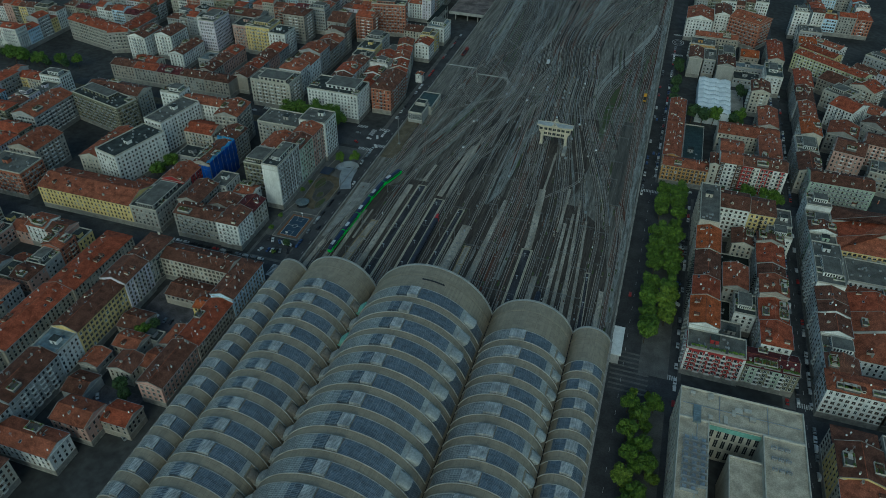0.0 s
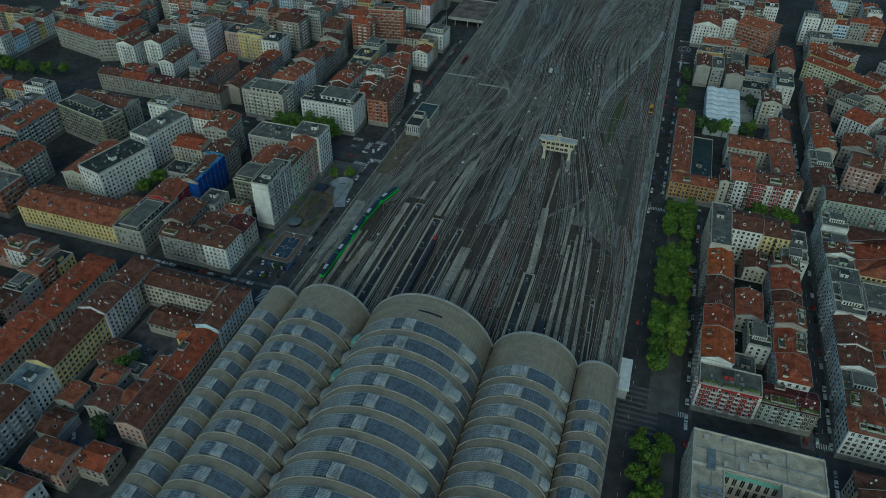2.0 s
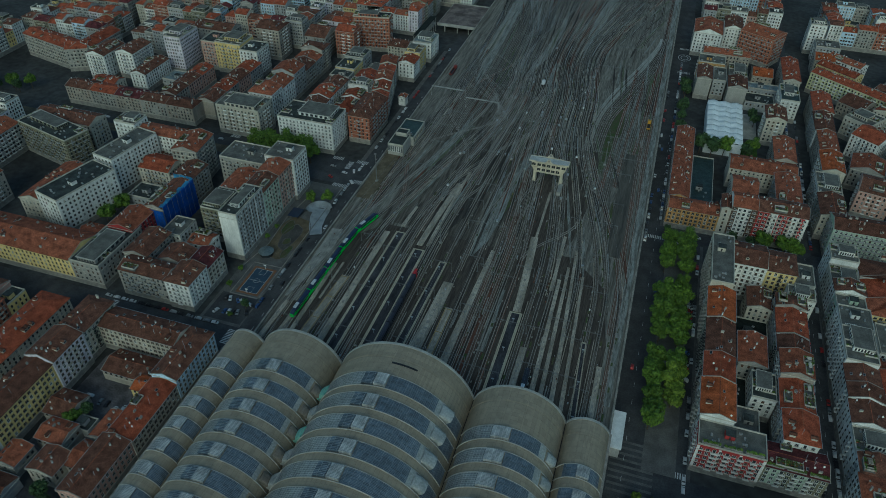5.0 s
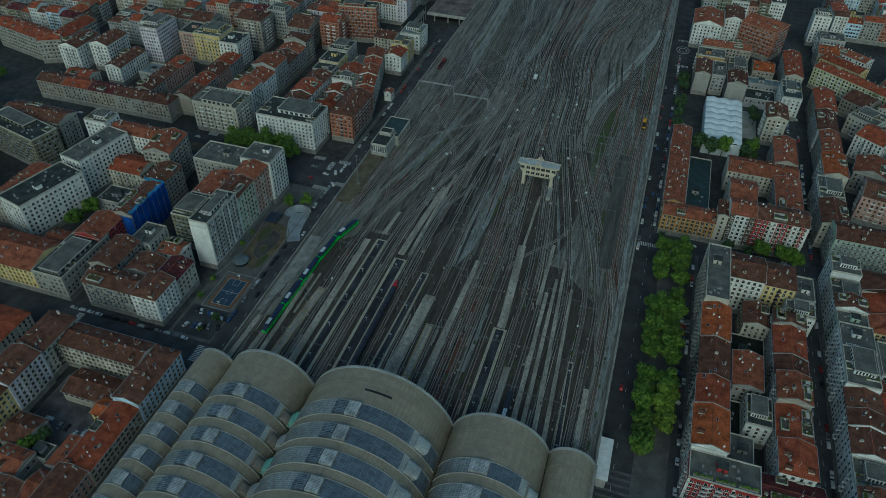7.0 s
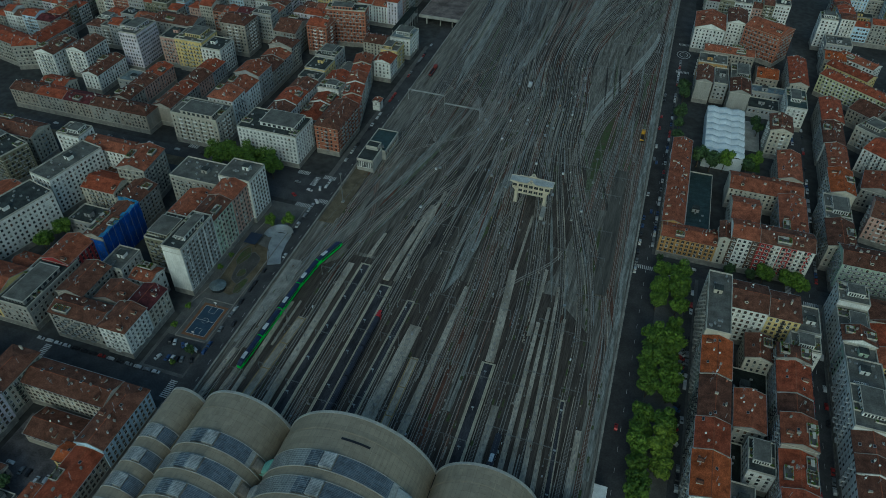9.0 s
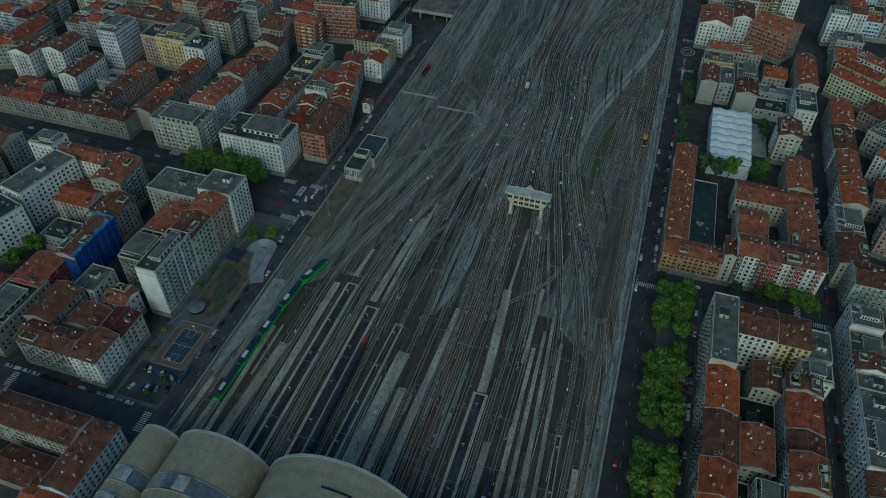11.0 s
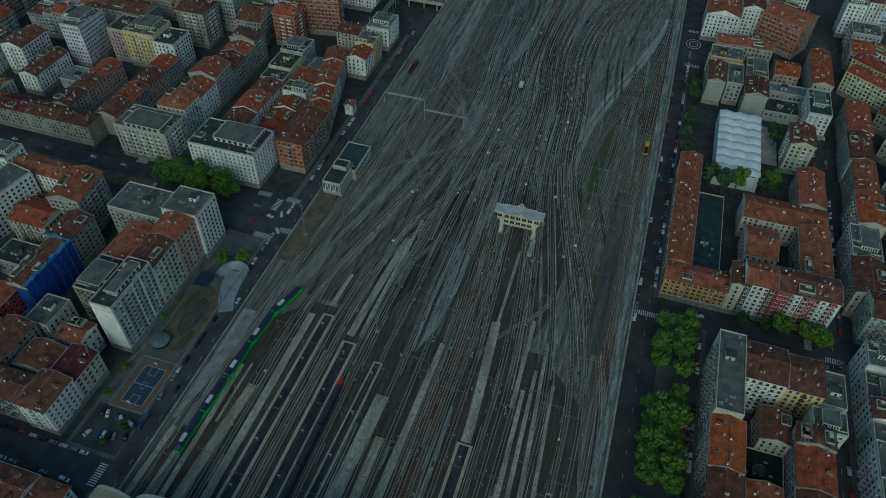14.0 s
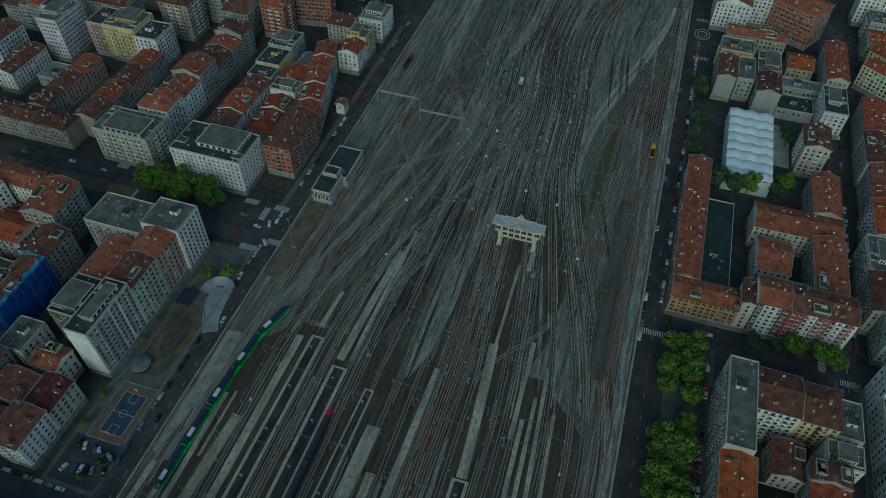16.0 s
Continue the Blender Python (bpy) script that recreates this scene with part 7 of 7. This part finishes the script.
def carriage(parent, a, b, side_mat, roof_mat, light=True, nose=""):
    """One carriage between two points of the track, with its window band and roof gear as pieces."""
    d = Vector((b[0] - a[0], b[1] - a[1], 0))
    L = d.length - 0.7
    m = Matrix.Translation(((a[0] + b[0]) / 2, (a[1] + b[1]) / 2, 0.35)) @ Matrix.Rotation(math.atan2(-d.x, d.y), 4, "Z")
    bm = bmesh.new()
    prof = [(-1.45, 0.5), (-1.5, 1.3), (-1.5, 3.2), (-1.2, 3.9), (-0.5, 4.15), (0.5, 4.15), (1.2, 3.9), (1.5, 3.2), (1.5, 1.3), (1.45, 0.5)]
    ends = []
    for y in (-L / 2, -L / 2 + (2.2 if nose == "south" else 0.15), L / 2 - (2.2 if nose == "north" else 0.15), L / 2):
        s = 0.62 if (nose == "south" and y == -L / 2) or (nose == "north" and y == L / 2) else 1.0
        ends.append([bm.verts.new((x * (0.5 + s / 2), y, 0.5 + (z - 0.5) * s)) for x, z in prof])
    for p, q in zip(ends, ends[1:]):
        for i in range(len(prof) - 1):
            f = bm.faces.new((p[i], p[i + 1], q[i + 1], q[i]))
            f.material_index = 1 if 2 <= i <= 6 else 0
    bm.faces.new(list(reversed(ends[0])))
    bm.faces.new(ends[-1])
    bm.transform(m)
    body = part("carriage", bm, [side_mat, roof_mat], parent)
    for s in (-1, 1):
        bm = bmesh.new()
        box(bm, s * 1.5 - 0.03, -L / 2 + 2.4, 1.9, s * 1.5 + 0.03, L / 2 - 2.4, 2.9, 0, True)
        bm.transform(m)
        part("window_band", bm, "window_glass", body, "dark window band")
    for y in (-L / 5,) if light else (0,):
        bm = bmesh.new()
        box(bm, -0.9, y - 2.2, 4.1, 0.9, y + 2.2, 4.5)
        bm.transform(m)
        part("roof_unit", bm, "train_white" if light else roof_mat, body, "pale roof-mounted unit" if light else "")


def train(name, knots, y_from, y_to, n, side_mat, roof_mat, label, light=True, nose_mat=None):
    pts = [p for p in path_points(knots, 1.0) if y_from <= p[1] <= y_to]
    ob = base(name, (0, 0, 0), label, "train")
    step = (len(pts) - 1) / n
    for k in range(n):
        end = "south" if k == 0 and light else "north" if k == n - 1 and not nose_mat else ""
        carriage(ob, pts[round(k * step)], pts[round((k + 1) * step)], side_mat, roof_mat, light, end)
    if nose_mat:
        a, b = pts[-2], pts[-1]
        d = Vector((b[0] - a[0], b[1] - a[1])).normalized() * 3.6
        carriage(ob, b, (b[0] + d.x, b[1] + d.y), nose_mat, nose_mat, False, "north")
    return ob


train("commuter_train", [(-79.5, -20), (-79.5, 15), (-77.5, 70), (-75.5, 107), (-70, 127), (-63, 153), (-53, 187), (-40, 246), (-24, 305)], 26, 131, 5, "train_green", "train_navy",
      "bright green commuter train with dark roof and pale roof units")
train("express_train", [(-24.8, -30), (-24.8, 10), (-24.7, 60), (-24.3, 100), (-24, 140)], -28, 80, 5, "train_dark", "train_dark", "dark parked express train with a red nose", False, "train_red")
train("tram_unit", [(57, -30), (57, 0), (57, 40)], 9, 29, 1, "train_white", "train_dark", "short white railcar outside the shed", True)


def wagon(x, y, L, body, label):
    ob = base("works_wagon", (x, y, 0.15), label, "rail vehicle")
    bm = bmesh.new()
    box(bm, -1.4, -L / 2, 0.9, 1.4, L / 2, 1.5)
    part("chassis", bm, "dark_metal", ob)
    bm = bmesh.new()
    box(bm, -1.35, L / 2 - 3.2, 1.5, 1.35, L / 2 - 0.3, 3.9)
    part("cab", bm, body, ob)
    bm = bmesh.new()
    for x0, y0, x1, y1 in ((-1.35, -L / 2 + 0.2, 1.35, -L / 2 + 0.35), (-1.35, L / 2 - 3.5, 1.35, L / 2 - 3.35), (-1.35, -L / 2 + 0.35, -1.2, L / 2 - 3.5), (1.2, -L / 2 + 0.35, 1.35, L / 2 - 3.5)):
        box(bm, x0, y0, 1.5, x1, y1, 2.6)
    part("tub", bm, body, ob)
    for yy in (-L / 3, L / 3):
        bm = bmesh.new()
        for s in (-0.75, 0.75):
            bmesh.ops.create_cone(bm, cap_ends=True, segments=12, radius1=0.45, radius2=0.45, depth=0.14, matrix=Matrix.Translation((s, yy, 0.45)) @ Matrix.Rotation(radians(90), 4, "Y"))
        part("axle", bm, "dark_metal", ob)
    return ob


wagon(94.2, 314, 13, "machine_yellow", "orange works wagon parked on a depot siding")
wagon(-85, 357, 17, "wagon_red", "dull red wagon parked on a siding")
wagon(-2, 360, 6, "train_white", "small white rail vehicle on the tracks")


# ---- gantries, masts and posts over the tracks ----


def gantry(x0, x1, y, height=7.5, material="mast_grey", label="steel catenary gantry spanning several tracks"):
    ob = base("catenary_gantry", ((x0 + x1) / 2, y, 0), label, "gantry", "catenary gantries")
    a = (x1 - x0) / 2
    for x in (-a, a):
        bm = bmesh.new()
        box(bm, x - 0.11, -0.11, 0, x + 0.11, 0.11, height)
        box(bm, x - 0.4, -0.4, 0, x + 0.4, 0.4, 0.5)
        part("post", bm, material, ob)
    bm = bmesh.new()
    t = 0.05 if material == "mast_grey" else 0.12
    box(bm, -a, -t, height - 0.55, a, t, height - 0.55 + 2 * t, 0, True)
    box(bm, -a, -t, height, a, t, height + 2 * t, 0, True)
    if material == "concrete":
        box(bm, -a, -0.9, height - 0.15, a, 0.9, height + 0.1, 0, True)
    n = max(2, int(a / 1.2))
    for k in range(n):
        x = -a + 2 * a * k / n
        box(bm, x - 0.03, -0.03, height - 0.5, x + 0.03, 0.03, height + 0.02)
    for k in range(max(1, int(a / 2.4))):
        x = -a + 2.4 + 4.8 * k
        box(bm, x - 0.05, -0.05, height - 1.9, x + 0.05, 0.05, height - 0.6, 0, True)
        box(bm, x - 0.05, -0.05, height - 1.9, x + 1.2, 0.05, height - 1.8, 0, True)
    part("truss", bm, material, ob)
    return ob


gantry(-90, -60, 310, 8.5, "concrete", "pale lattice gantry spanning the western tracks")
gantry(-56, -28, 299, 8.5, "concrete", "pale lattice gantry spanning the tracks")
gr = random.Random(9)
bm = bmesh.new()
for k in range(23):
    for y in range(-20, 500, 26):
        strip(bm, [(line_x(k, y + 6.5 * i), y + 6.5 * i) for i in range(5)], 0.035, 5.6, 5.67)
thing("contact_wires", bm, "mast_grey", "thin grey contact wires over the tracks", "overhead wires", kind="stuff")
for y in (24, 62, 98):
    for x in (-86, -69, -51, -36, -18, -1, 10, 22, 33, 50, 60, 70, 80):
        w = gr.uniform(9, 16)
        gantry(x, x + w, y + gr.uniform(-7, 7), 7.0, "mast_grey")
for y in (134, 160, 188, 224, 252, 280, 330, 365, 405, 450, 500):
    x = -74 + gr.uniform(0, 8)
    while x < 88:
        w = gr.uniform(16, 38)
        if gr.random() < 0.75 and not (y in (188, 224) and 5 < x + w and x < 50):
            gantry(x, min(x + w, 100), y + gr.uniform(-5, 5), 7.2, "mast_grey")
        x += w + gr.uniform(2, 9)


def mast(x, y, z, h, label, heads=4):
    ob = base("lighting_mast", (x, y, z), label, "lighting mast", "lighting masts")
    bm = bmesh.new()
    bmesh.ops.create_cone(bm, cap_ends=True, segments=10, radius1=0.42, radius2=0.18, depth=h, matrix=Matrix.Translation((0, 0, h / 2)))
    part("pole", bm, "mast_grey", ob)
    bm = bmesh.new()
    box(bm, -0.9, -0.9, 0, 0.9, 0.9, 0.7)
    part("footing", bm, "concrete", ob)
    for k in range(heads):
        a = k * 2 * math.pi / heads
        bm = bmesh.new()
        box(bm, -0.4, 0.3, h - 0.5, 0.4, 1.0, h - 0.15, 0, True)
        bm.transform(Matrix.Rotation(a, 4, "Z"))
        part("floodlight", bm, "mast_grey", ob)
    return ob


mast(-85, 170, 0.5, 23, "tall pale lighting mast on the service ramp")
mast(68, 246, 0, 20, "tall pale lighting mast in the yard")
mast(61, 201, 0, 20, "tall pale lighting mast in the yard")
mast(-20, 118, 0, 18, "tall pale lighting mast in the yard")
mast(20, 330, 0, 20, "tall pale lighting mast in the yard")
for k in range(70):
    y = gr.uniform(120, 480)
    x = line_x(gr.randrange(2, 22), y) + gr.uniform(1.6, 2.4)
    if 14 < x < 48 and 196 < y < 220:
        continue
    kind = gr.random()
    if kind < 0.55:
        ob = base("signal_post", (x, y, 0), "thin railway signal post between tracks", "signal", "signal posts")
        bm = bmesh.new()
        box(bm, -0.1, -0.1, 0, 0.1, 0.1, 5.2)
        part("post", bm, "zinc", ob)
        bm = bmesh.new()
        box(bm, -0.35, -0.22, 3.9, 0.35, 0.1, 5.6, 0, True)
        part("signal_head", bm, "dark_metal", ob)
    else:
        ob = base("relay_cabinet", (x, y, 0), "small pale relay cabinet beside the track", "cabinet", "relay cabinets")
        bm = bmesh.new()
        box(bm, -0.7, -0.5, 0, 0.7, 0.5, 1.5)
        part("case", bm, gr.choice(("white_paint", "zinc", "zinc", "stone_base")), ob)
        bm = bmesh.new()
        box(bm, -0.8, -0.6, 1.5, 0.8, 0.6, 1.62, 0, True)
        part("lid", bm, "zinc", ob)

# ---- cars ----


def car_kind(key, L=4.3, van=False):
    ob = new("car", None)
    bm = bmesh.new()
    w, top = 0.88, 1.95 if van else 1.42
    prof = [(-L / 2, 0.35), (-L / 2, 0.8), (-L / 2 + 0.25, 0.92), (-L / 2 + 0.35, top - 0.25 if van else 0.95), (-L * 0.30, top), (L * 0.14, top), (L * 0.30, 0.96), (L / 2 - 0.1, 0.82), (L / 2, 0.6), (L / 2, 0.35)]
    a = [bm.verts.new((-w if z < 1.1 else -w * 0.8, y, z)) for y, z in prof]
    b = [bm.verts.new((w if z < 1.1 else w * 0.8, y, z)) for y, z in prof]
    for i in range(len(prof) - 1):
        bm.faces.new((a[i], a[i + 1], b[i + 1], b[i]))
    bm.faces.new(a[::-1])
    bm.faces.new(b)
    for x in (-0.78, 0.78):
        for y in (-L * 0.3, L * 0.3):
            k = len(bm.faces)
            bmesh.ops.create_cone(bm, cap_ends=True, segments=8, radius1=0.32, radius2=0.32, depth=0.24, matrix=Matrix.Translation((x, y, 0.32)) @ Matrix.Rotation(radians(90), 4, "Y"))
            bm.faces.ensure_lookup_table()
            for f in bm.faces[k:]:
                f.material_index = 1
    part("body", bm, ["car_" + key, "tyre"], ob)
    bm = bmesh.new()
    quad(bm, ((-0.68, L * 0.155 + 0.03, top + 0.01), (0.68, L * 0.155 + 0.03, top + 0.01), (0.78, L * 0.295 + 0.03, 1.03), (-0.78, L * 0.295 + 0.03, 1.03)))
    part("windscreen", bm, "window_glass", ob)
    return ob


KINDS = {k: car_kind(k) for k in CARS}
VAN = car_kind("white", 5.2, True)
cr = random.Random(3)


def park(x, y, turn=0.0, z=STREET + 0.02, state="parked at the kerb"):
    if cr.random() < 0.08:
        k, src, what = "white", VAN, "van"
    else:
        k = cr.choice(("white", "white", "grey", "grey", "black", "black", "silver", "blue", "red"))
        src, what = KINDS[k], "car"
    ob = copy_thing(src, Matrix.Translation((x, y, z)) @ Matrix.Rotation(radians(turn + cr.choice((0, 180)) + cr.uniform(-2, 2)), 4, "Z"))
    return tagged(ob, f"small {k} {what} {state}", "car", "parked cars")


def kerb_row(x, y0, y1, share, step=5.6):
    y = y0
    while y < y1:
        if cr.random() < share:
            park(x, y + cr.uniform(-0.4, 0.4))
        y += step


kerb_row(204.8, -20, 180, 0.85)
kerb_row(211.4, -100, 180, 0.6)
kerb_row(212.6, 198, 400, 0.6)
kerb_row(199.2, 0, 118, 0.5)
kerb_row(205.2, 198, 400, 0.5)
kerb_row(141.0, -60, 178, 0.45)
kerb_row(-97.5, 24, 168, 0.75)
kerb_row(-108.8, 26, 440, 0.45)
kerb_row(-97.0, 206, 440, 0.35)
kerb_row(114.2, 200, 480, 0.75)
kerb_row(106.0, 160, 440, 0.4, 9)
for k in range(9):
    park(137.8, 60 + 2.9 * k, 62, state="parked at an angle under the trees")
    park(137.8, 104 + 2.9 * k, 62, state="parked at an angle under the trees")
for k in range(8):
    if k not in (2, 5):
        park(-130 + 2.7 * k, 38 - 0.25 * k, 12 + 9 * k, STREET + 0.16, "in the small parking lot")
    if k not in (1, 6):
        park(-130 + 2.6 * k, 26 + 0.5 * k, -20 + 7 * k, STREET + 0.16, "in the small parking lot")
for k in range(14):
    park(-198 + 5.6 * k, 17, 90)
    if k % 3:
        park(-198 + 5.6 * k, 3.4, 90)
for x, y, t in ((110, 60, 0), (117, 128, 0), (110, 240, 0), (108, 300, 0), (-103, 120, 0), (-104, 60, 0), (-101, 250, 0), (-118, 186, 80), (-126, 178, 60), (-130, 192, 90), (-112, 190, 20), (-108, 176, 40), (150, -16, 90), (180, -18, 90), (140, 190, 90),
                (-232, 199, 90), (-256, 200, 90), (-290, 198, 90), (-318, 199, 90), (-245, 177, 90), (-278, 176, 90), (-212, 200, 70), (-306, 178, 90), (-340, 199, 90), (-160, -118, 40), (-150, -112, 40), (-146, -116, 40), (-142, -119, 40), (-135, -116, 60), (-128, -120, 0), (-120, -130, 60), (-124, -122, 60), (-150, -52, 0), (-146, -52, 0), (-140, -54, 0), (-136, -52, 0), (-158, -50, 90), (-140, -64, 90)):
    park(x, y, t, state="standing on the asphalt")
for k in (*KINDS.values(), VAN):
    for o in (*k.children_recursive, k):
        bpy.data.objects.remove(o)

# ---- crossings and lines on the road ----


def crossing(x, y, along, length, n=8):
    ob = base("crosswalk", (x, y, STREET + 0.03), "worn white zebra crossing on asphalt", "crosswalk", "zebra crossings")
    bm = bmesh.new()
    box(bm, -0.3, -length / 2, 0, 0.3, length / 2, 0.012)
    me = mesh("stripe", bm, "road_paint")
    for k in range(n):
        d = (k - (n - 1) / 2) * 1.15
        again("stripe", me, ob, Matrix.Translation((d, 0, 0)) if along == "x" else Matrix.Translation((0, d, 0)) @ Matrix.Rotation(radians(90), 4, "Z"))
    return ob


crossing(-115, 170, "x", 4, 10)
crossing(-102, 178, "x", 4, 10)
crossing(-119, 197, "y", 4, 9)
crossing(-131, 204, "x", 4, 8)
crossing(-111, 204, "x", 4, 8)
crossing(112, 183, "x", 3.5, 12)
crossing(128, 184, "y", 3.5, 7)
crossing(196, 190, "y", 3.5, 8)
crossing(208, 182, "x", 3.5, 7)
crossing(208, 0, "x", 3.5, 7)
crossing(140, -2, "x", 3.5, 6)
crossing(200, -16, "y", 3.5, 9)
crossing(-113, 10, "y", 4, 10)
crossing(-191, 10, "y", 4, 9)
crossing(-223, 207, "x", 4, 7)
crossing(-203, 182, "y", 4.5, 16)
for name_, xs, y0, y1 in (("lane_line", (112.5,), -120, 420), ("lane_line", (208.2,), -110, 420), ("lane_line", (-102.5,), -100, 420)):
    for x in xs:
        ob = base("lane_line", (x, 0, STREET + 0.035), "broken white lane line on asphalt", "road marking")
        bm = bmesh.new()
        for y in range(y0, min(y1, 330), 12):
            box(bm, -0.08, y - 1.5, 0, 0.08, y + 1.5, 0.008)
        part("dash_run", bm, "road_paint", ob, kind="stuff")
for k in range(9):
    bm = bmesh.new()
    box(bm, 106, -20 + k * 3.6, STREET + 0.02, 127, -18.6 + k * 3.6, STREET + 0.034)
    thing("plaza_band", bm, "paving", "pale paved band across the station side plaza", "paving", kind="structure")

ob = base("roundabout", (116, 485, STREET + 0.03), "small painted oval roundabout on asphalt", "roundabout")
for r in (3.2, 5.6):
    bm = bmesh.new()
    for i in range(28):
        a, b = 2 * math.pi * i / 28, 2 * math.pi * (i + 1) / 28
        quad(bm, [(q * math.cos(t), 1.3 * q * math.sin(t), 0.01) for q, t in ((r, a), (r + 0.5, a), (r + 0.5, b), (r, b))])
    part("painted_ring", bm, "road_paint", ob)
crossing(116, 506, "x", 4, 10)
crossing(117, 450, "x", 4, 10)

# ---- the roof sign ----
ob = base("roof_sign", (218.5, 106.5, STREET + 22.9), "pale roof sign in capital letters on a parapet", "sign")
for x in (-3.4, 0, 3.4):
    bm = bmesh.new()
    box(bm, x - 0.06, -0.06, 0, x + 0.06, 0.06, 1.2)
    part("post", bm, "dark_metal", ob)
text = bpy.data.curves.new("letters", "FONT")
text.body, text.size, text.extrude, text.align_x = "HOTEL", 2.0, 0.08, "CENTER"
text.materials.append(MATS["white_paint"])
letters = new("letters", text)
letters.parent = ob
letters.matrix_basis = Matrix.Translation((0, -0.1, 0.35)) @ Matrix.Rotation(radians(90), 4, "X")
